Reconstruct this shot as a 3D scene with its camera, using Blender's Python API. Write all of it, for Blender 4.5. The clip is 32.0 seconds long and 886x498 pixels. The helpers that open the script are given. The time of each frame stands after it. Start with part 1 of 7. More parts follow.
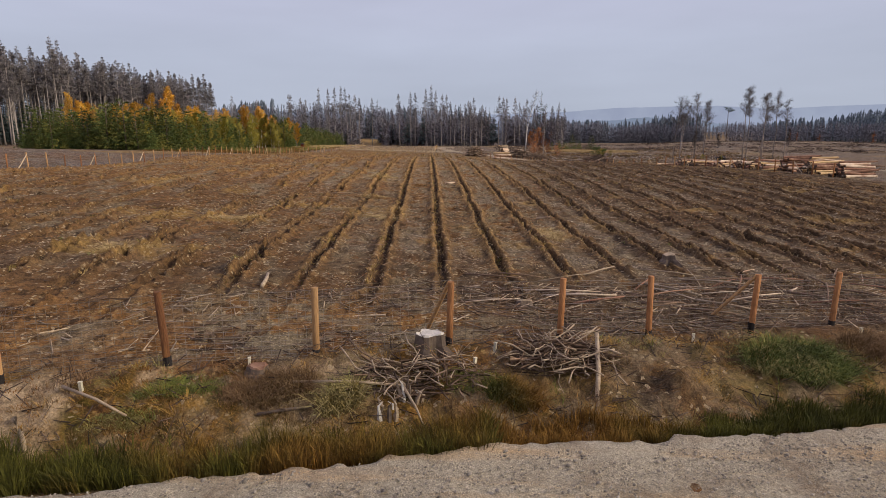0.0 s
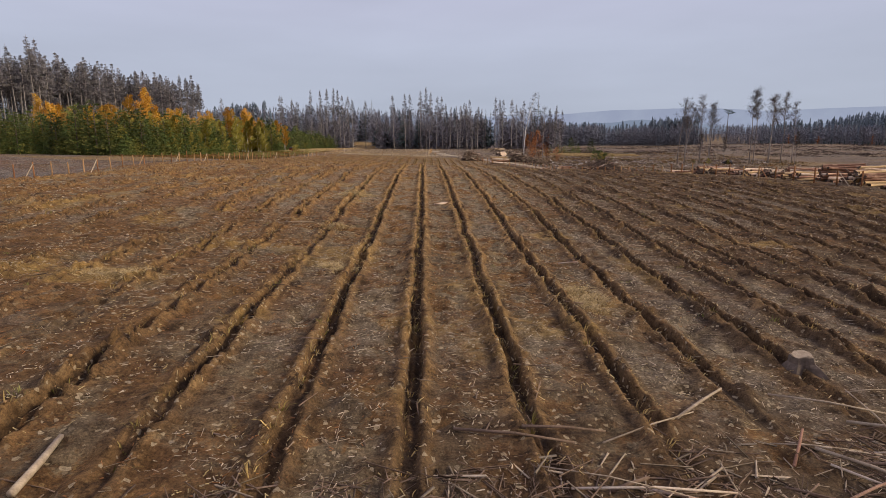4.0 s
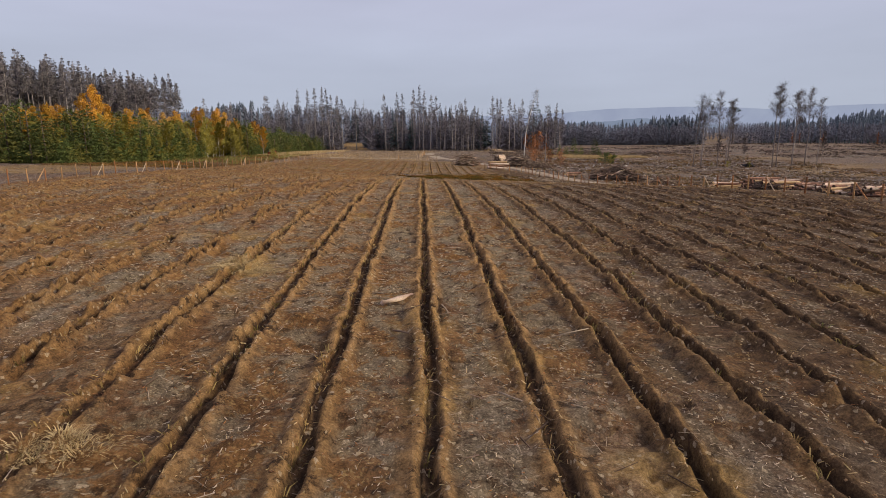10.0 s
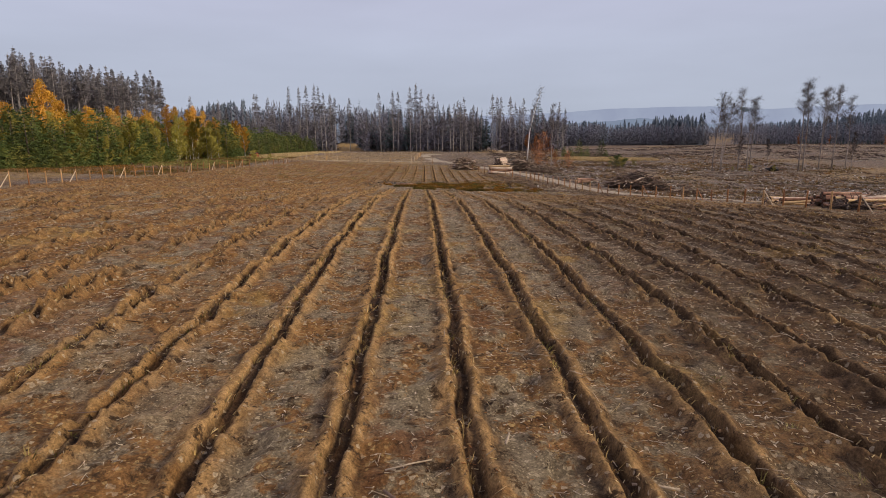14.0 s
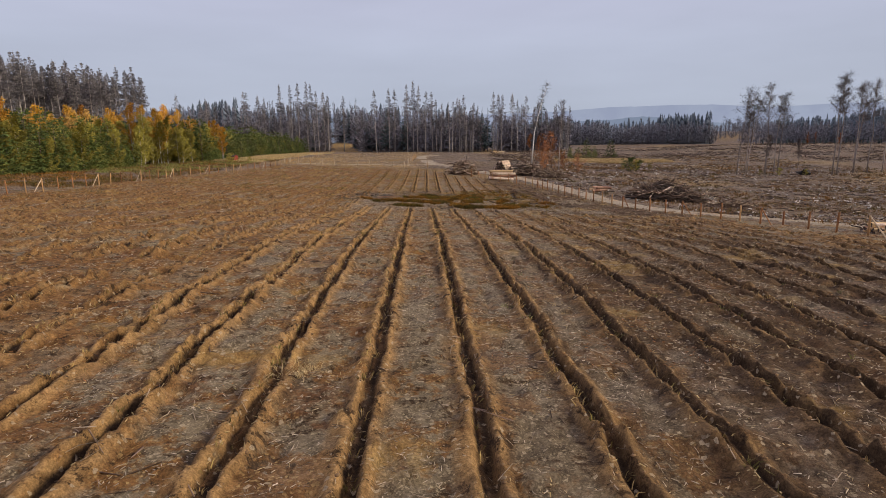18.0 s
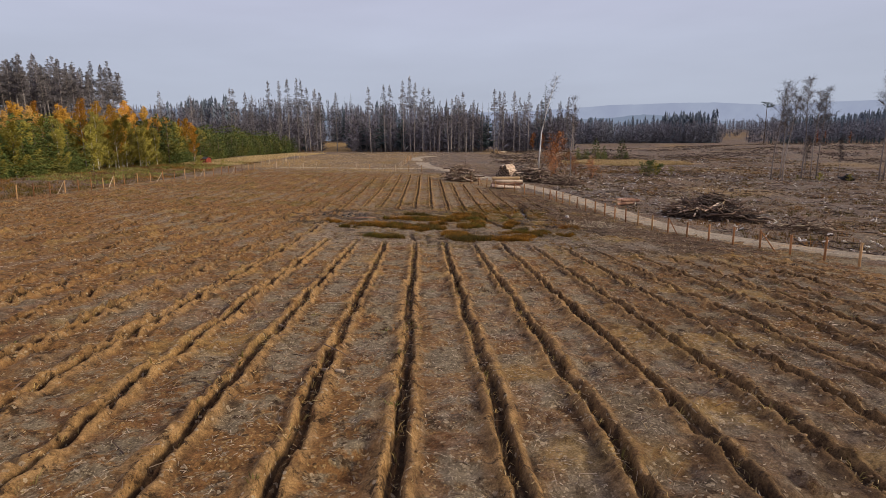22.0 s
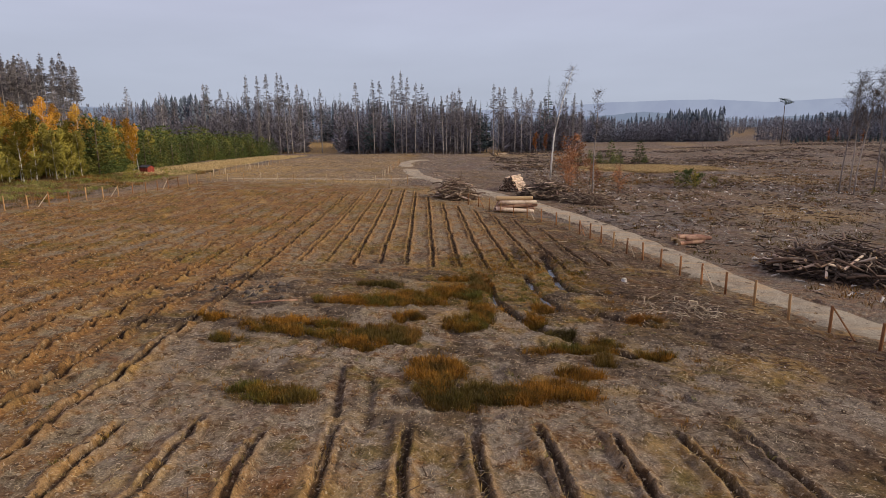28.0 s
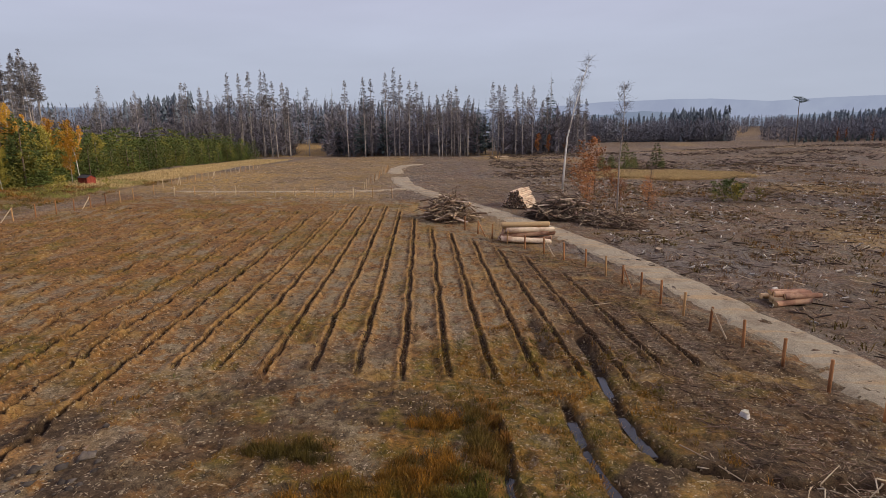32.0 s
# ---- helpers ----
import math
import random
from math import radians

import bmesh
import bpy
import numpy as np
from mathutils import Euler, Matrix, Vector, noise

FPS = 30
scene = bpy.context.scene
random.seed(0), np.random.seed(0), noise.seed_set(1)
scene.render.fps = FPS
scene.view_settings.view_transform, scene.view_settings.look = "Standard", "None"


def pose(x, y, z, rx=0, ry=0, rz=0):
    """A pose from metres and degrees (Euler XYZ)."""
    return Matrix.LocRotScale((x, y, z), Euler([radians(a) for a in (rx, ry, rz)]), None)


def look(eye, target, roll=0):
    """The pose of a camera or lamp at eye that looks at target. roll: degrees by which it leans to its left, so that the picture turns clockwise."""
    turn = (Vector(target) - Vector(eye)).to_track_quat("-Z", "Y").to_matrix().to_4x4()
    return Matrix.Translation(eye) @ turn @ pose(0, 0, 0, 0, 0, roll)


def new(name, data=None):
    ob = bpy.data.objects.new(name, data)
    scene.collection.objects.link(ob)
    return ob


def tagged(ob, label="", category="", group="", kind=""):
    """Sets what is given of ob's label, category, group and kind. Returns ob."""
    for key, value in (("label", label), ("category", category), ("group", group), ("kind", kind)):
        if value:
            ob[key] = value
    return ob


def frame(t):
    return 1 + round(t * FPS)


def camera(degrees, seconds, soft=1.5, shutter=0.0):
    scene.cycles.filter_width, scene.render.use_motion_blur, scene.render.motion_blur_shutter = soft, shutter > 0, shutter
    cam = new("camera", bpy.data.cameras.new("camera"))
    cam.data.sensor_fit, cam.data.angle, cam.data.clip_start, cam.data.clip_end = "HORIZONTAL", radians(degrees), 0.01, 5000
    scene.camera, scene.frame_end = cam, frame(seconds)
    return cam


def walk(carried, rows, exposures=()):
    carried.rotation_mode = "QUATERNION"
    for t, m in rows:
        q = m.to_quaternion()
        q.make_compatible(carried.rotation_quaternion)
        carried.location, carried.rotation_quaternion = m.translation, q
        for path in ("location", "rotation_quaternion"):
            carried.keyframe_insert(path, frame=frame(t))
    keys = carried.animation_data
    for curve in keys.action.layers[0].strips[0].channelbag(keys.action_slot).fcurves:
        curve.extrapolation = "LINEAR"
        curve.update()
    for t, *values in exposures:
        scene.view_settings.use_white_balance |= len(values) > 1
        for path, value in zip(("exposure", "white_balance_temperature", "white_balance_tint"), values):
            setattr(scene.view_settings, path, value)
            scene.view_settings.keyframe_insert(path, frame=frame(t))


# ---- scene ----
cam = camera(75.2, 32.0, soft=0.5)
METRES, EYE, TILT, LEAN, TURN = 110.0, 3.98, -11.3, 0.0, 0.0
ROWS = [
    (0.0, 0.0, 0.0, 0.0, 0.0, 0.0, -0.0),
    (0.5, 0.0006, 0.0088, 0.002, -0.02, 0.03, 0.02),
    (1.0, 0.0011, 0.0179, 0.0041, -0.05, 0.06, 0.01),
    (1.5, 0.0015, 0.0271, 0.0062, -0.09, 0.09, 0.02),
    (2.0, 0.0018, 0.0364, 0.0085, -0.14, 0.12, 0.02),
    (2.5, 0.0022, 0.0457, 0.0107, -0.2, 0.14, 0.03),
    (3.0, 0.0028, 0.055, 0.013, -0.24, 0.17, 0.04),
    (3.5, 0.0033, 0.0645, 0.0153, -0.31, 0.2, 0.07),
    (5.5, 0.0058, 0.1058, 0.0256, -0.53, 0.26, 0.26),
    (6.0, 0.0068, 0.1171, 0.0284, -0.54, 0.25, 0.29),
    (6.5, 0.0079, 0.1289, 0.0313, -0.55, 0.23, 0.32),
    (7.0, 0.0087, 0.1412, 0.0343, -0.58, 0.21, 0.36),
    (7.5, 0.0095, 0.1537, 0.0375, -0.6, 0.19, 0.38),
    (8.0, 0.0105, 0.1667, 0.0407, -0.6, 0.18, 0.4),
    (8.5, 0.0115, 0.1801, 0.0437, -0.63, 0.18, 0.43),
    (9.0, 0.0125, 0.1939, 0.0468, -0.65, 0.17, 0.44),
    (9.5, 0.0135, 0.208, 0.0499, -0.67, 0.18, 0.45),
    (10.0, 0.0146, 0.2224, 0.0532, -0.68, 0.17, 0.45),
    (10.5, 0.0157, 0.2373, 0.0564, -0.7, 0.17, 0.47),
    (11.0, 0.0169, 0.2523, 0.0596, -0.7, 0.17, 0.48),
    (11.5, 0.018, 0.2675, 0.0629, -0.71, 0.17, 0.47),
    (12.0, 0.0191, 0.2829, 0.0663, -0.72, 0.17, 0.45),
    (12.5, 0.0202, 0.2978, 0.0695, -0.71, 0.17, 0.43),
    (13.0, 0.0213, 0.3136, 0.0731, -0.72, 0.17, 0.44),
    (13.5, 0.0224, 0.3297, 0.0767, -0.73, 0.16, 0.42),
    (14.0, 0.0235, 0.3462, 0.0805, -0.77, 0.15, 0.42),
    (14.5, 0.0247, 0.363, 0.0842, -0.78, 0.16, 0.4),
    (16.5, 0.033, 0.423, 0.0986, -0.68, 0.09, 0.48),
    (17.0, 0.0341, 0.4402, 0.1024, -0.7, 0.07, 0.47),
    (17.5, 0.0351, 0.4572, 0.1062, -0.68, 0.04, 0.49),
    (18.0, 0.036, 0.4744, 0.11, -0.66, 0.04, 0.53),
    (18.5, 0.037, 0.4916, 0.1137, -0.65, 0.02, 0.5),
    (19.0, 0.0381, 0.5089, 0.1176, -0.67, 0.01, 0.51),
    (19.5, 0.0393, 0.5261, 0.1216, -0.64, -0.02, 0.51),
    (20.0, 0.0404, 0.5435, 0.1257, -0.64, -0.05, 0.52),
    (20.5, 0.0414, 0.5609, 0.1297, -0.67, -0.08, 0.48),
    (21.0, 0.0427, 0.5781, 0.1339, -0.67, -0.13, 0.47),
    (21.5, 0.044, 0.5953, 0.1378, -0.66, -0.15, 0.49),
    (22.0, 0.0452, 0.6127, 0.1418, -0.67, -0.16, 0.5),
    (22.5, 0.0463, 0.6299, 0.1458, -0.67, -0.18, 0.5),
    (23.0, 0.0476, 0.6468, 0.1499, -0.65, -0.19, 0.5),
    (23.5, 0.0487, 0.6636, 0.1539, -0.66, -0.21, 0.49),
    (24.0, 0.0497, 0.6805, 0.1579, -0.67, -0.24, 0.5),
    (24.5, 0.0508, 0.6976, 0.162, -0.67, -0.27, 0.51),
    (25.0, 0.052, 0.7147, 0.1661, -0.69, -0.31, 0.54),
    (25.5, 0.0531, 0.7321, 0.1703, -0.7, -0.33, 0.54),
    (27.5, 0.0571, 0.8025, 0.1874, -0.9, -0.37, 0.64),
    (28.0, 0.0583, 0.8208, 0.1916, -0.92, -0.39, 0.66),
    (28.5, 0.0595, 0.8394, 0.1956, -0.94, -0.41, 0.68),
    (29.0, 0.0607, 0.8576, 0.1997, -0.96, -0.42, 0.7),
    (29.5, 0.062, 0.8765, 0.2044, -0.96, -0.43, 0.72),
    (30.0, 0.0635, 0.8956, 0.2087, -0.97, -0.41, 0.75),
    (30.5, 0.0649, 0.9147, 0.2128, -0.98, -0.38, 0.78),
    (31.0, 0.0663, 0.9336, 0.2172, -1.01, -0.37, 0.81),
    (31.5, 0.0678, 0.9524, 0.2216, -1.04, -0.4, 0.84),
    (32.0, 0.0693, 0.9715, 0.2259, -1.08, -0.41, 0.85),
]
walk(cam, [(t, pose(0, 0, EYE, TILT, LEAN, TURN) @ pose(METRES * x, METRES * y, METRES * z, 90 + pitch, roll, yaw)) for t, x, y, z, yaw, pitch, roll in ROWS])

# ---- world, sun, exposure ----
SUN_EL, SUN_AZ = radians(27), radians(104)
world = bpy.data.worlds.new("overcast_sky")
scene.world = world
world.use_nodes = True
wn, wl = world.node_tree.nodes, world.node_tree.links
wn.clear()
w_out, w_bg = wn.new("ShaderNodeOutputWorld"), wn.new("ShaderNodeBackground")
w_sky = wn.new("ShaderNodeTexSky")
w_sky.sky_type, w_sky.sun_disc = "NISHITA", False
w_sky.sun_elevation, w_sky.sun_rotation = SUN_EL, SUN_AZ
w_sky.dust_density, w_sky.air_density = 3.0, 1.0
w_geo, w_sep, w_ramp = wn.new("ShaderNodeTexCoord"), wn.new("ShaderNodeSeparateXYZ"), wn.new("ShaderNodeValToRGB")
w_ramp.color_ramp.elements[0].position, w_ramp.color_ramp.elements[0].color = 0.0, (0.465, 0.518, 0.632, 1)
w_ramp.color_ramp.elements[1].position, w_ramp.color_ramp.elements[1].color = 0.42, (0.605, 0.58, 0.785, 1)
el = w_ramp.color_ramp.elements.new(0.14)
el.color = (0.52, 0.56, 0.70, 1)
w_map, w_noise = wn.new("ShaderNodeMapping"), wn.new("ShaderNodeTexNoise")
w_map.inputs["Scale"].default_value = (1.5, 1.5, 7.0)
w_noise.inputs["Scale"].default_value, w_noise.inputs["Detail"].default_value = 1.6, 5.0
w_rng = wn.new("ShaderNodeMapRange")
w_rng.inputs[1].default_value, w_rng.inputs[2].default_value = 0.3, 0.7
w_rng.inputs[3].default_value, w_rng.inputs[4].default_value = 0.94, 1.06
w_mul = wn.new("ShaderNodeVectorMath")
w_mul.operation = "SCALE"
w_skys = wn.new("ShaderNodeVectorMath")
w_skys.operation = "SCALE"
w_skys.inputs["Scale"].default_value = 0.05
w_mix = wn.new("ShaderNodeMix")
w_mix.data_type = "RGBA"
w_mix.inputs["Factor"].default_value = 0.9
wl.new(w_geo.outputs["Generated"], w_sep.inputs[0])
wl.new(w_sep.outputs["Z"], w_ramp.inputs[0])
wl.new(w_geo.outputs["Generated"], w_map.inputs["Vector"])
wl.new(w_map.outputs[0], w_noise.inputs["Vector"])
wl.new(w_noise.outputs[0], w_rng.inputs[0])
wl.new(w_ramp.outputs[0], w_mul.inputs[0])
wl.new(w_rng.outputs[0], w_mul.inputs["Scale"])
wl.new(w_sky.outputs[0], w_skys.inputs[0])
wl.new(w_skys.outputs[0], w_mix.inputs["A"])
wl.new(w_mul.outputs[0], w_mix.inputs["B"])
wl.new(w_mix.outputs["Result"], w_bg.inputs["Color"])
w_bg.inputs["Strength"].default_value = 1.0
wl.new(w_bg.outputs[0], w_out.inputs[0])
sun = new("sun", bpy.data.lights.new("sun", "SUN"))
sun.data.energy, sun.data.angle, sun.data.color = 2.9, radians(10), (1.0, 0.86, 0.66)
sun.matrix_world = look((60 * math.sin(SUN_AZ), 60 * math.cos(SUN_AZ), 60 * math.tan(SUN_EL)), (0, 0, 0))
scene.view_settings.exposure = 0.0


# ---- materials ----
def nodes_of(name):
    m = bpy.data.materials.new(name)
    m.use_nodes = True
    n, l = m.node_tree.nodes, m.node_tree.links
    return m, n, l, n["Principled BSDF"]


def mixed(n, l, fac, a, b, blend="MIX"):
    """A colour mix of a and b (sockets or colours) by fac (socket or number)."""
    x = n.new("ShaderNodeMix")
    x.data_type, x.blend_type = "RGBA", blend
    for key, v in (("Factor", fac), ("A", a), ("B", b)):
        sock = x.inputs[key] if key == "Factor" else [s for s in x.inputs if s.name == key and s.type == "RGBA"][0]
        if isinstance(v, (int, float)):
            sock.default_value = v
        elif isinstance(v, tuple):
            sock.default_value = (*v, 1)
        else:
            l.new(v, sock)
    return [s for s in x.outputs if s.type == "RGBA"][0]


def noised(n, l, vec, scale, detail=6.0, lo=0.0, hi=1.0, rough=0.6):
    """Noise stretched so that lo..hi runs over 0..1."""
    t = n.new("ShaderNodeTexNoise")
    t.inputs["Scale"].default_value, t.inputs["Detail"].default_value, t.inputs["Roughness"].default_value = scale, detail, rough
    if vec:
        l.new(vec, t.inputs["Vector"])
    r = n.new("ShaderNodeMapRange")
    r.inputs[1].default_value, r.inputs[2].default_value = lo, hi
    l.new(t.outputs[0], r.inputs[0])
    return r.outputs[0]


def maths(n, l, op, a, b=None):
    x = n.new("ShaderNodeMath")
    x.operation = op
    for i, v in enumerate((a, b)):
        if v is None:
            continue
        if isinstance(v, (int, float)):
            x.inputs[i].default_value = v
        else:
            l.new(v, x.inputs[i])
    return x.outputs[0]


def plain(name, a, b, scale=8.0, rough=0.85, bump=0.3, fine=60.0, c=None, spread=0.25, stretch=None, island=False):
    """A surface that runs from colour a to b by noise, with fine grain and relief; c: a third colour in larger patches."""
    m, n, l, bsdf = nodes_of(name)
    tc = n.new("ShaderNodeTexCoord")
    vec = tc.outputs["Object"]
    info = n.new("ShaderNodeObjectInfo")
    off = n.new("ShaderNodeVectorMath")
    off.operation = "ADD"
    l.new(vec, off.inputs[0])
    l.new(maths(n, l, "MULTIPLY", info.outputs["Random"], 40.0), off.inputs[1])
    vec = off.outputs[0]
    if stretch:
        mp = n.new("ShaderNodeMapping")
        mp.inputs["Scale"].default_value = stretch
        l.new(vec, mp.inputs["Vector"])
        vec = mp.outputs[0]
    col = mixed(n, l, noised(n, l, vec, scale, 6, 0.3, 0.7), a, b)
    if c:
        col = mixed(n, l, noised(n, l, vec, scale * 0.3, 4, 0.48, 0.62), col, c)
    grain = noised(n, l, vec, fine, 3, 0.25, 0.75)
    gr = n.new("ShaderNodeMapRange")
    gr.inputs[3].default_value, gr.inputs[4].default_value = 0.75, 1.25
    l.new(grain, gr.inputs[0])
    rnd = info.outputs["Random"]
    if island:
        geo = n.new("ShaderNodeNewGeometry")
        rnd = geo.outputs["Random Per Island"]
    vr = n.new("ShaderNodeMapRange")
    vr.inputs[3].default_value, vr.inputs[4].default_value = 1 - spread, 1 + spread
    l.new(rnd, vr.inputs[0])
    sc = n.new("ShaderNodeVectorMath")
    sc.operation = "SCALE"
    l.new(col, sc.inputs[0])
    l.new(maths(n, l, "MULTIPLY", gr.outputs[0], vr.outputs[0]), sc.inputs["Scale"])
    l.new(sc.outputs[0], bsdf.inputs["Base Color"])
    bsdf.inputs["Roughness"].default_value = rough
    bsdf.inputs["Specular IOR Level"].default_value = 0.25
    if bump:
        bp = n.new("ShaderNodeBump")
        bp.inputs["Strength"].default_value, bp.inputs["Distance"].default_value = bump, 0.02
        l.new(grain, bp.inputs["Height"])
        l.new(bp.outputs[0], bsdf.inputs["Normal"])
    return m


M_POST = plain("stained_timber", (0.29, 0.125, 0.048), (0.46, 0.22, 0.088), 7, 0.85, 0.9, 40, stretch=(1, 1, 0.2), c=(0.20, 0.085, 0.035))
M_POST_RAW = plain("raw_timber", (0.40, 0.225, 0.09), (0.52, 0.31, 0.14), 6, 0.8, 0.4, 40, stretch=(1, 1, 0.15))
M_TAR = plain("dark_preservative", (0.012, 0.010, 0.010), (0.025, 0.02, 0.018), 8, 0.7)
M_LATH = plain("pale_lath", (0.42, 0.32, 0.20), (0.55, 0.43, 0.28), 8, 0.8, 0.2, 30)
M_WIRE = plain("galvanised_wire", (0.20, 0.175, 0.14), (0.30, 0.26, 0.21), 8, 0.6, 0)
M_WIRE.node_tree.nodes["Principled BSDF"].inputs["Metallic"].default_value = 0.4
M_WIRE_OLD = plain("weathered_wire", (0.07, 0.062, 0.052), (0.11, 0.10, 0.085), 8, 0.7, 0)
M_DEADBARK = plain("dead_spruce_bark", (0.21, 0.185, 0.168), (0.36, 0.32, 0.285), 0.6, 0.9, 0.2, 6, spread=0.3)
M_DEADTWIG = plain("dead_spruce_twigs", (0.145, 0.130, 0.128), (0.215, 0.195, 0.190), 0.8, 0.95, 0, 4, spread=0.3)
M_CONIFER = plain("dark_conifer_needles", (0.072, 0.100, 0.098), (0.108, 0.136, 0.130), 0.5, 0.9, 0, 3, spread=0.35)
M_YOUNG = plain("young_spruce_needles", (0.050, 0.076, 0.020), (0.115, 0.142, 0.034), 0.9, 0.85, 0, 6, spread=0.4, c=(0.19, 0.175, 0.038))
M_BARK = plain("grey_bark", (0.11, 0.080, 0.058), (0.18, 0.135, 0.10), 1.5, 0.9, 0.3, 12)
M_GREYBARK = plain("grey_beech_bark", (0.20, 0.165, 0.14), (0.33, 0.28, 0.24), 1.5, 0.9, 0.3, 12)
M_TWIG = plain("bare_twigs", (0.085, 0.068, 0.055), (0.125, 0.10, 0.085), 1.0, 0.95, 0, 5)
M_BIRCH = plain("birch_bark", (0.58, 0.55, 0.50), (0.74, 0.71, 0.65), 1.2, 0.8, 0.2, 9, c=(0.28, 0.25, 0.22))
M_GOLD = plain("autumn_leaves", (0.48, 0.245, 0.028), (0.60, 0.345, 0.042), 0.8, 0.8, 0, 5, spread=0.3, c=(0.50, 0.24, 0.035))
M_OLIVE = plain("olive_leaves", (0.22, 0.195, 0.034), (0.36, 0.295, 0.048), 0.8, 0.8, 0, 5, spread=0.3)
M_RUST = plain("rust_leaves", (0.34, 0.13, 0.045), (0.46, 0.19, 0.065), 1.5, 0.85, 0, 8, spread=0.3)
M_AMBER = plain("amber_leaves", (0.40, 0.22, 0.05), (0.54, 0.33, 0.08), 1.2, 0.85, 0, 8, spread=0.3)
# far trees: paler and bluer than real foliage, haze put into the colour
M_FARWOOD = plain("hazed_far_conifers", (0.130, 0.158, 0.182), (0.165, 0.192, 0.214), 0.03, 0.95, 0, 0.4, spread=0.06, island=True)
M_FARBARE = plain("hazed_far_bare_wood", (0.192, 0.190, 0.212), (0.240, 0.234, 0.252), 0.04, 0.95, 0, 0.5, spread=0.06, island=True)
M_THICKET = plain("hazed_thicket_twigs", (0.178, 0.164, 0.176), (0.232, 0.214, 0.224), 0.05, 0.95, 0, 0.5, spread=0.10, island=True)
M_LOGBARK = plain("spruce_log_bark", (0.17, 0.085, 0.055), (0.33, 0.175, 0.11), 3, 0.9, 0.5, 30, c=(0.44, 0.27, 0.17))
M_PEELED = plain("peeled_log", (0.55, 0.42, 0.29), (0.74, 0.60, 0.44), 2.5, 0.75, 0.3, 30, c=(0.42, 0.27, 0.18))
M_CUT = plain("sawn_wood", (0.55, 0.36, 0.17), (0.66, 0.47, 0.25), 9, 0.8, 0.3, 60)
# log ends that lie in shade, the shade put into this dark colour
M_SHADECUT = plain("shaded_log_ends", (0.045, 0.032, 0.025), (0.13, 0.085, 0.055), 6, 0.9, 0.3, 40)
M_STICK = plain("weathered_sticks", (0.24, 0.175, 0.11), (0.46, 0.36, 0.245), 4, 0.9, 0.3, 30, spread=0.5, island=True)
M_BRUSH = plain("brushwood", (0.105, 0.068, 0.045), (0.24, 0.16, 0.105), 3, 0.95, 0.3, 30, spread=0.55, island=True)
M_DARKBRUSH = plain("dark_brushwood", (0.048, 0.034, 0.026), (0.135, 0.095, 0.07), 3, 0.95, 0.3, 30, spread=0.6, island=True)
M_CHIP = plain("wood_chips", (0.33, 0.25, 0.155), (0.60, 0.50, 0.36), 4, 0.9, 0, 40, spread=0.5, island=True)
M_BLEACHED = plain("bleached_wood", (0.44, 0.40, 0.34), (0.66, 0.61, 0.53), 4, 0.9, 0.2, 30, spread=0.4, island=True)
M_RUSTBARK = plain("rusty_bark_flakes", (0.20, 0.085, 0.030), (0.40, 0.19, 0.07), 4, 0.9, 0, 40, spread=0.45, island=True)
M_STRAW = plain("dry_straw", (0.42, 0.30, 0.13), (0.58, 0.44, 0.22), 3, 0.9, 0, 40, spread=0.4, island=True)
M_REED = plain("rust_rushes", (0.036, 0.028, 0.005), (0.41, 0.185, 0.020), 1.1, 0.85, 0, 20, spread=0.55, c=(0.095, 0.088, 0.012), island=True)
M_RUSHES = plain("olive_rushes", (0.045, 0.038, 0.008), (0.17, 0.112, 0.020), 0.7, 0.85, 0, 20, spread=0.4, c=(0.28, 0.125, 0.022), island=True)
M_GRASS = plain("green_tussock", (0.125, 0.150, 0.030), (0.245, 0.255, 0.058), 1.2, 0.85, 0, 20, spread=0.4, c=(0.36, 0.29, 0.11), island=True)
M_SEDGE = plain("ditch_sedge", (0.032, 0.036, 0.006), (0.120, 0.112, 0.016), 0.8, 0.85, 0, 20, spread=0.5, c=(0.22, 0.115, 0.022), island=True)
M_TUSSOCK = plain("dark_green_tussock", (0.040, 0.060, 0.010), (0.125, 0.155, 0.030), 1.0, 0.85, 0, 20, spread=0.5, c=(0.22, 0.20, 0.05), island=True)
M_HEATHER = plain("brown_heather", (0.15, 0.085, 0.042), (0.27, 0.165, 0.08), 0.9, 0.9, 0, 20, spread=0.4, c=(0.20, 0.13, 0.055), island=True)
M_CLOD = plain("soil_clods", (0.13, 0.075, 0.034), (0.31, 0.19, 0.09), 3, 0.95, 0.2, 40, spread=0.35, island=True)
M_PEAT = plain("dark_peat_clods", (0.028, 0.022, 0.018), (0.13, 0.108, 0.09), 3, 0.95, 0.2, 30, spread=0.4, island=True)
M_STONE = plain("gravel_stones", (0.21, 0.18, 0.14), (0.43, 0.375, 0.29), 6, 0.9, 0.3, 40, spread=0.35, island=True)
M_HUT = plain("red_painted_boards", (0.24, 0.045, 0.028), (0.33, 0.07, 0.04), 3, 0.8, 0.2, 20)
M_FELT = plain("dark_roof_felt", (0.035, 0.032, 0.032), (0.06, 0.055, 0.055), 3, 0.9, 0.3, 30)
M_SEED = plain("seedling_leaves", (0.32, 0.21, 0.07), (0.46, 0.32, 0.12), 2, 0.85, 0, 40, spread=0.45, c=(0.16, 0.13, 0.03), island=True)
M_MARK = plain("cream_marker", (0.55, 0.50, 0.36), (0.66, 0.61, 0.46), 8, 0.7)


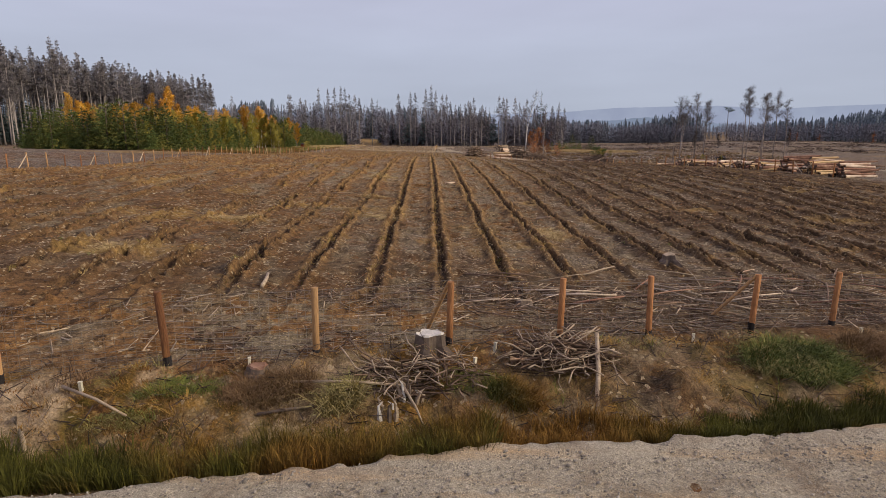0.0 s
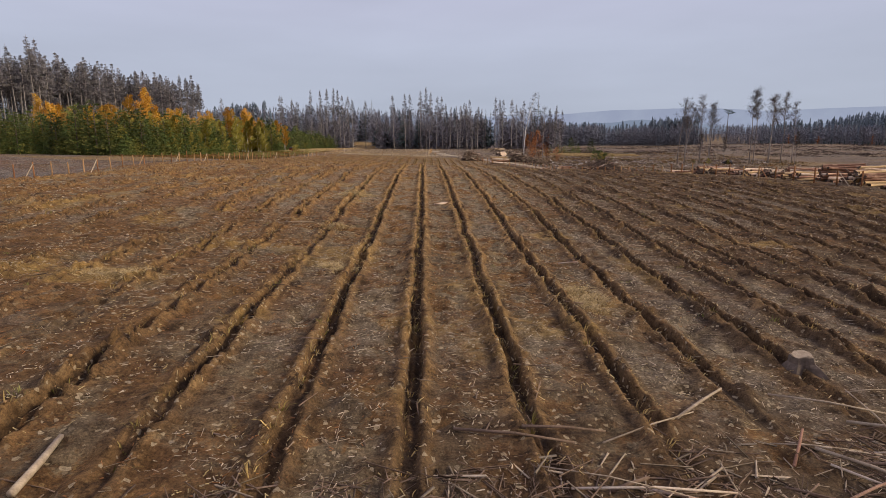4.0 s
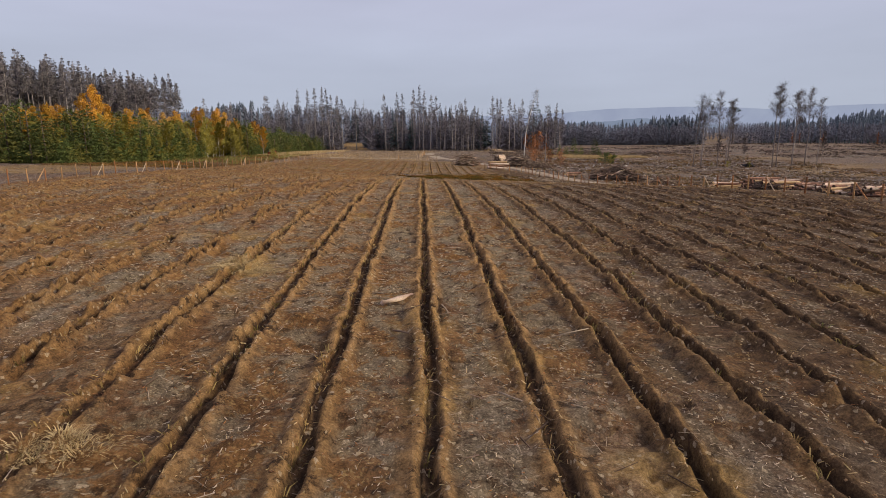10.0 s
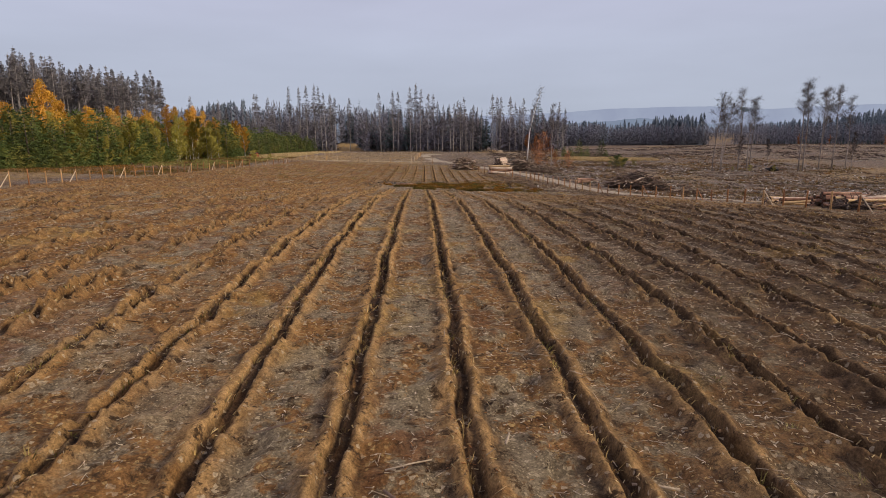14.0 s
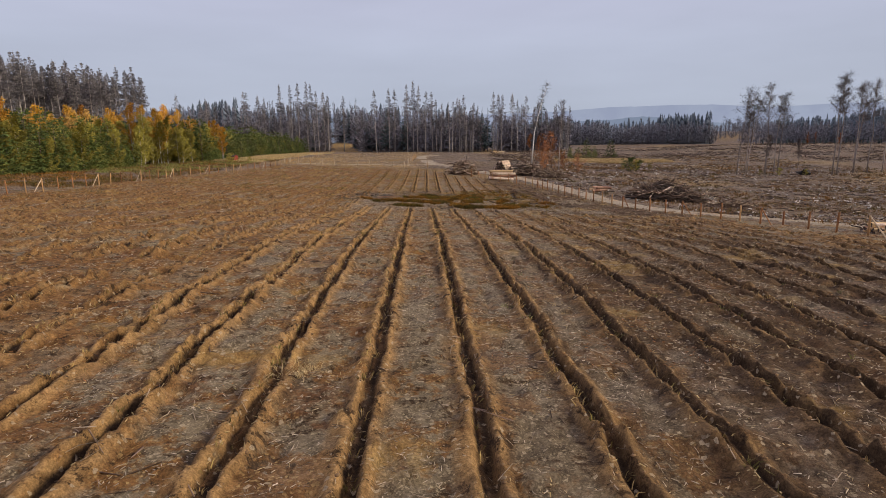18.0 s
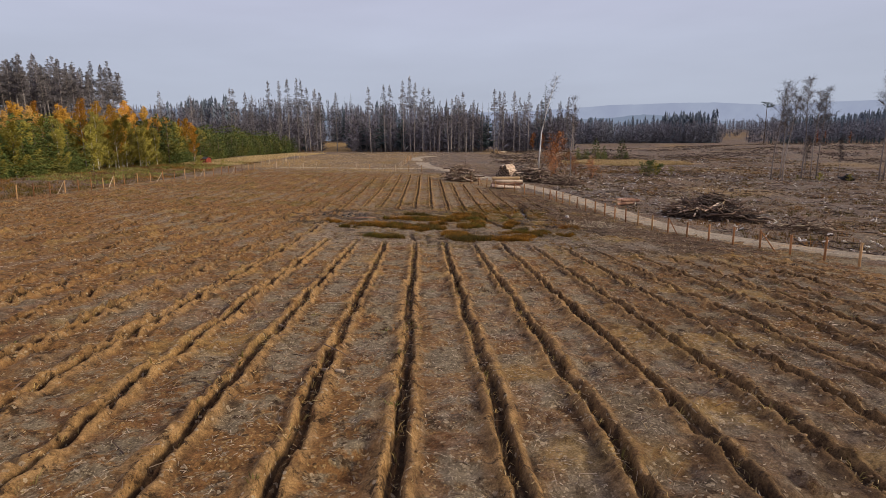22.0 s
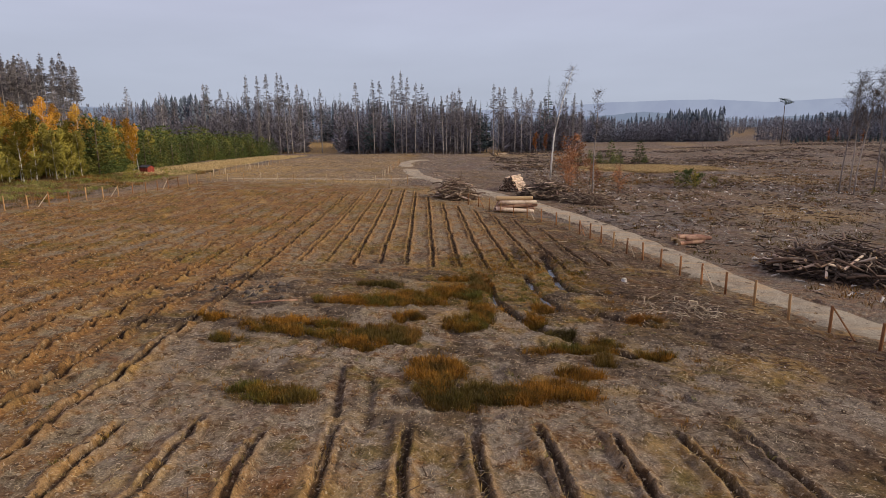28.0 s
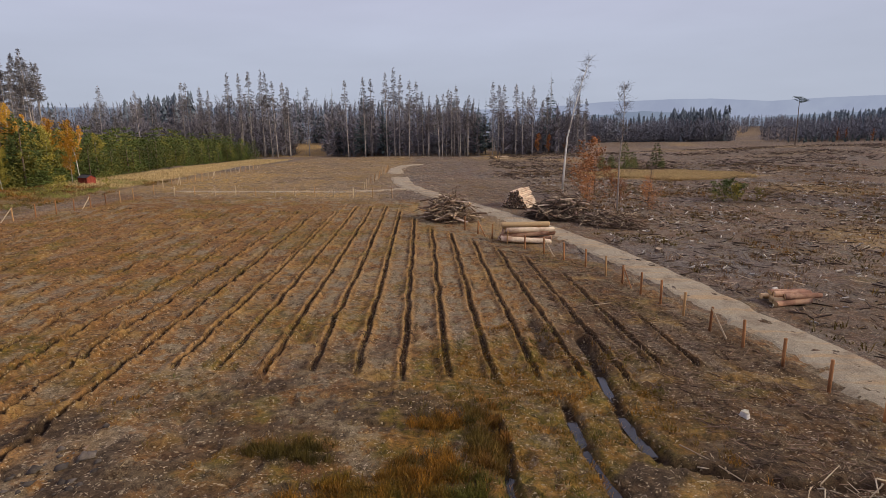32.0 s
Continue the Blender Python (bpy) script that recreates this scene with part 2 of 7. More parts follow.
def ground_material():
    """Ploughed clear-cut soil: mulch, soil, dry grass and moss by the vertex masks and noise."""
    m, n, l, bsdf = nodes_of("clearcut_soil")
    geo = n.new("ShaderNodeNewGeometry")
    vec = geo.outputs["Position"]

    def mask(name):
        a = n.new("ShaderNodeAttribute")
        a.attribute_name = name
        return a.outputs["Fac"]

    def times(a, b):
        return maths(n, l, "MULTIPLY", a, b)

    def flecks(scale, lo, hi):
        """Scattered grains: cells of which only those past lo show."""
        v = n.new("ShaderNodeTexVoronoi")
        v.inputs["Scale"].default_value = scale
        l.new(vec, v.inputs["Vector"])
        sp = n.new("ShaderNodeSeparateColor")
        l.new(v.outputs["Color"], sp.inputs[0])
        r = n.new("ShaderNodeMapRange")
        r.inputs[1].default_value, r.inputs[2].default_value = lo, hi
        l.new(sp.outputs[0], r.inputs[0])
        return r.outputs[0]

    fine = noised(n, l, vec, 3.6, 10, 0.38, 0.62, 0.78)
    grit = noised(n, l, vec, 26, 4, 0.34, 0.66, 0.7)
    chips = flecks(34, 0.80, 0.95)
    crumbs = flecks(21, 0.84, 0.96)
    mulch = mixed(n, l, fine, (0.125, 0.102, 0.075), (0.340, 0.290, 0.220))
    mulch = mixed(n, l, chips, mulch, (0.47, 0.41, 0.31))
    soil = mixed(n, l, fine, (0.110, 0.058, 0.025), (0.37, 0.205, 0.086))
    berm = mixed(n, l, fine, (0.275, 0.170, 0.080), (0.60, 0.395, 0.200))
    litter = mixed(n, l, crumbs, soil, (0.50, 0.36, 0.18))
    rust = mixed(n, l, fine, (0.085, 0.040, 0.019), (0.28, 0.142, 0.068))
    strawy = mixed(n, l, fine, (0.21, 0.125, 0.034), (0.48, 0.305, 0.095))
    heath = mixed(n, l, chips, mixed(n, l, fine, (0.042, 0.033, 0.026), (0.140, 0.113, 0.088)), (0.36, 0.33, 0.30))
    moss = mixed(n, l, noised(n, l, vec, 0.9, 5, 0.4, 0.6), mixed(n, l, fine, (0.050, 0.042, 0.008), (0.20, 0.145, 0.026)), mixed(n, l, fine, (0.075, 0.040, 0.008), (0.28, 0.145, 0.027)))
    col = mixed(n, l, noised(n, l, vec, 0.75, 9, 0.485, 0.535, 0.72), mulch, litter)
    col = mixed(n, l, times(noised(n, l, vec, 0.36, 9, 0.54, 0.60, 0.75), 0.85), col, rust)
    col = mixed(n, l, times(mask("soil"), noised(n, l, vec, 1.6, 7, 0.34, 0.50, 0.7)), col, soil)
    col = mixed(n, l, times(mask("berm"), noised(n, l, vec, 1.4, 8, 0.36, 0.50, 0.7)), col, berm)
    clods = noised(n, l, vec, 2.6, 9, 0.545, 0.60, 0.76)
    col = mixed(n, l, clods, col, mixed(n, l, fine, (0.040, 0.025, 0.014), (0.12, 0.075, 0.040)))
    col = mixed(n, l, 1.0, col, (0.80, 0.725, 0.555), "MULTIPLY")
    heath = mixed(n, l, noised(n, l, vec, 1.0, 9, 0.51, 0.57, 0.78), heath, mixed(n, l, fine, (0.10, 0.086, 0.070), (0.27, 0.240, 0.200)))
    heath = mixed(n, l, noised(n, l, vec, 0.55, 9, 0.53, 0.58, 0.78), heath, mixed(n, l, fine, (0.035, 0.022, 0.013), (0.11, 0.068, 0.037)))
    heath = mixed(n, l, times(noised(n, l, vec, 0.045, 9, 0.49, 0.57, 0.8), 0.35), heath, mixed(n, l, fine, (0.105, 0.080, 0.070), (0.225, 0.182, 0.160)))
    col = mixed(n, l, mask("heath"), col, mixed(n, l, times(noised(n, l, vec, 0.12, 9, 0.46, 0.62, 0.82), 0.45), heath, rust))
    # dark soil tone that also paints in shade of the right-hand and near rows
    col = mixed(n, l, times(mask("darker"), noised(n, l, vec, 0.8, 8, 0.28, 0.50, 0.72)), col, mixed(n, l, fine, (0.034, 0.020, 0.010), (0.125, 0.076, 0.038)))
    pale = mixed(n, l, chips, mixed(n, l, fine, (0.105, 0.083, 0.058), (0.28, 0.23, 0.165)), (0.45, 0.38, 0.28))
    col = mixed(n, l, times(mask("mulch"), noised(n, l, vec, 0.9, 9, 0.42, 0.52, 0.74)), col, pale)
    broken = noised(n, l, vec, 1.4, 8, 0.38, 0.54, 0.74)
    col = mixed(n, l, times(mask("straw"), broken), col, strawy)
    col = mixed(n, l, times(mask("moss"), broken), col, moss)
    col = mixed(n, l, mask("wet"), col, mixed(n, l, fine, (0.020, 0.013, 0.008), (0.110, 0.075, 0.045)))
    col = mixed(n, l, mask("sand"), col, mixed(n, l, fine, (0.23, 0.160, 0.087), (0.54, 0.405, 0.25)))
    # dark soil and painted shade in furrow bottoms and beside the ridges
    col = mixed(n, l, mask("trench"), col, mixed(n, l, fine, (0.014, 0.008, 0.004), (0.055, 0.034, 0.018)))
    col = mixed(n, l, times(flecks(15, 0.955, 0.985), 0.7), col, (0.46, 0.36, 0.22))
    gr = n.new("ShaderNodeMapRange")
    gr.inputs[3].default_value, gr.inputs[4].default_value = 0.62, 1.38
    l.new(grit, gr.inputs[0])
    sc = n.new("ShaderNodeVectorMath")
    sc.operation = "SCALE"
    l.new(col, sc.inputs[0])
    l.new(gr.outputs[0], sc.inputs["Scale"])
    l.new(sc.outputs[0], bsdf.inputs["Base Color"])
    bsdf.inputs["Roughness"].default_value = 0.95
    bsdf.inputs["Specular IOR Level"].default_value = 0.15
    bp = n.new("ShaderNodeBump")
    bp.inputs["Strength"].default_value, bp.inputs["Distance"].default_value = 0.6, 0.05
    l.new(maths(n, l, "ADD", fine, times(grit, 0.18)), bp.inputs["Height"])
    l.new(bp.outputs[0], bsdf.inputs["Normal"])
    return m


def road_material(name, tone, tint=(1.0, 1.0, 1.0)):
    m, n, l, bsdf = nodes_of(name)
    geo = n.new("ShaderNodeNewGeometry")
    vec = geo.outputs["Position"]
    fine = noised(n, l, vec, 14, 8, 0.3, 0.7, 0.75)
    col = mixed(n, l, fine, (0.20, 0.168, 0.122), (0.46, 0.395, 0.30))
    mp = n.new("ShaderNodeMapping")
    mp.inputs["Rotation"].default_value = (0, 0, radians(-10))
    mp.inputs["Scale"].default_value = (0.12, 1.1, 1)
    l.new(vec, mp.inputs["Vector"])
    col = mixed(n, l, noised(n, l, mp.outputs[0], 1.0, 4, 0.50, 0.62), col, mixed(n, l, fine, (0.30, 0.205, 0.115), (0.50, 0.36, 0.215)))
    col = mixed(n, l, 1.0, col, tint, "MULTIPLY")
    col = mixed(n, l, noised(n, l, vec, 0.6, 8, 0.48, 0.66, 0.75), col, mixed(n, l, fine, (0.12, 0.088, 0.052), (0.27, 0.205, 0.13)))
    grit = noised(n, l, vec, 45, 3, 0.3, 0.7)
    sc = n.new("ShaderNodeVectorMath")
    sc.operation = "SCALE"
    gr = n.new("ShaderNodeMapRange")
    gr.inputs[3].default_value, gr.inputs[4].default_value = 0.6 * tone, 1.4 * tone
    l.new(grit, gr.inputs[0])
    l.new(col, sc.inputs[0])
    l.new(gr.outputs[0], sc.inputs["Scale"])
    l.new(sc.outputs[0], bsdf.inputs["Base Color"])
    bsdf.inputs["Roughness"].default_value = 0.95
    bp = n.new("ShaderNodeBump")
    bp.inputs["Strength"].default_value, bp.inputs["Distance"].default_value = 0.7, 0.04
    l.new(maths(n, l, "ADD", fine, grit), bp.inputs["Height"])
    l.new(bp.outputs[0], bsdf.inputs["Normal"])
    return m


M_GROUND, M_ROAD, M_TRACK = ground_material(), road_material("gravel_road", 1.34, (0.97, 0.97, 0.91)), road_material("track_gravel", 1.12, (0.98, 0.96, 0.87))
M_WATER, wn2, wl2, wb = nodes_of("ditch_water")
wb.inputs["Base Color"].default_value = (0.02, 0.018, 0.014, 1)
wb.inputs["Roughness"].default_value = 0.04
# glowing backdrop colour with the distance haze painted in
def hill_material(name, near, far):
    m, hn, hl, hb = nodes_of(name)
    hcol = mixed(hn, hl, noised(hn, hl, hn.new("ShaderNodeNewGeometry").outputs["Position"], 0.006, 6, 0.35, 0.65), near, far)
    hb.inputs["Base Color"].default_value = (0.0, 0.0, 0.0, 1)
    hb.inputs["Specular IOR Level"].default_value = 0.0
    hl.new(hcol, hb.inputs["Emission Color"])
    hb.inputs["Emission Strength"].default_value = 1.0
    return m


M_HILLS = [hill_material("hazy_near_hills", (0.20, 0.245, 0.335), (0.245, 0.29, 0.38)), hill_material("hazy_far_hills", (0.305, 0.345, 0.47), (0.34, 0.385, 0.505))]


# ---- mesh helpers ----
class Build:
    """Collects vertices and faces for one mesh."""

    def __init__(self):
        self.v, self.f = [], []

    def tube(self, pts, radii, sides=6, cap=True):
        """A tapered tube along points."""
        base = len(self.v)
        k = len(pts)
        for i, p in enumerate(pts):
            p = Vector(p)
            d = Vector(pts[min(i + 1, k - 1)]) - Vector(pts[max(i - 1, 0)])
            d = d.normalized() if d.length > 1e-9 else Vector((0, 0, 1))
            a = d.orthogonal().normalized()
            b = d.cross(a)
            for s in range(sides):
                w = 2 * math.pi * s / sides
                self.v.append(tuple(p + (a * math.cos(w) + b * math.sin(w)) * radii[i]))
        for i in range(k - 1):
            for s in range(sides):
                s2 = (s + 1) % sides
                self.f.append((base + i * sides + s, base + i * sides + s2, base + (i + 1) * sides + s2, base + (i + 1) * sides + s))
        if cap:
            self.f.append(tuple(base + s for s in reversed(range(sides))))
            self.f.append(tuple(base + (k - 1) * sides + s for s in range(sides)))

    def poly(self, *pts):
        base = len(self.v)
        self.v.extend(tuple(p) for p in pts)
        self.f.append(tuple(range(base, base + len(pts))))

    def box(self, c, s, m=None):
        base = len(self.v)
        for dx, dy, dz in ((-1, -1, -1), (1, -1, -1), (1, 1, -1), (-1, 1, -1), (-1, -1, 1), (1, -1, 1), (1, 1, 1), (-1, 1, 1)):
            p = Vector((dx * s[0] / 2, dy * s[1] / 2, dz * s[2] / 2))
            if m:
                p = m @ p
            self.v.append(tuple(p + Vector(c)))
        for q in ((0, 3, 2, 1), (4, 5, 6, 7), (0, 1, 5, 4), (1, 2, 6, 5), (2, 3, 7, 6), (3, 0, 4, 7)):
            self.f.append(tuple(base + i for i in q))

    def mesh(self, name, material, smooth=False):
        me = bpy.data.meshes.new(name)
        me.from_pydata(self.v, [], self.f)
        me.materials.append(material)
        if smooth:
            me.polygons.foreach_set("use_smooth", [True] * len(me.polygons))
        me.update()
        return me


def part(name, built, material, parent=None, label="", m=None, smooth=False):
    """One mesh object from a Build (or a ready mesh), under its parent."""
    me = built if isinstance(built, bpy.types.Mesh) else built.mesh(name, material, smooth)
    ob = new(name, me)
    if parent:
        ob.parent = parent
    if m:
        ob.matrix_basis = m
    return tagged(ob, label)


def root(name, m, label, category, group=""):
    ob = new(name)
    ob.matrix_basis = m
    ob.empty_display_size = 0.2
    return tagged(ob, label, category, group)


TABLE = np.random.RandomState(7).rand(256, 256)


def vnoise(x, y, scale, shift=0):
    """Smooth value noise in 0..1 for arrays of places; scale: metres to a cell."""
    x, y = np.asarray(x, float) / scale + shift * 17.3, np.asarray(y, float) / scale + shift * 31.7
    xi, yi = np.floor(x).astype(int), np.floor(y).astype(int)
    u, v = x - xi, y - yi
    u, v = u * u * (3 - 2 * u), v * v * (3 - 2 * v)
    g = lambda a, b: TABLE[a & 255, b & 255]
    return (g(xi, yi) * (1 - u) + g(xi + 1, yi) * u) * (1 - v) + (g(xi, yi + 1) * (1 - u) + g(xi + 1, yi + 1) * u) * v


def smooth01(a, b, x):
    t = np.clip((np.asarray(x, float) - a) / (b - a), 0, 1)
    return t * t * (3 - 2 * t)


# ---- lie of the land ----
PROFILE_Y = [-4000, -3, 3, 7.7, 8.3, 8.8, 9.6, 10.4, 11.5, 16, 30, 40, 50, 60, 70, 80, 90, 100, 115, 127, 147, 170, 200, 255, 345, 500, 900, 5000]
PROFILE_Z = [-0.8, -0.75, -0.72, -0.74, -1.0, -0.95, -0.45, -0.16, -0.12, -0.12, 0.15, 0.62, 0.9, 1.1, 1.0, 0.72, 0.02, -0.68, -1.5, -1.85, -2.2, -2.2, -2.0, -2.0, -3.2, -6, -15, -30]
SLOPE_Y = [-20, 0, 12, 20, 45, 80, 100, 120, 180, 260, 400]
SLOPE_Z = [0.0, -0.015, -0.05, -0.045, -0.034, -0.034, -0.036, -0.045, -0.035, -0.02, -0.005]


def road_s(x, y):
    """Distance ahead, turned with the near road for places close to it."""
    return y - 0.18 * np.clip(x, -60, 60) * (1 - smooth01(12, 26, y))


def land(x, y):
    """The smooth height of the land."""
    x, y = np.asarray(x, float), np.asarray(y, float)
    s = road_s(x, y)
    z = np.interp(s, PROFILE_Y, PROFILE_Z) + np.interp(s, SLOPE_Y, SLOPE_Z) * 70 * np.tanh(x / 70) * np.where(x < 0, smooth01(11.5, 19, s), 1.0)
    z = z - 2.0 * np.exp(-((x + 42) / 16) ** 2 - ((y - 66) / 22) ** 2)
    z = z + 3.8 * smooth01(560, 640, y) * smooth01(50, 130, x) * (1 - smooth01(1000, 1500, y))
    z = z + 17 * smooth01(610, 700, y) * np.exp(-((x - 590) / 130) ** 2) * np.exp(-((y - 720) / 150) ** 2)
    z = z + 3.9 * np.exp(-((x - 185) / 105) ** 2 - ((y - 330) / 60) ** 2)
    z = z + 5.5 * smooth01(365, 450, y) * (1 - smooth01(650, 900, y)) * (1 - smooth01(-25, 60, x))
    z = z + 24 * np.exp(-((x - 560) / 150) ** 2 - ((y - 1150) / 220) ** 2)
    return z


NEAR_PITCH, FAR_PITCH = 1.95, 1.83


def right_fence_x(y):
    return np.interp(y, [20, 55, 66, 77, 95, 104, 112, 117.5, 124, 132, 138, 145, 151, 156, 161, 167, 176, 188], [45, 38, 35.5, 33.7, 31, 29.5, 27, 25.3, 24, 22.9, 21.8, 20.9, 19.9, 17.2, 14.2, 11, 7.6, 4.8])


def left_fence_x(y):
    return np.interp(y, [20, 74, 103, 125, 150, 160, 172, 186], [-38, -38, -38, -38, -38, -35.5, -33, -31])


def row_centre(c, y):
    """Where the row with index c runs at y; beyond the wet hollow the rows are set anew."""
    near = 2.325 - 0.025 * y + NEAR_PITCH * c
    far = -1.0 - 0.015 * (y - 131) + FAR_PITCH * c
    w = smooth01(110, 130, y) * smooth01(-2, -1, c)
    return near * (1 - w) + far * w


def row_field(x, y):
    """Signed distance to the nearest planting row and how strongly it is ploughed there."""
    near = x - (2.325 - 0.025 * y)
    far = x - (-1.0 - 0.015 * (y - 131))
    isfar = (x > -3.4) & (y > 119)
    raw = np.where(isfar, far / FAR_PITCH, near / NEAR_PITCH)
    k = np.round(raw)
    d = (raw - k) * np.where(isfar, FAR_PITCH, NEAR_PITCH) + (0.14 + 0.16 * smooth01(-2, -8, x)) * (vnoise(k * 37.0, y, 2.2, 3) - 0.5) + 0.10 * (vnoise(k * 37.0, y, 0.75, 26) - 0.5) + 0.06 * (vnoise(x, y, 0.34, 27) - 0.5)
    ragged = 2.4 * (vnoise(k * 3.7, x * 0, 1.0, 9) - 0.5)
    start = 13.0 + 0.17 * x + 1.8 * smooth01(2, 6, x) + 0.5 * ragged
    on_near = smooth01(-1.0, 5.5, y - start) * (1 - smooth01(-0.6, 0.6, y - np.where(x > -3.2, 107.6 + ragged * 0.7, 178)))
    on_far = smooth01(-0.5, 0.7, y - (131.3 + 0.6 * ragged)) * (1 - smooth01(-1, 1, y - np.minimum(183, np.interp(x, [-3, 2, 5, 8, 12, 14, 17, 20], [183, 183, 178, 166, 164, 158, 150, 140]))))
    on = np.where(isfar, on_far, on_near)
    on = on * smooth01(1.0, 2.2, right_fence_x(y) - x - 1.0) * smooth01(1.0, 2.5, x - left_fence_x(y))
    on = on * np.where((x > 16) & (y > 104) & (y < 133), 0.0, 1.0)
    strength = on * (0.72 + 0.5 * vnoise(x, y, 4.0, 5)) * (1 - 0.15 * smooth01(-3, -12, x)) * (1 - 0.8 * smooth01(-2, -7, x) * (1 - smooth01(92, 104, y)) * smooth01(0.5, 0.68, vnoise(x, y, 3.0, 35)))
    return d, strength


# wheel ruts of the wet hollow: line, half-width, depth
RUTS = [([(14.9, 136.5), (14.5, 131.3), (14.2, 127.2), (14.6, 125.2), (15.8, 124.7), (17.6, 124.1), (20.0, 124.0)], 0.27, 0.32), ([(12.4, 129.0), (12.4, 125.5), (12.6, 123.6), (12.9, 121.0)], 0.25, 0.32), ([(9.6, 128.0), (9.7, 124.7), (9.8, 122.3), (10.4, 120.3), (11.3, 117.8), (12.9, 115.8), (14.4, 114.5)], 0.27, 0.32),
        ([(14.6, 120.9), (16.0, 119.3), (17.6, 118.8)], 0.25, 0.26), ([(3.0, 112.5), (3.4, 108.5)], 0.15, 0.15), ([(4.2, 111.5), (4.4, 108.0)], 0.15, 0.15), ([(12.9, 139.0), (12.6, 133.6)], 0.3, 0.2)]


def ditch_depth(x, y):
    z = np.zeros_like(x)
    for line, w, deep in RUTS:
        for p, q in zip(line, line[1:]):
            dx, dy = q[0] - p[0], q[1] - p[1]
            t = np.clip(((x - p[0]) * dx + (y - p[1]) * dy) / (dx * dx + dy * dy), 0, 1)
            d = np.hypot(x - p[0] - t * dx, y - p[1] - t * dy) / (0.7 + 0.7 * vnoise(x, y, 0.9, 33))
            z = np.minimum(z, -deep * np.exp(-(d / w) ** 4))
            z = np.where(z > -0.05, np.maximum(z, 0.09 * np.exp(-((d - 1.9 * w) / 0.2) ** 2)), z)
    return z


def surface(x, y):
    """The full height of the ground with rows, clods and ditches."""
    x, y = np.asarray(x, float), np.asarray(y, float)
    z = land(x, y)
    d, on = row_field(x, y)
    clod = vnoise(x, y, 0.32, 1) - 0.5
    lump = vnoise(x, y, 1.1, 2) - 0.5
    d = d / 0.8
    a = np.abs(d)
    side = 40 * np.sign(d)
    loose = smooth01(-2.5, -7, x)
    crest = 0.42 + 0.55 * vnoise(x + side, y, 1.7, 7) + (0.22 + 0.4 * loose) * vnoise(x + side, y, 0.5, 28) + (0.28 + 0.5 * loose) * (vnoise(x, y, 0.22, 34) - 0.45)
    outer = 0.32 + 0.20 * vnoise(x + side, y, 0.9, 51)
    berm = smooth01(0.13, 0.21, a) * (1 - smooth01(outer - 0.13, outer + 0.11, a)) * crest
    deep = 0.45 + 0.8 * smooth01(0.2, 0.7, 0.6 * vnoise(x * 0 + np.round(x), y, 1.6, 52) + 0.4 * vnoise(x, y, 0.5, 53))
    trench = (1 - smooth01(0.11, 0.19, np.abs(d - 0.04))) * deep
    spine = np.exp(-((d + 0.035) / 0.032) ** 2) * (0.2 + 0.9 * vnoise(x * 0 + np.round(x), y, 0.9, 97))
    grain = vnoise(x, y, 0.16, 19) - 0.5
    z = z + on * (0.155 * berm - 0.13 * trench + 0.085 * spine - 0.03 * np.exp(-((a - outer - 0.12) / 0.07) ** 2)) + on * berm * (0.08 + 0.14 * loose) * grain
    pit = smooth01(0.70, 0.86, vnoise(x, y, 0.55, 54)) - smooth01(0.78, 0.92, vnoise(x, y, 0.42, 55))
    calm = smooth01(7.4, 9.0, road_s(x, y))
    far = 1 - smooth01(190, 240, y)
    z = z + calm * (0.055 * clod + 0.03 * grain + 0.08 * lump - 0.07 * pit) * (0.4 + far)
    z = z + 0.5 * (1 - far) * (vnoise(x, y, 9, 6) - 0.5)
    z = z + 0.46 * smooth01(8.9, 9.4, road_s(x, y)) * (1 - smooth01(10.3, 11.2, road_s(x, y))) * (y < 30) * (0.6 * vnoise(x, y, 0.75, 36) + 0.4 * vnoise(x, y, 0.3, 37) - 0.5)
    wet = (y > 105) & (y < 142) & (x > -6) & (x < 24)
    return np.where(wet, z + ditch_depth(x, y), z)


def zat(x, y):
    return float(surface(np.array([x]), np.array([y]))[0])


def lat(x, y):
    return float(land(np.array([x]), np.array([y]))[0])


# ---- ground ----
def spread_axis(parts, lo, hi, grow=1.13):
    """Steps through the given stretches (start, end, step), growing wider outside them."""
    a = [parts[0][0]]
    for s, e, st in parts:
        a.extend(np.linspace(s, e, int(round((e - s) / st)) + 1)[1:])
    st = parts[-1][2]
    while a[-1] < hi:
        st *= grow
        a.append(a[-1] + st)
    st, first = parts[0][2], []
    p = a[0]
    while p > lo:
        st *= grow
        p -= st
        first.append(p)
    return np.array(first[::-1] + a)


def sheet(name, xs, ys, height, material, shear=None):
    """A ground sheet over the grid xs by ys; returns the object with its grid places."""
    gx, gy = np.meshgrid(xs, ys)
    gx, gy = gx.ravel(), gy.ravel()
    if shear:
        gx = shear(gx, gy)
    gz = height(gx, gy)
    nx, ny = len(xs), len(ys)
    i = (np.arange(ny - 1)[:, None] * nx + np.arange(nx - 1)[None, :]).ravel()
    quads = np.stack([i, i + 1, i + 1 + nx, i + nx], 1)
    me = bpy.data.meshes.new(name)
    me.vertices.add(len(gx))
    me.vertices.foreach_set("co", np.stack([gx, gy, gz], 1).ravel())
    me.loops.add(quads.size)
    me.loops.foreach_set("vertex_index", quads.ravel().astype(np.int32))
    me.polygons.add(len(quads))
    me.polygons.foreach_set("loop_start", np.arange(0, quads.size, 4, dtype=np.int32))
    me.polygons.foreach_set("use_smooth", np.ones(len(quads), bool))
    me.materials.append(material)
    me.update(calc_edges=True)
    return new(name, me), gx, gy


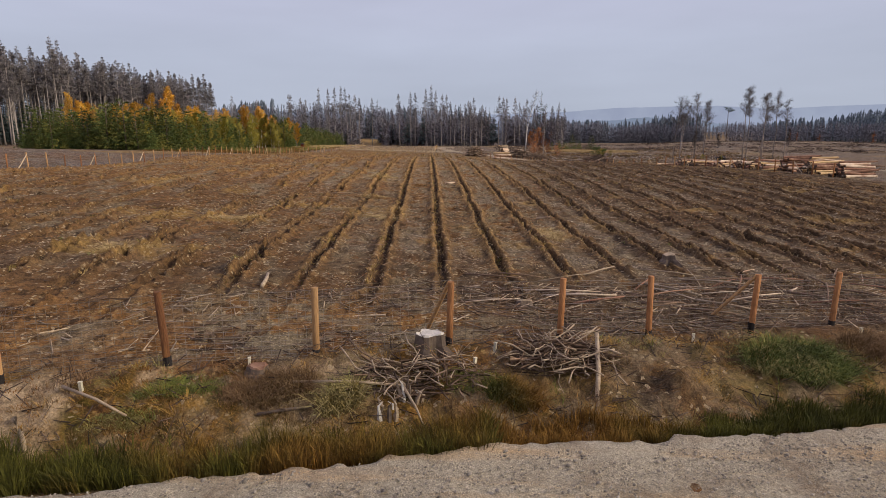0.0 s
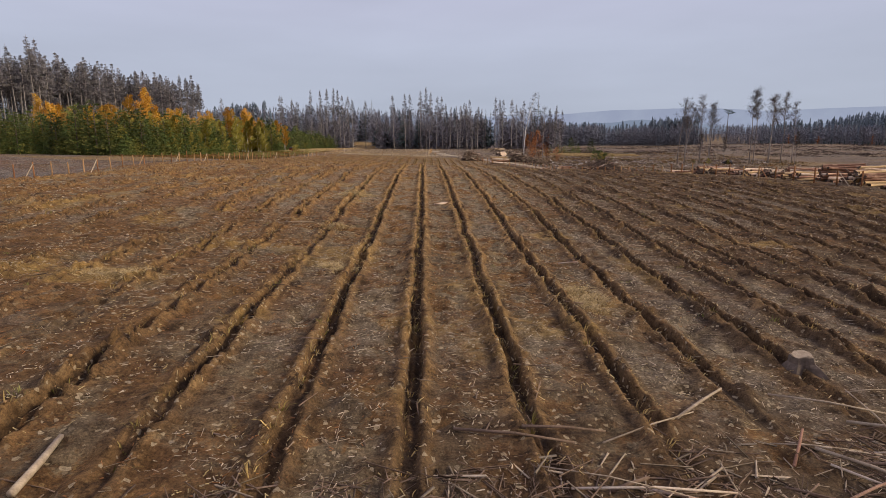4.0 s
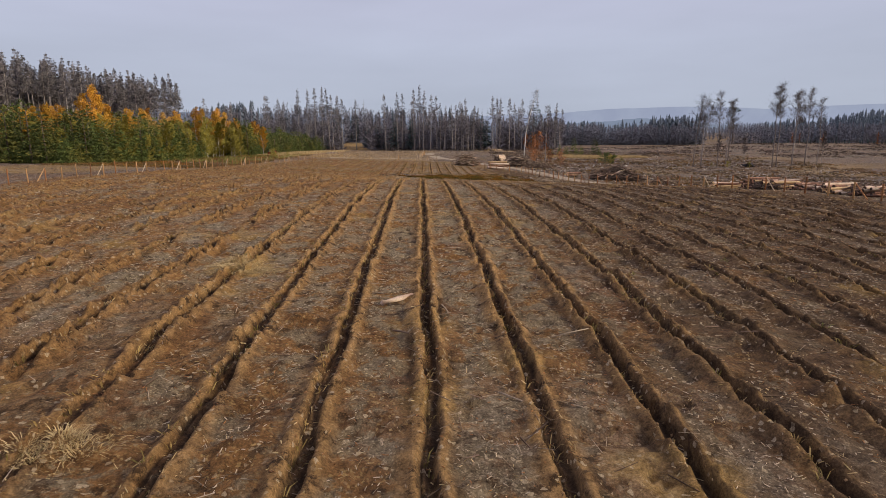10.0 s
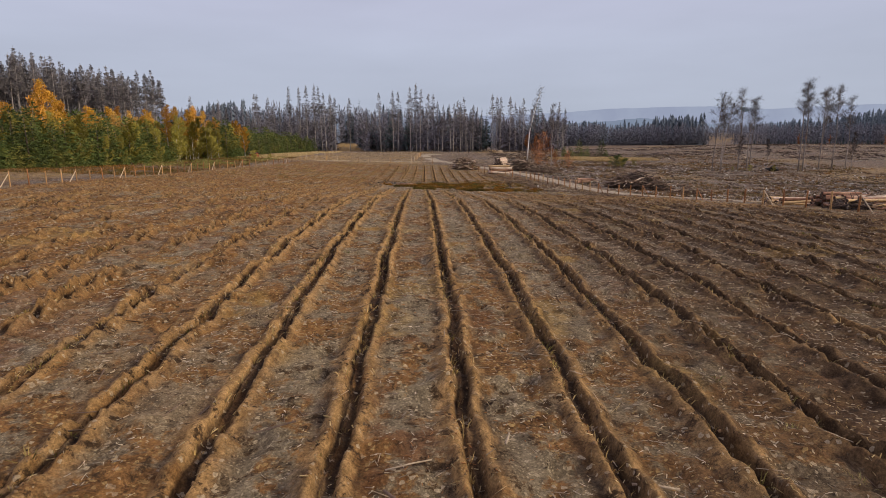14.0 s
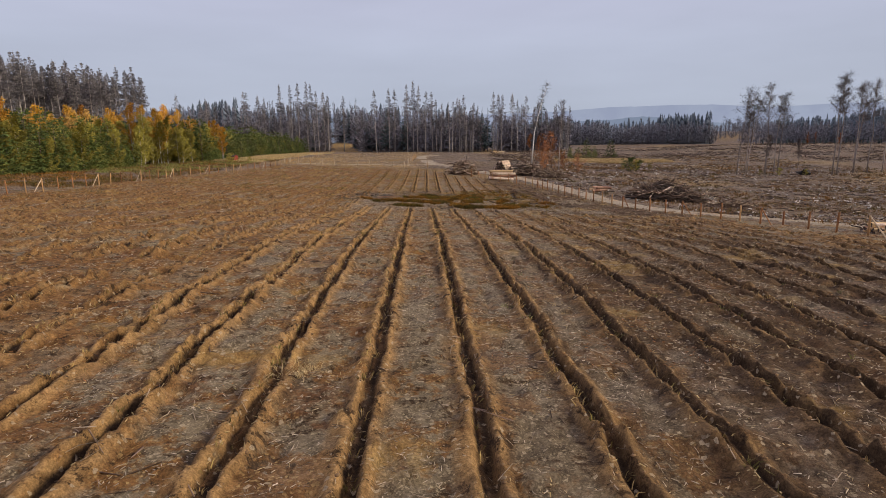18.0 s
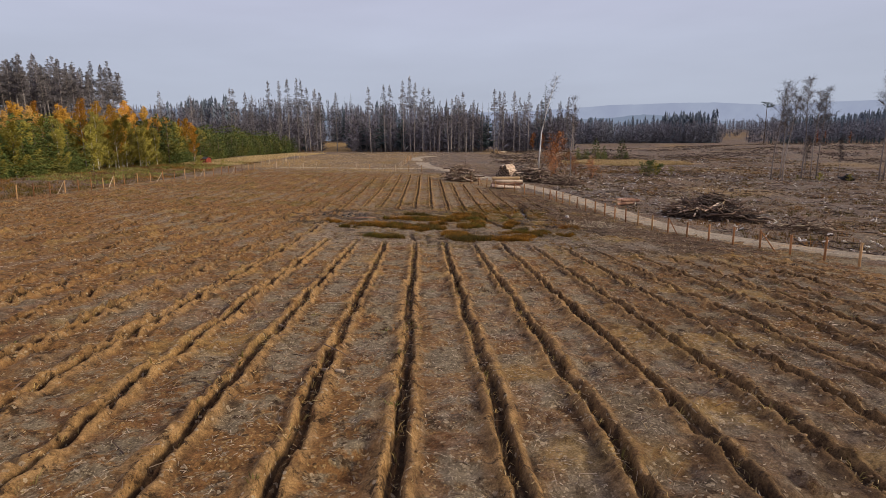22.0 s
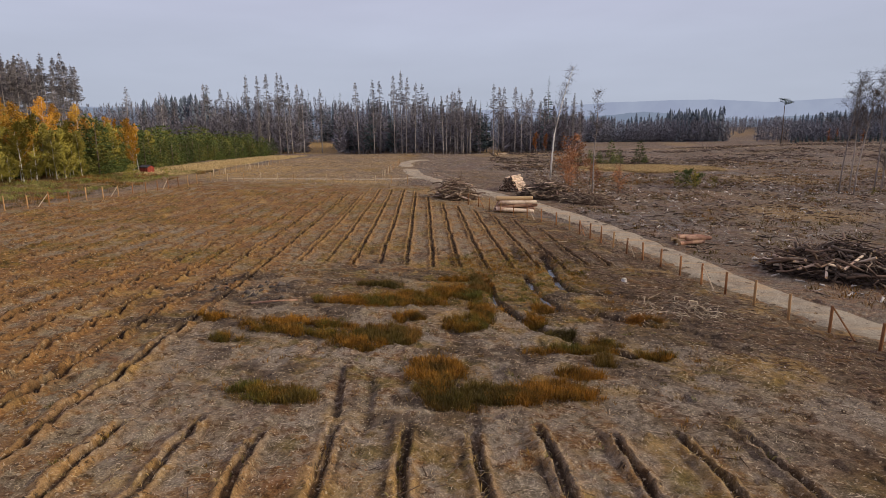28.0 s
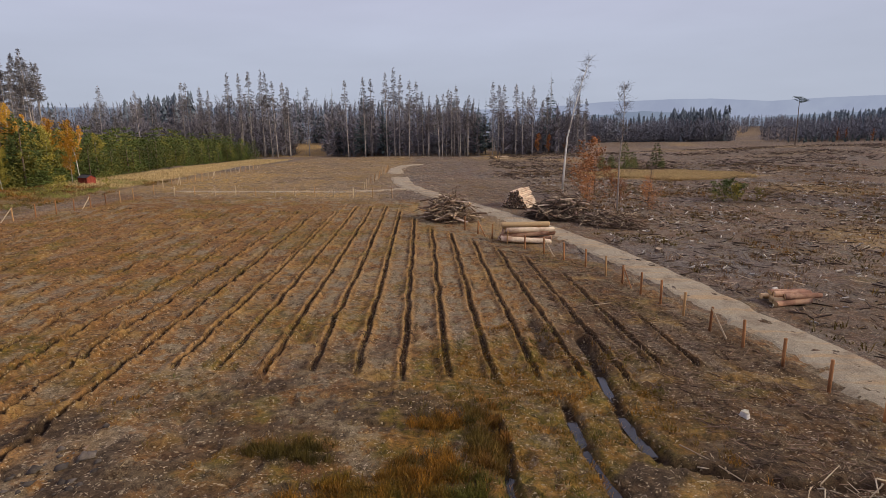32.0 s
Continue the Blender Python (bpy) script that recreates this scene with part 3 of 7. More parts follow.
def blob(x, y, cx, cy, rx, ry, edge=0.35, shift=0):
    d = ((x - cx) / rx) ** 2 + ((y - cy) / ry) ** 2 + 1.1 * (vnoise(x, y, min(rx, ry) * 0.6, shift) - 0.5)
    d = d + 0.5 * (vnoise(x, y, min(rx, ry) * 0.22, shift + 2) - 0.5)
    return 1 - smooth01(1 - edge, 1 + edge, d)


FINE = [-0.35, -0.29, -0.235, -0.185, -0.14, -0.105, -0.075, -0.05, -0.028, -0.005, 0.03, 0.07, 0.11, 0.16, 0.22, 0.28, 0.35, 0.5, 0.72, 0.86, 0.975, 1.09, 1.23, 1.37]
LESS = [-0.32, -0.24, -0.15, -0.07, 0.015, 0.1, 0.16, 0.24, 0.32, 0.62, 0.9, 1.2]
COLS = np.concatenate([[c + o / NEAR_PITCH for o in (FINE if -6 <= c <= 14 else LESS)] for c in range(-21, 20)])
COLS = np.concatenate([-21.3 - np.cumsum(0.12 * 1.13 ** np.arange(1, 76))[::-1], COLS, 19.85 + np.cumsum(0.12 * 1.13 ** np.arange(1, 76))])
YS = spread_axis([(6.5, 134, 0.16), (134, 190, 0.4), (190, 240, 1.2)], -1500, 4900)
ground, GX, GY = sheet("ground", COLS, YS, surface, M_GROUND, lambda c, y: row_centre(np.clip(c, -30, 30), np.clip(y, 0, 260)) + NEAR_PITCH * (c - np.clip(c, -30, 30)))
tagged(ground, "ploughed clear-cut ground of brown soil, grey mulch and dry litter", "ground", kind="structure")

# reed patches of the wet hollow: place and half-widths
REEDS = [(-0.2, 117.2, 1.7, 0.9), (1.6, 116.6, 1.4, 0.8), (3.2, 115.0, 1.0, 0.5), (4.4, 116.3, 1.2, 1.0), (1.3, 121.6, 1.0, 0.5), (3.4, 121.7, 1.7, 0.8), (5.4, 122.6, 1.6, 1.3), (3.4, 125.3, 1.3, 0.6), (7.4, 124.2, 0.9, 1.1), (8.4, 123.4, 0.6, 0.9), (6.4, 111.6, 0.9, 1.8), (7.6, 110.0, 1.6, 0.8), (9.2, 109.8, 1.2, 0.6), (10.6, 110.6, 1.1, 0.7), (11.6, 112.0, 0.7, 0.4), (13.4, 113.4, 0.8, 0.4), (7.9, 118.2, 0.9, 1.0), (8.8, 120.2, 0.5, 1.5), (12.2, 114.8, 1.9, 0.4), (9.3, 126.6, 0.6, 2.0), (-2.0, 115.3, 0.7, 0.4), (-3.6, 118.2, 0.8, 0.4), (0.8, 109.9, 1.0, 0.6), (2.0, 109.5, 0.7, 0.4), (5.2, 118.9, 0.6, 0.4), (7.6, 127.5, 0.8, 0.6), (11.2, 118.8, 0.4, 0.9), (12.0, 117.1, 0.6, 0.5), (13.4, 115.7, 0.8, 0.35), (15.0, 114.4, 0.9, 0.35), (12.0, 120.9, 0.4, 0.8), (16.6, 119.5, 0.9, 0.3)]


def masks():
    x, y = GX, GY
    d, on = row_field(x, y)
    d = d / 0.8
    out = {}
    left = smooth01(2, -10, x)
    out["soil"] = np.clip(on * 0.9 * np.exp(-(d / 0.55) ** 4) + 0.95 * left * smooth01(0.36, 0.62, 0.6 * vnoise(x, y * 0.4, 1.5, 11) + 0.4 * vnoise(x, y, 6, 47)), 0, 1) * (y < 190)
    out["berm"] = np.clip(on * 1.25 * np.exp(-((np.abs(d) - 0.27) / (0.12 + 0.10 * vnoise(x + 40 * np.sign(d), y, 0.9, 51))) ** 4), 0, 1)
    wild = smooth01(-3, -5, x) * smooth01(85, 105, y)
    out["berm"] = out["berm"] * (1 - 0.3 * wild) * (1 - 0.55 * smooth01(-2.5, -7, x)) * (1 - 0.4 * smooth01(108, 122, y))
    # dark furrow soil, with the furrows' shade and the ridges' outer shadow painted in
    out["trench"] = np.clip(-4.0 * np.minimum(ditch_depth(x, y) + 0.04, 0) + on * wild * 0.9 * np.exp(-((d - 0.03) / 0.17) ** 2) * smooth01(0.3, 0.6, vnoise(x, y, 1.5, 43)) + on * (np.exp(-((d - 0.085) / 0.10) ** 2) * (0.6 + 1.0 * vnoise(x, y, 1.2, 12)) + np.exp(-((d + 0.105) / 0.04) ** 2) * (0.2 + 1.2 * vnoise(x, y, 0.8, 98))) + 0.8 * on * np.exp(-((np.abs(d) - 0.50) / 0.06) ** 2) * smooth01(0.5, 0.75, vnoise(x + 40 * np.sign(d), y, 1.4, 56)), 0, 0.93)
    outside = np.maximum(smooth01(0.5, 3, x - right_fence_x(y)), np.maximum(smooth01(-0.5, -3, x - left_fence_x(y)), smooth01(186, 192, y)))
    out["heath"] = outside * smooth01(18, 24, y) * (0.55 + 0.45 * vnoise(x, y, 14, 13))
    st = blob(x, y, 60, 238, 19, 11, shift=3) * 1.3 + blob(x, y, -46, 250, 5, 55, shift=4) * 0.9 + 0.75 * smooth01(190, 195, y) * (1 - smooth01(-2, 4, x)) * smooth01(-40, -34, x) * (1 - smooth01(325, 345, y)) * (0.35 + 0.65 * vnoise(x, y, 5, 99))
    st = st + 0.5 * smooth01(0.74, 0.9, vnoise(x, y, 1.9, 14)) * smooth01(16, 20, y) * (1 - outside) + 0.55 * smooth01(0.66, 0.85, vnoise(x, y, 22, 15)) * outside
    st = st + 0.8 * smooth01(1.5, 3.5, x - right_fence_x(y)) * (1 - smooth01(5, 8, x - right_fence_x(y))) * smooth01(58, 64, y) * (1 - smooth01(96, 104, y)) * vnoise(x, y, 2.5, 25)
    st = st + 0.8 * blob(x, y, -4.45, 42.9, 1.2, 0.9, shift=6) + 0.6 * blob(x, y, 4.5, 23.9, 0.6, 1.4, shift=6) + 0.5 * blob(x, y, -10.4, 18.2, 2.4, 1.0, shift=6) + 0.5 * blob(x, y, -9.5, 24.5, 2.6, 1.0, shift=6) + blob(x, y, 190, 335, 130, 8, shift=7) * 0.8 + 0.9 * blob(x, y, -50, 395, 22, 48, shift=24) + 0.8 * blob(x, y, 36, 380, 12, 36, shift=24)
    out["straw"] = np.clip(st, 0, 0.95)
    mo = blob(x, y, 10.8, 127, 4.6, 8, shift=8) * 0.9 + blob(x, y, -47, 182, 9, 26, shift=9) * 0.6 + 0.5 * smooth01(0.74, 0.9, vnoise(x, y, 3.2, 16)) * smooth01(96, 110, y)
    s = road_s(x, y)
    mo = mo + 0.9 * smooth01(7.9, 8.3, s) * (1 - smooth01(10.2, 11.4, s)) * smooth01(0.25, 0.7, vnoise(x, y, 0.8, 17))
    mo = mo + 0.7 * smooth01(0.55, 0.75, vnoise(x, y, 2.4, 38)) * smooth01(114, 128, y) * (x < 6) * (1 - outside) + 0.7 * smooth01(0.6, 0.75, vnoise(x, y, 1.1, 39)) * blob(x, y, 8, 116, 10, 12, 0.4, 17)
    for cx, cy, rx, ry in REEDS:
        mo = mo + 0.8 * blob(x, y, cx, cy, rx, ry, shift=10)
    out["moss"] = np.clip(mo, 0, 0.9)
    bank = smooth01(8.7, 9.1, s) * (1 - smooth01(10.2, 10.9, s)) * (y < 40)
    out["sand"] = np.clip(bank * smooth01(0.43, 0.52, 0.6 * vnoise(x, y, 0.9, 18) + 0.4 * vnoise(x + 3, y, 0.27, 20)) * 0.8 * (0.25 + 0.75 * smooth01(0.5, -4, x)) + blob(x, y, -7.3, 8.9, 0.5, 0.2, shift=12) * 0.8, 0, 1)
    # right-hand and near rows and the bank: dark soil with relief shade mixed in
    fr = 1.1 * smooth01(2, 13, x) * smooth01(42, 20, np.abs(y - 50)) + 0.2 * (1 - smooth01(17, 24, y)) * smooth01(11, 13, y) + 0.45 * (1 - smooth01(26, 48, y)) * smooth01(13, 15, y) + 0.6 * smooth01(10, 20, x) * smooth01(100, 112, y)
    fr = fr * (x < right_fence_x(y) + 1) + 0.45 * blob(x, y, 6, 119, 13, 13, 0.5, shift=14) * smooth01(0.35, 0.65, vnoise(x, y, 1.7, 48)) + 0.9 * blob(x, y, 18.5, 134, 4.5, 9, 0.5, shift=18) + 0.9 * blob(x, y, 18.5, 113, 6.5, 9, 0.5, shift=25) + 0.6 * smooth01(0.62, 0.75, vnoise(x, y, 1.1, 40)) * blob(x, y, 10, 122, 14, 14, 0.4, shift=19) + 0.3 * outside * smooth01(0.45, 0.75, vnoise(x, y, 7, 29)) * smooth01(18, 24, y)
    fr = fr + 0.75 * bank * smooth01(0.0, 2.5, x) + 0.5 * (y < 17) * smooth01(10.6, 11.2, s) * smooth01(-1, 3, x)
    fr = fr + 0.4 * blob(x, y, 18, 93, 7, 12, 0.5, shift=27)
    out["darker"] = np.clip(fr, 0, 0.88)
    out["mulch"] = np.clip(0.6 * blob(x, y, 6.5, 113, 12.5, 9, 0.5, shift=21) * (x < right_fence_x(y)) + 0.3 * smooth01(0.55, 0.75, vnoise(x, y, 4.5, 45)) * (1 - outside) * smooth01(14, 18, y) * np.exp(-((np.abs(d) - 1.1) / 0.6) ** 4), 0, 0.9)
    out["wet"] = np.clip(0.8 * blob(x, y, 7.5, 119.5, 11.5, 12.5, 0.4, 22) * smooth01(0.57, 0.66, 0.55 * vnoise(x, y, 2.0, 57) + 0.30 * vnoise(x, y, 0.7, 58) + 0.15 * vnoise(x, y, 0.25, 59)) + 0.7 * np.max([blob(x, y, cx, cy, ax * 1.15, ay * 1.15, 0.5, 10) for cx, cy, ax, ay in REEDS], 0) + 0.75 * blob(x, y, 17.5, 121.5, 6.0, 5.5, 0.4, 26) * smooth01(0.5, 0.62, 0.6 * vnoise(x, y, 1.4, 61) + 0.4 * vnoise(x, y, 0.4, 62)) + 0.9 * blob(x, y, -4.5, 121.5, 4.0, 7.0, 0.4, 23) * smooth01(0.48, 0.6, vnoise(x, y, 0.8, 60)), 0, 0.95)
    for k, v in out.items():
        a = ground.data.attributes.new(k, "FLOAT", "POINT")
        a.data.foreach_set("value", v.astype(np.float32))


masks()

# near gravel road, with a crumbled edge towards the ditch
rx = np.concatenate([np.linspace(-90, -20.2, 80), np.arange(-20, 20.01, 0.08), np.linspace(20.2, 90, 80)])
ru = np.concatenate([np.linspace(-6, 4, 12), np.linspace(4.3, 8.0, 30)])


def near_road():
    gx, gu = np.meshgrid(rx, ru)
    edge = 7.95 + 0.35 * (vnoise(gx, gx * 0, 1.6, 21) - 0.5) + 0.22 * (vnoise(gx, gx * 0, 0.45, 22) - 0.5) + 0.16 * (vnoise(gx, gx * 0, 0.17, 46) - 0.5)
    u = np.where(gu > 4, 4 + (gu - 4) * (edge - 4) / 4.0, gu)
    y = u + 0.18 * gx
    z = land(gx, np.minimum(y, 7.4 + 0.18 * gx)) + 0.05 + 0.05 * (vnoise(gx, u, 0.5, 23) - 0.5) * smooth01(4, 7, u) - 0.28 * smooth01(7.99, 8.0, gu)
    z = z + 0.03 * np.sin(u * 1.7)
    b = Build()
    nx = len(rx)
    b.v = list(zip(gx.ravel().tolist(), y.ravel().tolist(), z.ravel().tolist()))
    b.f = [(j * nx + i, j * nx + i + 1, (j + 1) * nx + i + 1, (j + 1) * nx + i) for j in range(len(ru) - 1) for i in range(nx - 1)]
    return tagged(part("road", b, M_ROAD, smooth=True), "grey gravel forest road with a crumbled stony edge", "road", kind="structure")


near_road()

TRACK = [(88, 60), (70, 70), (55, 80), (43, 92), (35.2, 103), (30.7, 112), (28.3, 118), (26.6, 124), (25.7, 133), (25.1, 141), (24.2, 150), (22.2, 160), (18.8, 171), (14.6, 182), (8.4, 196), (3.4, 211), (0.9, 231), (-0.8, 250), (0.4, 266), (4.0, 277)]


def glide(pts, step):
    """Points along a smooth line through pts."""
    p = [Vector((*q, 0)) for q in pts]
    out = []
    for i in range(len(p) - 1):
        a, b, c, d = p[max(i - 1, 0)], p[i], p[i + 1], p[min(i + 2, len(p) - 1)]
        n = max(1, int((c - b).length / step))
        for k in range(n):
            t = k / n
            out.append(0.5 * (2 * b + (c - a) * t + (2 * a - 5 * b + 4 * c - d) * t * t + (3 * b - a - 3 * c + d) * t ** 3))
    return out + [p[-1]]


def ribbon(name, pts, width, label, lift=0.10):
    line = glide(pts, 0.7)
    b = Build()
    across = 9
    for i, p in enumerate(line):
        d = (line[min(i + 1, len(line) - 1)] - line[max(i - 1, 0)]).normalized()
        nrm = Vector((-d.y, d.x, 0))
        for k in range(across):
            u = (k / (across - 1) - 0.5) * 2
            wob = 0.8 * (float(vnoise(i * 0.7, k * 0.0 + (7 if u > 0 else 3), 2.0, 24)) - 0.5)
            q = p + nrm * u * (width / 2 + wob)
            z = lat(q.x, q.y) + lift - 0.22 * (abs(u) > 0.95) - 0.05 * math.exp(-((abs(u) - 0.5) / 0.18) ** 2)
            b.v.append((q.x, q.y, z))
    for i in range(len(line) - 1):
        for k in range(across - 1):
            o = i * across + k
            b.f.append((o, o + across, o + across + 1, o + 1))
    return tagged(part(name, b, M_TRACK, smooth=True), label, "road", kind="structure")


ribbon("track", TRACK, 3.6, "winding gravel forest track beside the fence")
ribbon("side_track", [(4.5, 206), (-4, 199.5), (-15, 197.2), (-30, 195.5)], 1.5, "pale trodden strip along the far fence")

# ditch water
for pts, w in (([(14.6, 132.0), (14.35, 129.6)], 0.17), ([(14.25, 128.4), (14.4, 125.8)], 0.2), ([(12.4, 128.0), (12.4, 125.5), (12.6, 123.6), (12.75, 122.2)], 0.17), ([(9.65, 125.2), (9.8, 122.3), (10.2, 120.9)], 0.2)):
    b = Build()
    line = glide(pts, 0.5)
    for i, p in enumerate(line):
        b.v += [(p.x - w, p.y, lat(p.x, p.y) - 0.25), (p.x + w, p.y, lat(p.x, p.y) - 0.25)]
    b.f = [(2 * i, 2 * i + 1, 2 * i + 3, 2 * i + 2) for i in range(len(line) - 1)]
    tagged(part("water", b, M_WATER), "still dark water in a rutted ditch", "water", kind="structure")

# distant hills: skyline in degrees over the horizon by the bearing; glowing strips, haze in the colour
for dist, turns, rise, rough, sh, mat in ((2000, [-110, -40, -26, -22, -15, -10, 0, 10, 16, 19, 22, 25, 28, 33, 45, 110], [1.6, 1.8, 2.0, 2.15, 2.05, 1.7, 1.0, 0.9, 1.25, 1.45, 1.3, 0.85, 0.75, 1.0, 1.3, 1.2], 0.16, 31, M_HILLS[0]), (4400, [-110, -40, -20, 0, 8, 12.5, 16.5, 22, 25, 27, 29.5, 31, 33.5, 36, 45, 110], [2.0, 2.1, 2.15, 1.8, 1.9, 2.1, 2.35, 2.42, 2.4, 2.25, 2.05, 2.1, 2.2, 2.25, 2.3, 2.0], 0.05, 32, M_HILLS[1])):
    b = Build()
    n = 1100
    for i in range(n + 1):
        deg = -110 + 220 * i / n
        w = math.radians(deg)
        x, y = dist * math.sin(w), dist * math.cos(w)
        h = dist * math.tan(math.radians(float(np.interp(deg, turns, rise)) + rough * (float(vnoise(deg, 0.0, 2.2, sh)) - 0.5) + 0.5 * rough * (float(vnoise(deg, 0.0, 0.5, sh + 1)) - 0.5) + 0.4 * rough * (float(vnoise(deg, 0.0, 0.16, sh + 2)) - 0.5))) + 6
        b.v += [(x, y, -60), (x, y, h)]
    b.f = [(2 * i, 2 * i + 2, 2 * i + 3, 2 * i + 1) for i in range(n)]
    tagged(part("backdrop", b, mat), "wooded hills in the distance, glowing pale blue with painted haze", "hills", kind="structure")


# ---- fences ----
def post_mesh(h, r, material, seed):
    rnd = random.Random(seed)
    b = Build()
    lx, ly = rnd.uniform(-0.03, 0.03), rnd.uniform(-0.03, 0.03)
    b.tube([(0, 0, -0.4), (lx * 0.4, ly * 0.4, h * 0.4), (lx, ly, h - 0.015), (lx, ly, h)], [r * 1.04, r, r * 0.97, r * 0.86], 10)
    me = b.mesh("post", material, True)
    for p in me.polygons:
        if len(p.vertices) > 4:
            p.use_smooth = False
    return me


def wire_panel(p, q, h, wires, every, thick):
    b = Build()
    p, q = Vector(p), Vector(q)
    run = (q - p)
    n = max(1, int(run.length / every))
    heights = [h * (k / (wires - 1)) ** 1.25 * 0.96 + 0.04 for k in range(wires)]
    for k in heights:
        pts = [p + run * t + Vector((0, 0, k - 0.04 * math.sin(t * math.pi) * (k / h))) for t in (0, 0.25, 0.5, 0.75, 1)]
        b.tube(pts, [thick] * 5, 3, False)
    if every < 5:
        for i in range(1, n):
            g = p + run * i / n
            b.tube([g + Vector((0, 0, 0.03)), g + Vector((0, 0, h - 0.03 * math.sin(i / n * math.pi)))], [thick * 0.8] * 2, 3, False)
    return b


def fence(label, pts, h, r, materials, braces=4, wires=7, every=0.3, thick=0.003, side=1, tar=False, seed=1, only=None, order=None, back=None, sink=None):
    """A deer fence: posts at the points, wire between them, a brace at every few posts."""
    rnd = random.Random(seed)
    c = pts[len(pts) // 2]
    top = root("fence", pose(c[0], c[1], lat(*c)), label, "fence", "plantation fences")
    o = Vector((c[0], c[1], lat(*c)))
    meshes = [post_mesh(h + dh, r, m, i) for i, (m, dh) in enumerate([(m, dh) for m in materials for dh in (0, 0.08, -0.07)])]
    tips = [Vector((x, y, (lat(x, y) if sink else zat(x, y)) - (sink[i] if sink else 0))) - o for i, (x, y) in enumerate(pts)]
    for i, p in enumerate(tips):
        me = rnd.choice(meshes) if not order else meshes[order[i] * 3 + i % 3 - (i % 3 == 1)]
        ob = part("post", me, None, top, m=pose(p.x, p.y, p.z, rnd.gauss(0, 0.6), rnd.gauss(0, 0.6), rnd.uniform(0, 360)))
        if tar:
            t = Build()
            t.tube([(0, 0, -0.1), (0, 0, 0.16)], [r * 1.12, r * 1.1], 10)
            part("tarred_base", t, M_TAR, ob, "dark preservative at the foot")
        if i + 1 < len(tips):
            part("wire_mesh", wire_panel(p, tips[i + 1], h - 0.03, wires, every, thick), M_WIRE if tar else M_WIRE_OLD, top)
        if i > 0 and (i in only if only else braces and i % braces == braces // 2):
            d = (tips[i - 1] - p).normalized()
            foot = p + d * h * 0.95 if not back else Vector((p.x + back[0], p.y + back[1], zat(o.x + p.x + back[0], o.y + p.y + back[1]) - o.z))
            b = Build()
            b.tube([foot + Vector((0, 0, 0.0)), p + Vector((0, 0, h * 0.93))], [0.045, 0.042], 6)
            part("brace", b, M_POST_RAW if only else M_LATH if rnd.random() < 0.75 else materials[0], top, "diagonal bracing pole")
    return top


def along(fx, y0, y1, step):
    out, y = [], y0
    while y <= y1:
        out.append((float(fx(y)), y))
        d = abs(float(fx(y + 0.5)) - float(fx(y))) * 2
        y += step / math.sqrt(1 + d * d)
    return out


fence("reddish timber posts with a galvanised wire mesh above the ditch bank", [(-12.6, 8.1), (-10.0, 8.6), (-7.5, 9.1), (-4.95, 9.75), (-2.4, 10.3), (0.12, 10.95), (2.45, 11.5), (4.5, 12.0), (7.1, 12.65), (9.4, 13.3), (11.9, 13.9), (14.4, 14.6)], 1.36, 0.066, [M_POST, M_POST_RAW], 3, 13, 0.16, 0.0034, tar=True, seed=3, only=(5, 8), back=(-0.45, 0.95), sink=(0, 0, 0, -0.06, 0.02, 0.0, 0.03, 0.02, -0.04, 0.02, 0, 0), order=(0, 0, 1, 0, 1, 0, 0, 0, 0, 0, 0, 1))
fence("reddish timber posts and wire mesh beside the gravel track", along(right_fence_x, 56, 168, 2.45), 1.38, 0.07, [M_POST, M_POST, M_POST_RAW], 4, 7, 0.5, 0.0014, seed=4)
fence("weathered posts and wire with pale bracing poles beside the young spruces", along(left_fence_x, 48, 186, 2.6), 1.45, 0.06, [M_POST_RAW, M_POST], 4, 5, 9, 0.003, seed=5)
fence("weathered posts and wire across the end of the field", [(-31 + 2.75 * i, 190.5 + 0.18 * i * (1 if i < 9 else 0.6)) for i in range(13)], 1.4, 0.055, [M_LATH, M_POST_RAW], 6, 5, 9, 0.003, seed=6)
fence("pale posts and wire round the next plantation", [(-34 - 0.03 * i, 200 + 3.2 * i) for i in range(18)], 1.4, 0.055, [M_LATH, M_POST_RAW], 5, 5, 9, 0.003, seed=7)
fence("pale posts and wire beside the bend of the track", [(-3.2 + 0.05 * i, 203 + 3.0 * i) for i in range(16)], 1.4, 0.055, [M_LATH, M_POST_RAW], 5, 5, 9, 0.003, seed=8)


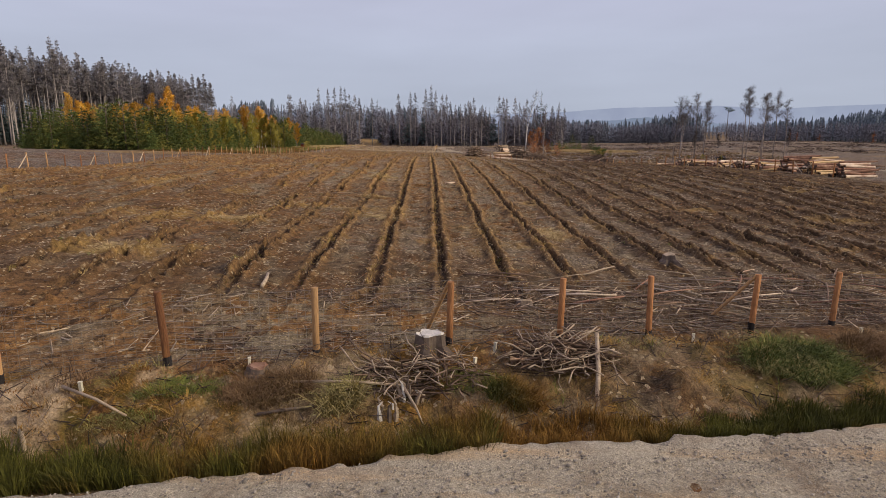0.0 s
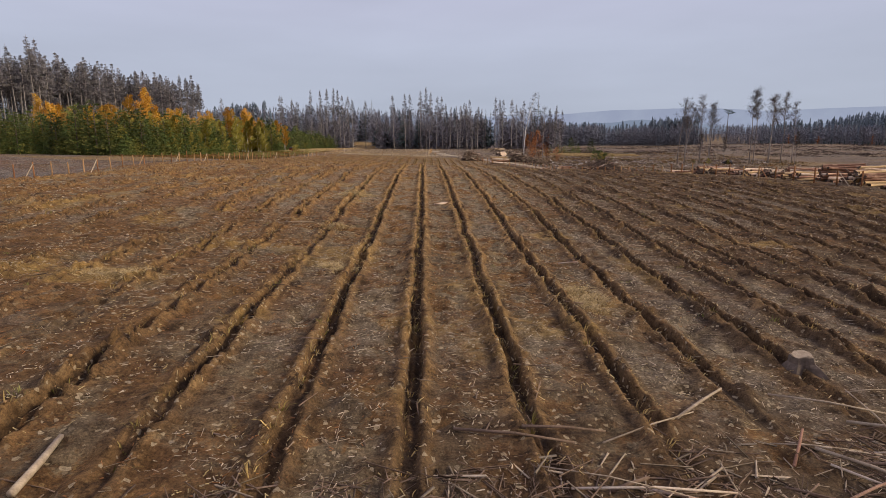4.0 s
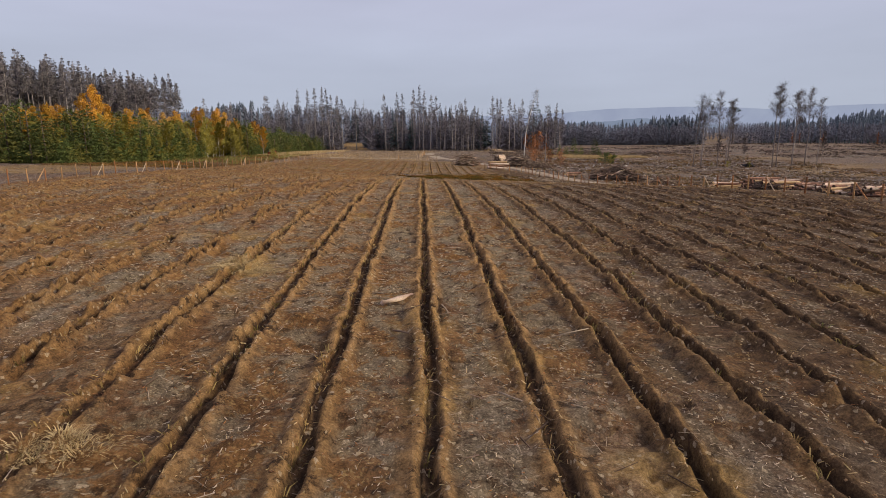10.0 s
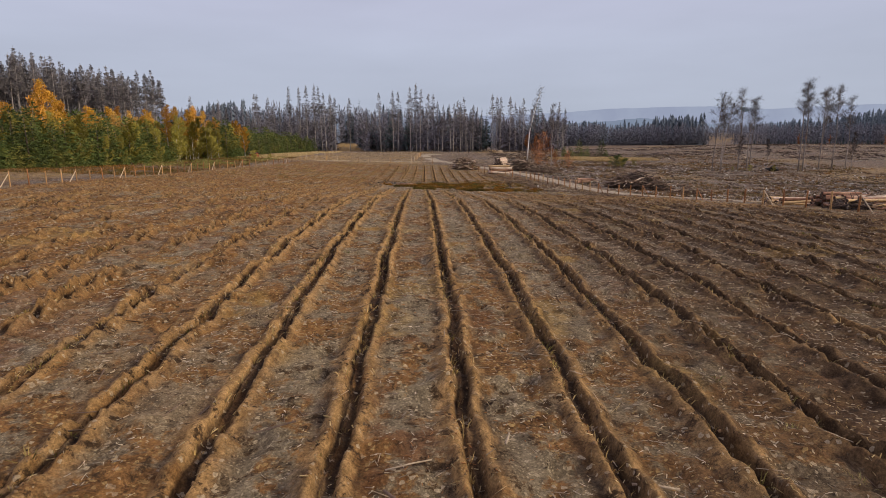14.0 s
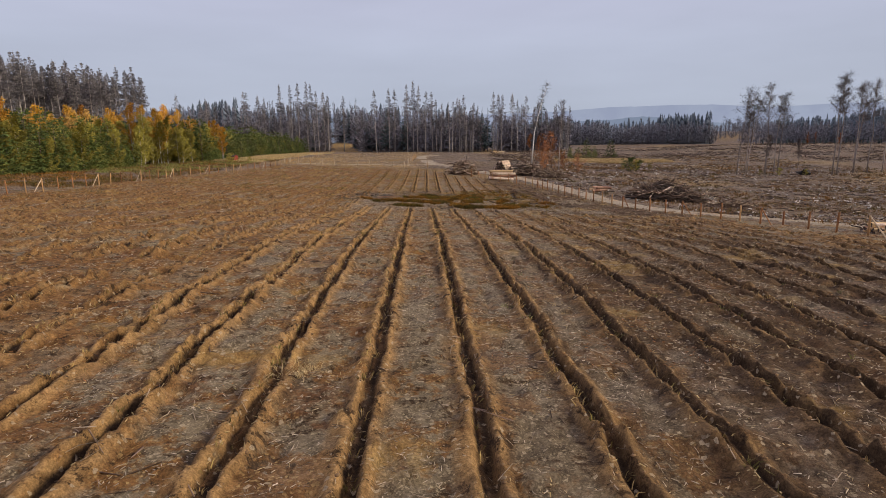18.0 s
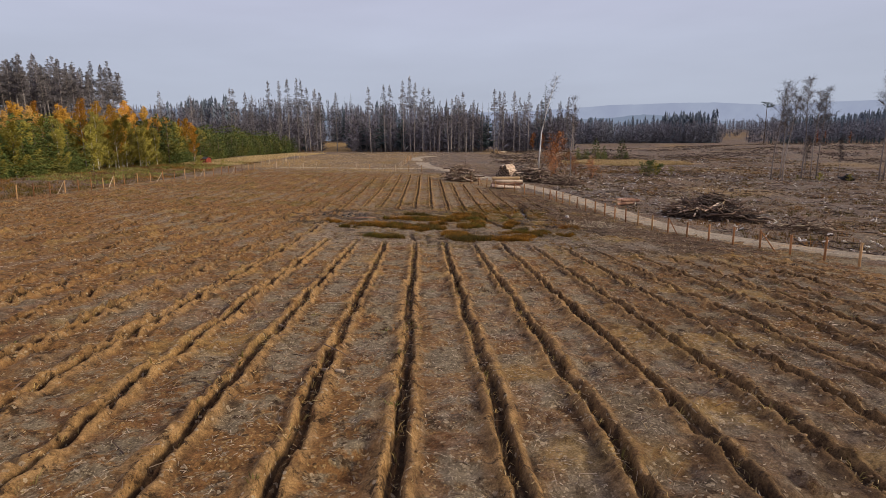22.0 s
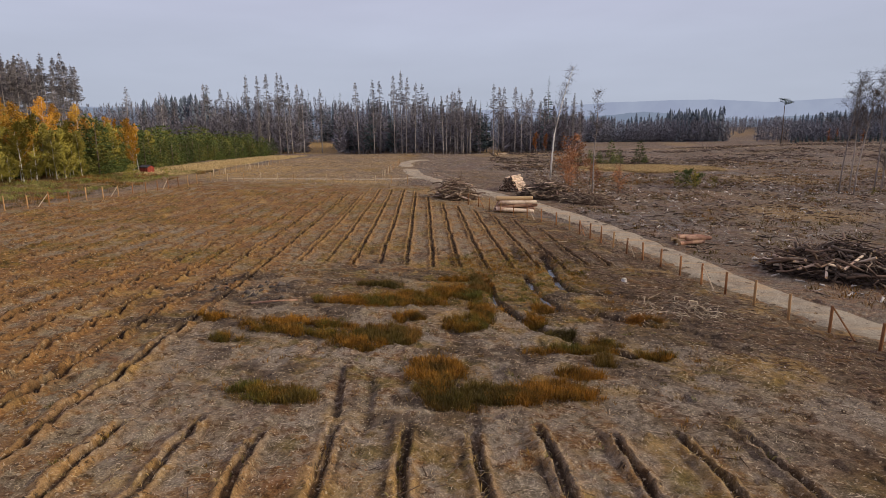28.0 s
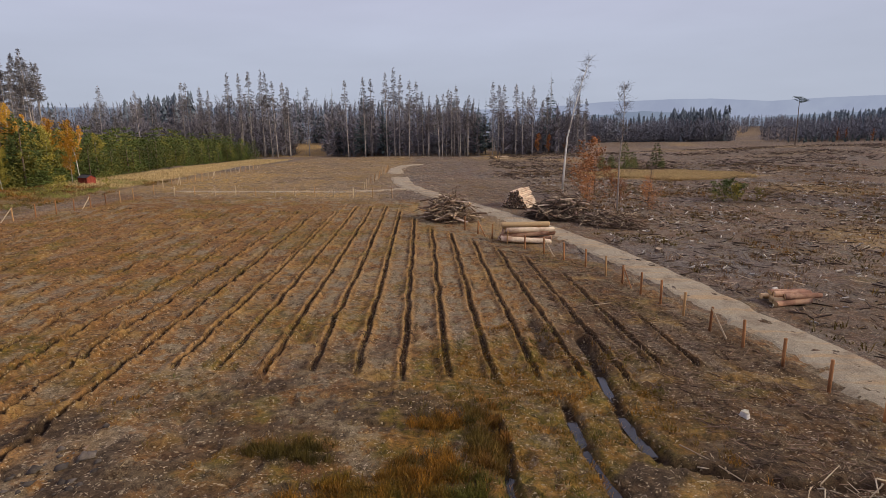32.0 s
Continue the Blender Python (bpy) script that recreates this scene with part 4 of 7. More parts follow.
# ---- trees ----
def dead_spruce_meshes(seed, h, thin=1.0, full=1.0):
    """Trunk and twig meshes of a tall dead spruce: bare pale stem, tiers of level branches with hanging twigs."""
    r = random.Random(seed)
    t, c = Build(), Build()
    lx, ly = r.gauss(0, 0.35), r.gauss(0, 0.35)
    at = lambda k: Vector((lx * k * k, ly * k * k, h * k))
    ks = [0, 0.12, 0.35, 0.6, 0.85, 1.0]
    t.tube([at(k) - Vector((0, 0, 0.5 if k == 0 else 0)) for k in ks], [0.27, 0.23, 0.19, 0.14, 0.07, 0.02], 7)
    crown, wide = r.uniform(0.42, 0.60), r.uniform(2.4, 3.5) * thin
    k = crown * 0.55
    while k < 0.985:
        low = k < crown
        k += r.uniform(0.2, 0.55) / h * (4.0 if low else 1.0) / full
        if k > 0.985 or r.random() < 0.10:
            continue
        body = min(1.0, (1.0 - k) / 0.42) ** 0.8 * (0.45 if low else min(1.0, 0.6 + (k - crown) * 4))
        turn = r.uniform(0, 6.283)
        for j in range(2 if low else r.randint(2, 5)):
            w = turn + j * 1.5 + r.gauss(0, 0.5)
            reach = (0.15 + wide * body) * r.uniform(0.5, 1.12)
            d = Vector((math.cos(w), math.sin(w), 0))
            side = Vector((-d.y, d.x, 0))
            p0 = at(min(k + r.uniform(-0.2, 0.2) / h, 0.99))
            p1 = p0 + d * reach * 0.55 + Vector((0, 0, r.uniform(-0.22, -0.05) * reach))
            p2 = p0 + d * reach + Vector((0, 0, r.uniform(-0.20, 0.0) * reach))
            c.tube([p0, p1, p2], [0.055, 0.04, 0.015], 3, False)
            for i in range(int(full * (4 if low else 6 + 13 * reach))):
                u = r.uniform(0.12, 1.0)
                q = p0.lerp(p1, u * 2) if u < 0.5 else p1.lerp(p2, u * 2 - 1)
                if r.random() < 0.55:
                    e = q + side * r.gauss(0, 0.14) + Vector((0, 0, -r.uniform(0.3, 0.95)))
                    n = d * r.uniform(0.025, 0.05)
                else:
                    e = q + side * r.choice((-1, 1)) * r.uniform(0.3, 0.95) * (1.2 - u) + d * r.uniform(0.1, 0.5) + Vector((0, 0, r.uniform(-0.3, 0.05)))
                    n = d * r.uniform(0.025, 0.055) + Vector((0, 0, 0.02))
                c.poly(q - n, q + n, e)
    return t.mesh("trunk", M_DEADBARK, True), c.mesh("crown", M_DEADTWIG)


def young_spruce_meshes(seed, h, wide, tiers, arms, twigs, size):
    """Trunk and crown of a bushy young spruce: tiers of arms set with many small needle sprays."""
    r = random.Random(seed)
    t, c = Build(), Build()
    t.tube([(0, 0, -0.4), (0, 0, h * 0.5), (0, 0, h * 0.98)], [0.012 * h + 0.03, 0.008 * h + 0.02, 0.01], 6)
    for i in range(tiers):
        k0 = 0.02 + 0.95 * (i + r.random() * 0.6) / tiers
        n = max(3, int(arms * (1.12 - k0)))
        for j in range(n):
            k = min(max(k0 + r.uniform(-0.03, 0.03), 0.01), 0.97)
            w = 6.283 * (j + r.random()) / n
            reach = wide * (1 - k) ** 0.62 * r.uniform(0.6, 1.2) + 0.12
            d = Vector((math.cos(w), math.sin(w), 0))
            side = Vector((-d.y, d.x, 0))
            p0 = Vector((0, 0, h * k))
            tip = p0 + d * reach + Vector((0, 0, r.uniform(-0.18, 0.30) * reach))
            for m in range(twigs):
                u = r.uniform(0.3, 1.0)
                q = p0.lerp(tip, u)
                e = q + (side * r.gauss(0, 0.8) + d * r.uniform(0.1, 0.9) + Vector((0, 0, r.gauss(0.05, 0.35)))).normalized() * size * r.uniform(0.7, 1.4)
                g = Vector((r.gauss(0, 1), r.gauss(0, 1), r.gauss(0, 1))).normalized() * size * 0.22
                c.poly(q - g, q + g, e)
    c.tube([(0, 0, h * 0.9), (0, 0, h)], [0.05, 0.01], 3, False)
    return t.mesh("trunk", M_BARK, True), c.mesh("crown", M_YOUNG)


def conifer_meshes(seed, h, base, wide, needles, rows, fans, trunk_mat, power=0.8):
    """Trunk and crown of a living conifer: whorls of drooping fans with gaps."""
    r = random.Random(seed)
    t, c = Build(), Build()
    t.tube([(0, 0, -0.4), (0, 0, h * 0.5), (0, 0, h * 0.98)], [0.012 * h + 0.03, 0.008 * h + 0.02, 0.01], 6)
    for i in range(rows):
        k0 = base + (1 - base) * i / rows
        n = max(4, int(fans * (1.15 - k0)))
        for j in range(n):
            k = min(max(k0 + r.uniform(-0.045, 0.045), base), 0.985)
            w = 2 * math.pi * (j + r.random()) / n
            reach = wide * (1 - k) ** power * r.uniform(0.6, 1.25) + 0.03 * h * (1 - k) + 0.08
            d = Vector((math.cos(w), math.sin(w), 0))
            side = Vector((-d.y, d.x, 0))
            p0 = Vector((0, 0, h * k))
            lift = r.uniform(-0.35, 0.28) * reach
            tip = p0 + d * reach + Vector((0, 0, lift))
            mid = p0 + d * reach * 0.55 + Vector((0, 0, lift * 0.3))
            c.poly(p0, mid - side * reach * 0.16 - Vector((0, 0, 0.10 * reach)), tip, mid + side * reach * 0.16 - Vector((0, 0, 0.10 * reach)))
            for s in (-1, 1):
                for u in (0.35, 0.6, 0.82):
                    q = p0.lerp(tip, u)
                    e = q + side * s * reach * 0.34 * (1.2 - u) * r.uniform(0.7, 1.3) + d * reach * 0.18 + Vector((0, 0, -0.16 * reach * r.random()))
                    c.poly(q - d * reach * 0.08, q + d * reach * 0.08 + Vector((0, 0, 0.03)), e)
    c.tube([(0, 0, h * 0.93), (0, 0, h)], [0.05, 0.01], 3, False)
    return t.mesh("trunk", trunk_mat, True), c.mesh("crown", needles)


def limb_tree_meshes(seed, h, fork, spread, trunk_mat, leaf_mat, leaves, leaf, lean=0.0, tw=1.0, girth=0.014):
    """Trunk with limbs and a crown of twigs or leaves, for birches and bare broadleaves."""
    r = random.Random(seed)
    t, c = Build(), Build()
    bend = [Vector((lean * h * k * k + 0.012 * h * r.gauss(0, 1) * k, 0.012 * h * r.gauss(0, 1) * k, h * k)) for k in (0, 0.2, 0.42, 0.62, 0.8, 1.0)]
    bend[0].z = -0.4
    t.tube(bend, [girth * h * q + 0.008 for q in (1.0, 0.82, 0.66, 0.48, 0.28, 0.06)], 7)
    ends = []
    for i in range(int(20 * tw)):
        k = fork + (0.97 - fork) * (i + r.random()) / int(20 * tw)
        j = min(4, max(0, int(k * 5)))
        p0 = bend[j].lerp(bend[j + 1], k * 5 - j)
        w = r.uniform(0, 2 * math.pi)
        L = spread * h * (1.25 - k) * r.uniform(0.5, 1.1)
        up = r.uniform(0.5, 1.1)
        d = Vector((math.cos(w), math.sin(w), up)).normalized()
        p1 = p0 + d * L * 0.5 + Vector((r.gauss(0, 0.04), r.gauss(0, 0.04), 0)) * L
        p2 = p0 + d * L + Vector((0, 0, r.uniform(-0.05, 0.2) * L))
        c.tube([p0, p1, p2], [girth * h * 0.30 * (1.2 - k) + 0.006, girth * h * 0.18 * (1.2 - k) + 0.005, 0.006], 4, False)
        ends += [(p0, p1), (p1, p2), (p1, p2)]
    limbs = len(c.f)
    for i in range(leaves):
        a, b = r.choice(ends)
        q = a.lerp(b, r.random())
        if leaf > 0:
            q = q + Vector((r.gauss(0, 0.05), r.gauss(0, 0.05), r.gauss(0, 0.05))) * h * spread * 1.2
            u = Vector((r.gauss(0, 1), r.gauss(0, 1), r.gauss(0, 1))).normalized() * leaf * r.uniform(0.6, 1.3)
            v = u.orthogonal().normalized() * leaf * r.uniform(0.4, 0.9)
            c.poly(q - u, q + v, q + u, q - v)
        else:
            e = q + (Vector((r.gauss(0, 1), r.gauss(0, 1), r.gauss(0.5, 0.7)))).normalized() * h * 0.055 * r.uniform(0.5, 1.3)
            m = q.lerp(e, 0.5) + Vector((r.gauss(0, 0.05), r.gauss(0, 0.05), 0.03))
            c.tube([q, m, e], [0.012, 0.009, 0.003], 3, False)
    crown = c.mesh("crown", leaf_mat)
    crown.materials.append(trunk_mat)
    for p in crown.polygons[:limbs]:
        p.material_index = 1
    return t.mesh("trunk", trunk_mat, True), crown


def tree_thing(name, meshes, m, label, category="tree", group=""):
    top = root(name, m, label, category, group)
    part("trunk", meshes[0], None, top)
    part("crown", meshes[1], None, top)
    return top


def plant(name, kinds, places, label, group, rnd, lo=0.85, hi=1.12, tilt=1.0):
    """Trees of the given kinds (pairs of meshes) at the places."""
    for x, y in places:
        k = rnd.choice(kinds)
        s = rnd.uniform(lo, hi)
        tree_thing(name, k, pose(x, y, lat(x, y), rnd.gauss(0, tilt), rnd.gauss(0, tilt), rnd.uniform(0, 360)) @ Matrix.Diagonal((s, s, s, 1)), label, "tree", group)


def joined(name, kinds, places, label, rnd, lo, hi, which=(1,)):
    """Trees that nobody could count, as one mesh; which: 0 the trunks, 1 the crowns."""
    rows = [(x, y, rnd.choice(kinds), rnd.uniform(0, 6.28), rnd.uniform(lo, hi), lat(x, y)) for x, y in places]
    for w in which:
        vs, ls, cs, off = [], [], [], 0
        for x, y, kind, a, s, z in rows:
            me = kind[w]
            co = np.empty(len(me.vertices) * 3)
            me.vertices.foreach_get("co", co)
            lv, lt = np.empty(len(me.loops), np.int32), np.empty(len(me.polygons), np.int32)
            me.loops.foreach_get("vertex_index", lv)
            me.polygons.foreach_get("loop_total", lt)
            p = co.reshape(-1, 3) * s
            q = np.stack([p[:, 0] * math.cos(a) - p[:, 1] * math.sin(a) + x, p[:, 0] * math.sin(a) + p[:, 1] * math.cos(a) + y, p[:, 2] + z], 1)
            vs.append(q), ls.append(lv + off), cs.append(lt)
            off += len(q)
        tagged(raw_mesh(name, np.concatenate(vs), np.concatenate(ls), np.concatenate(cs), kinds[0][w].materials[0]), label, "trees", kind="stuff")


def raw_mesh(name, co, loops, counts, material):
    me = bpy.data.meshes.new(name)
    me.vertices.add(len(co))
    me.vertices.foreach_set("co", co.astype(np.float32).ravel())
    me.loops.add(len(loops))
    me.loops.foreach_set("vertex_index", loops.astype(np.int32))
    me.polygons.add(len(counts))
    me.polygons.foreach_set("loop_start", np.concatenate([[0], np.cumsum(counts)[:-1]]).astype(np.int32))
    me.materials.append(material)
    me.update(calc_edges=True)
    return new(name, me)


def scatter(rnd, n, ok, x0, x1, y0, y1, gap):
    out = []
    tries = 0
    while len(out) < n and tries < n * 60:
        tries += 1
        x, y = rnd.uniform(x0, x1), rnd.uniform(y0, y1)
        if ok(x, y) and all((x - a) ** 2 + (y - b) ** 2 > gap * gap for a, b in out):
            out.append((x, y))
    return out


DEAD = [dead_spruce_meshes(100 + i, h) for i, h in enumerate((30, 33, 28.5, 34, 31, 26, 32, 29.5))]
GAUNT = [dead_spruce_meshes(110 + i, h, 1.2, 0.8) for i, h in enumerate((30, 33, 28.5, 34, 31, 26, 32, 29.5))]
FIRS = [conifer_meshes(120 + i, h, 0.12, 0.17 * h, M_CONIFER, 26, 11, M_DEADBARK) for i, h in enumerate((24, 28, 20))]
YOUNG = [young_spruce_meshes(140 + i, h, 0.36 * h, 20, 12, 9, 0.36) for i, h in enumerate((6.2, 7.2, 5.2, 6.6, 5.8))]
SMALL = [young_spruce_meshes(150 + i, h, 0.36 * h, 17, 11, 8, 0.34) for i, h in enumerate((4.6, 5.4, 5.0, 4.2))]
DENSE = [young_spruce_meshes(155 + i, h, 0.38 * h, 13, 9, 6, 0.55) for i, h in enumerate((5.2, 6.0, 6.8))]
GOLD = [limb_tree_meshes(160 + i, h, 0.2, 0.32, M_BIRCH, M_GOLD, 2600, 0.12, girth=0.008) for i, h in enumerate((9.0, 10.5, 8.2))]
OLIVE = [limb_tree_meshes(170 + i, h, 0.06, 0.36, M_BIRCH, M_OLIVE, 3200, 0.12, girth=0.008) for i, h in enumerate((8.0, 7.0))]
AMBER = [limb_tree_meshes(178 + i, h, 0.15, 0.33, M_BARK, M_AMBER, 2200, 0.11, girth=0.008) for i, h in enumerate((9.0, 8.0))]
THIN = [limb_tree_meshes(175 + i, h, 0.45, 0.13, M_BIRCH, M_GOLD, 420, 0.15, girth=0.007, lean=0.03) for i, h in enumerate((10.5, 9.5))]
rnd = random.Random(11)

# the dead spruce wood beyond the young plantation
edge = lambda y: np.interp(y, [150, 195, 258, 301, 330], [-165, -150, -128, -116, -118])
front = scatter(rnd, 290, lambda x, y: edge(y) - 28 < x < edge(y), -195, -112, 150, 306, 2.3)
front.sort(key=lambda p: float(edge(p[1])) - p[0])
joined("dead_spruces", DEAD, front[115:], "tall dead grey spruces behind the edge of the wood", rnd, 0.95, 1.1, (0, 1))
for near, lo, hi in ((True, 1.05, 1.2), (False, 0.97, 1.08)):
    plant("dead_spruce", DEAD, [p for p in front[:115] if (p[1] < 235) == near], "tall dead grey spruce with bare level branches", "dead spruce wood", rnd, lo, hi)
deep = scatter(rnd, 150, lambda x, y: edge(y) - 55 < x < edge(y) - 14, -245, -125, 150, 312, 3.0)
plant("spruce", FIRS[:1] + DEAD[:5], deep, "tall dark spruce in the depth of the wood", "dead spruce wood", rnd, 0.85, 1.1)

joined("understorey", FIRS, [p for p in scatter(rnd, 260, lambda x, y: edge(y) - 42 < x < edge(y) - 7, -225, -118, 150, 310, 2.2)], "dark understorey of the dead spruce wood", rnd, 0.45, 0.75)

# young spruces with yellow birches behind the fence
PLOT = [(-94, 130), (-64, 130), (-60, 150), (-57, 175), (-53, 198), (-55, 222), (-110, 235)]


def inside(poly, x, y):
    hit = False
    for (x1, y1), (x2, y2) in zip(poly, poly[1:] + poly[:1]):
        if (y1 > y) != (y2 > y) and x < (x2 - x1) * (y - y1) / (y2 - y1) + x1:
            hit = not hit
    return hit


def plot_depth(x, y):
    return x - float(np.interp(y, [130, 150, 175, 198, 222], [-64, -60, -57, -53, -55]))


gap = lambda x, y: x > -63 and 174 < y < 198
spots = scatter(rnd, 420, lambda x, y: inside(PLOT, x, y) and not gap(x, y), -110, -52, 128, 235, 1.6)
spots.sort(key=lambda p: -min(plot_depth(*p) + 0, 0) if p[1] > 143 else 0)
plant("young_spruce", YOUNG, spots[:185], "dense young green spruce in the plantation", "young spruces", rnd, 1.1, 1.6)
joined("young_spruces", DENSE, spots[185:], "dense young spruces in the depth of the plantation", rnd, 1.25, 1.75)
filler = scatter(rnd, 700, lambda x, y: inside(PLOT, x, y) and not gap(x, y) and (plot_depth(x, y) > -14 or y < 146), -96, -52, 128, 225, 1.15)
joined("young_spruces", DENSE, filler, "low young spruces between the taller ones", rnd, 0.55, 0.95)
gold = scatter(rnd, 42, lambda x, y: inside(PLOT, x, y) and plot_depth(x, y) < -5 and y > 136, -92, -54, 136, 232, 2.4)
for near, lo, hi in ((True, 1.15, 1.45), (False, 0.9, 1.35)):
    plant("birch", GOLD, [p for p in gold if (p[1] < 172) == near], "birch in orange-yellow autumn leaf among young spruces", "autumn birches", rnd, lo, hi)
plant("beech", AMBER, scatter(rnd, 26, lambda x, y: inside(PLOT, x, y) and plot_depth(x, y) < -8, -100, -58, 136, 225, 3.0), "beech in amber-brown autumn leaf behind young spruces", "autumn birches", rnd, 1.0, 1.4)
ol = scatter(rnd, 34, lambda x, y: inside(PLOT, x, y) and plot_depth(x, y) > -9, -80, -53, 132, 226, 2.6)
plant("birch", OLIVE, ol, "birch turning olive yellow among young spruces", "autumn birches", rnd, 0.75, 1.2)
plant("birch", OLIVE, [(-61.5, 146), (-60, 151), (-62.5, 155), (-59.5, 159), (-61, 164), (-59, 169), (-60.5, 176), (-57.5, 181), (-56.4, 185.5), (-58.6, 188.5), (-55.6, 191.5), (-60.8, 184), (-62.5, 190), (-58, 178.5), (-64, 180), (-55.2, 188.5), (-54.6, 194.5), (-57, 195), (-59.5, 192.5), (-56.4, 182.5), (-61.5, 187), (-57.6, 176), (-63, 194)], "big birch in yellow-olive leaf at the edge of the plantation", "autumn birches", rnd, 0.75, 1.3)
plant("birch", GOLD, [(-59.8, 190.5), (-57.8, 184), (-61.2, 180), (-60.4, 195.5)], "birch in golden leaf at the edge of the plantation", "autumn birches", rnd, 1.0, 1.3)
plant("birch", THIN + GOLD[:1], [(-54.5, 207), (-52.8, 210.5), (-56.2, 214), (-51.6, 206.2), (-58.5, 205), (-60.5, 211), (-57, 218)], "slender birch with thin yellow foliage", "autumn birches", rnd, 0.9, 1.15, 2.5)
strip = scatter(rnd, 230, lambda x, y: -68 < x < np.interp(y, [215, 260, 310], [-53, -57, -54]), -68, -52, 214, 318, 1.6)
strip.sort(key=lambda p: -p[0])
plant("young_spruce", SMALL, strip[:95], "young green spruce in a long hedge-like strip", "young spruces", rnd, 1.0, 1.5)
joined("young_spruces", DENSE, strip[95:], "young green spruces behind the hedge-like strip", rnd, 1.0, 1.5)

# the standing wood at the end of the clearing, with two openings to the fields behind
opening = lambda x, y: abs(x + 41 + 0.2 * (y - 345)) < 6.8 or abs(x - 32 - 0.1 * (y - 345)) < 3.8
heights = (30, 33, 28.5, 34, 31, 26, 32, 29.5)


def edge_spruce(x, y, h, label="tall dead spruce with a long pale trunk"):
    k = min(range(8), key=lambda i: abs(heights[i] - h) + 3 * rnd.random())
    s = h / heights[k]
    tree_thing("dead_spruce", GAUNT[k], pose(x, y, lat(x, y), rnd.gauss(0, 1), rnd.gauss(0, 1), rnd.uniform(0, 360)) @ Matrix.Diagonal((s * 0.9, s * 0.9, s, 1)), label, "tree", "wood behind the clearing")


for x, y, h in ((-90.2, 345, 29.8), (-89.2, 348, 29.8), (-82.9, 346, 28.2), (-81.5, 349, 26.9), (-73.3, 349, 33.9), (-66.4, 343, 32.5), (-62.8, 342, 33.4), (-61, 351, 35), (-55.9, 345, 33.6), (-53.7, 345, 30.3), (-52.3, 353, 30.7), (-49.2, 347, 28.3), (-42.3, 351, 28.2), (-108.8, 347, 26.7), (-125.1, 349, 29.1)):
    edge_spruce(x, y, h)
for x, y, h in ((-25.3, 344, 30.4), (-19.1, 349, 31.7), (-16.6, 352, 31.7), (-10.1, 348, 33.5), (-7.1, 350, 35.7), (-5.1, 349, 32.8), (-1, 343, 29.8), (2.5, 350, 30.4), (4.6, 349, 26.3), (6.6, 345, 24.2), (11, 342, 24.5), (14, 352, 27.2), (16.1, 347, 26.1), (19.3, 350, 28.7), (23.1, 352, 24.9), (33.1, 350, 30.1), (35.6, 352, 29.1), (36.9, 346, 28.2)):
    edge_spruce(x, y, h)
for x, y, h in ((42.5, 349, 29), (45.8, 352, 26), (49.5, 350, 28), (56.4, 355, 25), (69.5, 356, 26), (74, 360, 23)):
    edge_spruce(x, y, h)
for x, y in scatter(rnd, 60, lambda x, y: vnoise(x, y, 16, 41) > 0.36 and not opening(x, y), -96, 72, 343, 372, 1.8):
    edge_spruce(x, y, rnd.uniform(17, 25), "dead spruce in the depth of the wood")
for x, y, h in ((-73, 475, 33), (-61, 470, 28), (-57, 478, 30), (-53, 478, 33), (-21.3, 354, 22.9), (-11.6, 354, 24), (27.9, 355, 23.5), (31.5, 363, 23.7), (-31.4, 357, 17.9), (-29.4, 359, 15.7), (-24.4, 356, 16.7), (-12.8, 358, 9.9), (-58.9, 357, 11), (63, 380, 36), (59.6, 386, 25), (67, 384, 22)):
    s = h / 28
    tree_thing("fir", FIRS[1], pose(x, y, lat(x, y), 0, 0, rnd.uniform(0, 360)) @ Matrix.Diagonal((s * 0.8, s * 0.8, s, 1)), "dark green fir among dead spruces", "tree", "wood behind the clearing")
back = scatter(rnd, 45, lambda x, y: vnoise(x, y, 20, 42) > 0.3 and not opening(x, y), -115, 80, 375, 420, 3.0)
plant("spruce", FIRS, back, "dark green spruce in the depth of the wood", "wood behind the clearing", rnd, 0.5, 0.8)
plant("beech", [limb_tree_meshes(181, 9, 0.15, 0.33, M_BARK, M_RUST, 700, 0.22)], [(52, 350), (57, 353), (66, 360)], "low beech with rusty leaves before the wood", "", rnd)


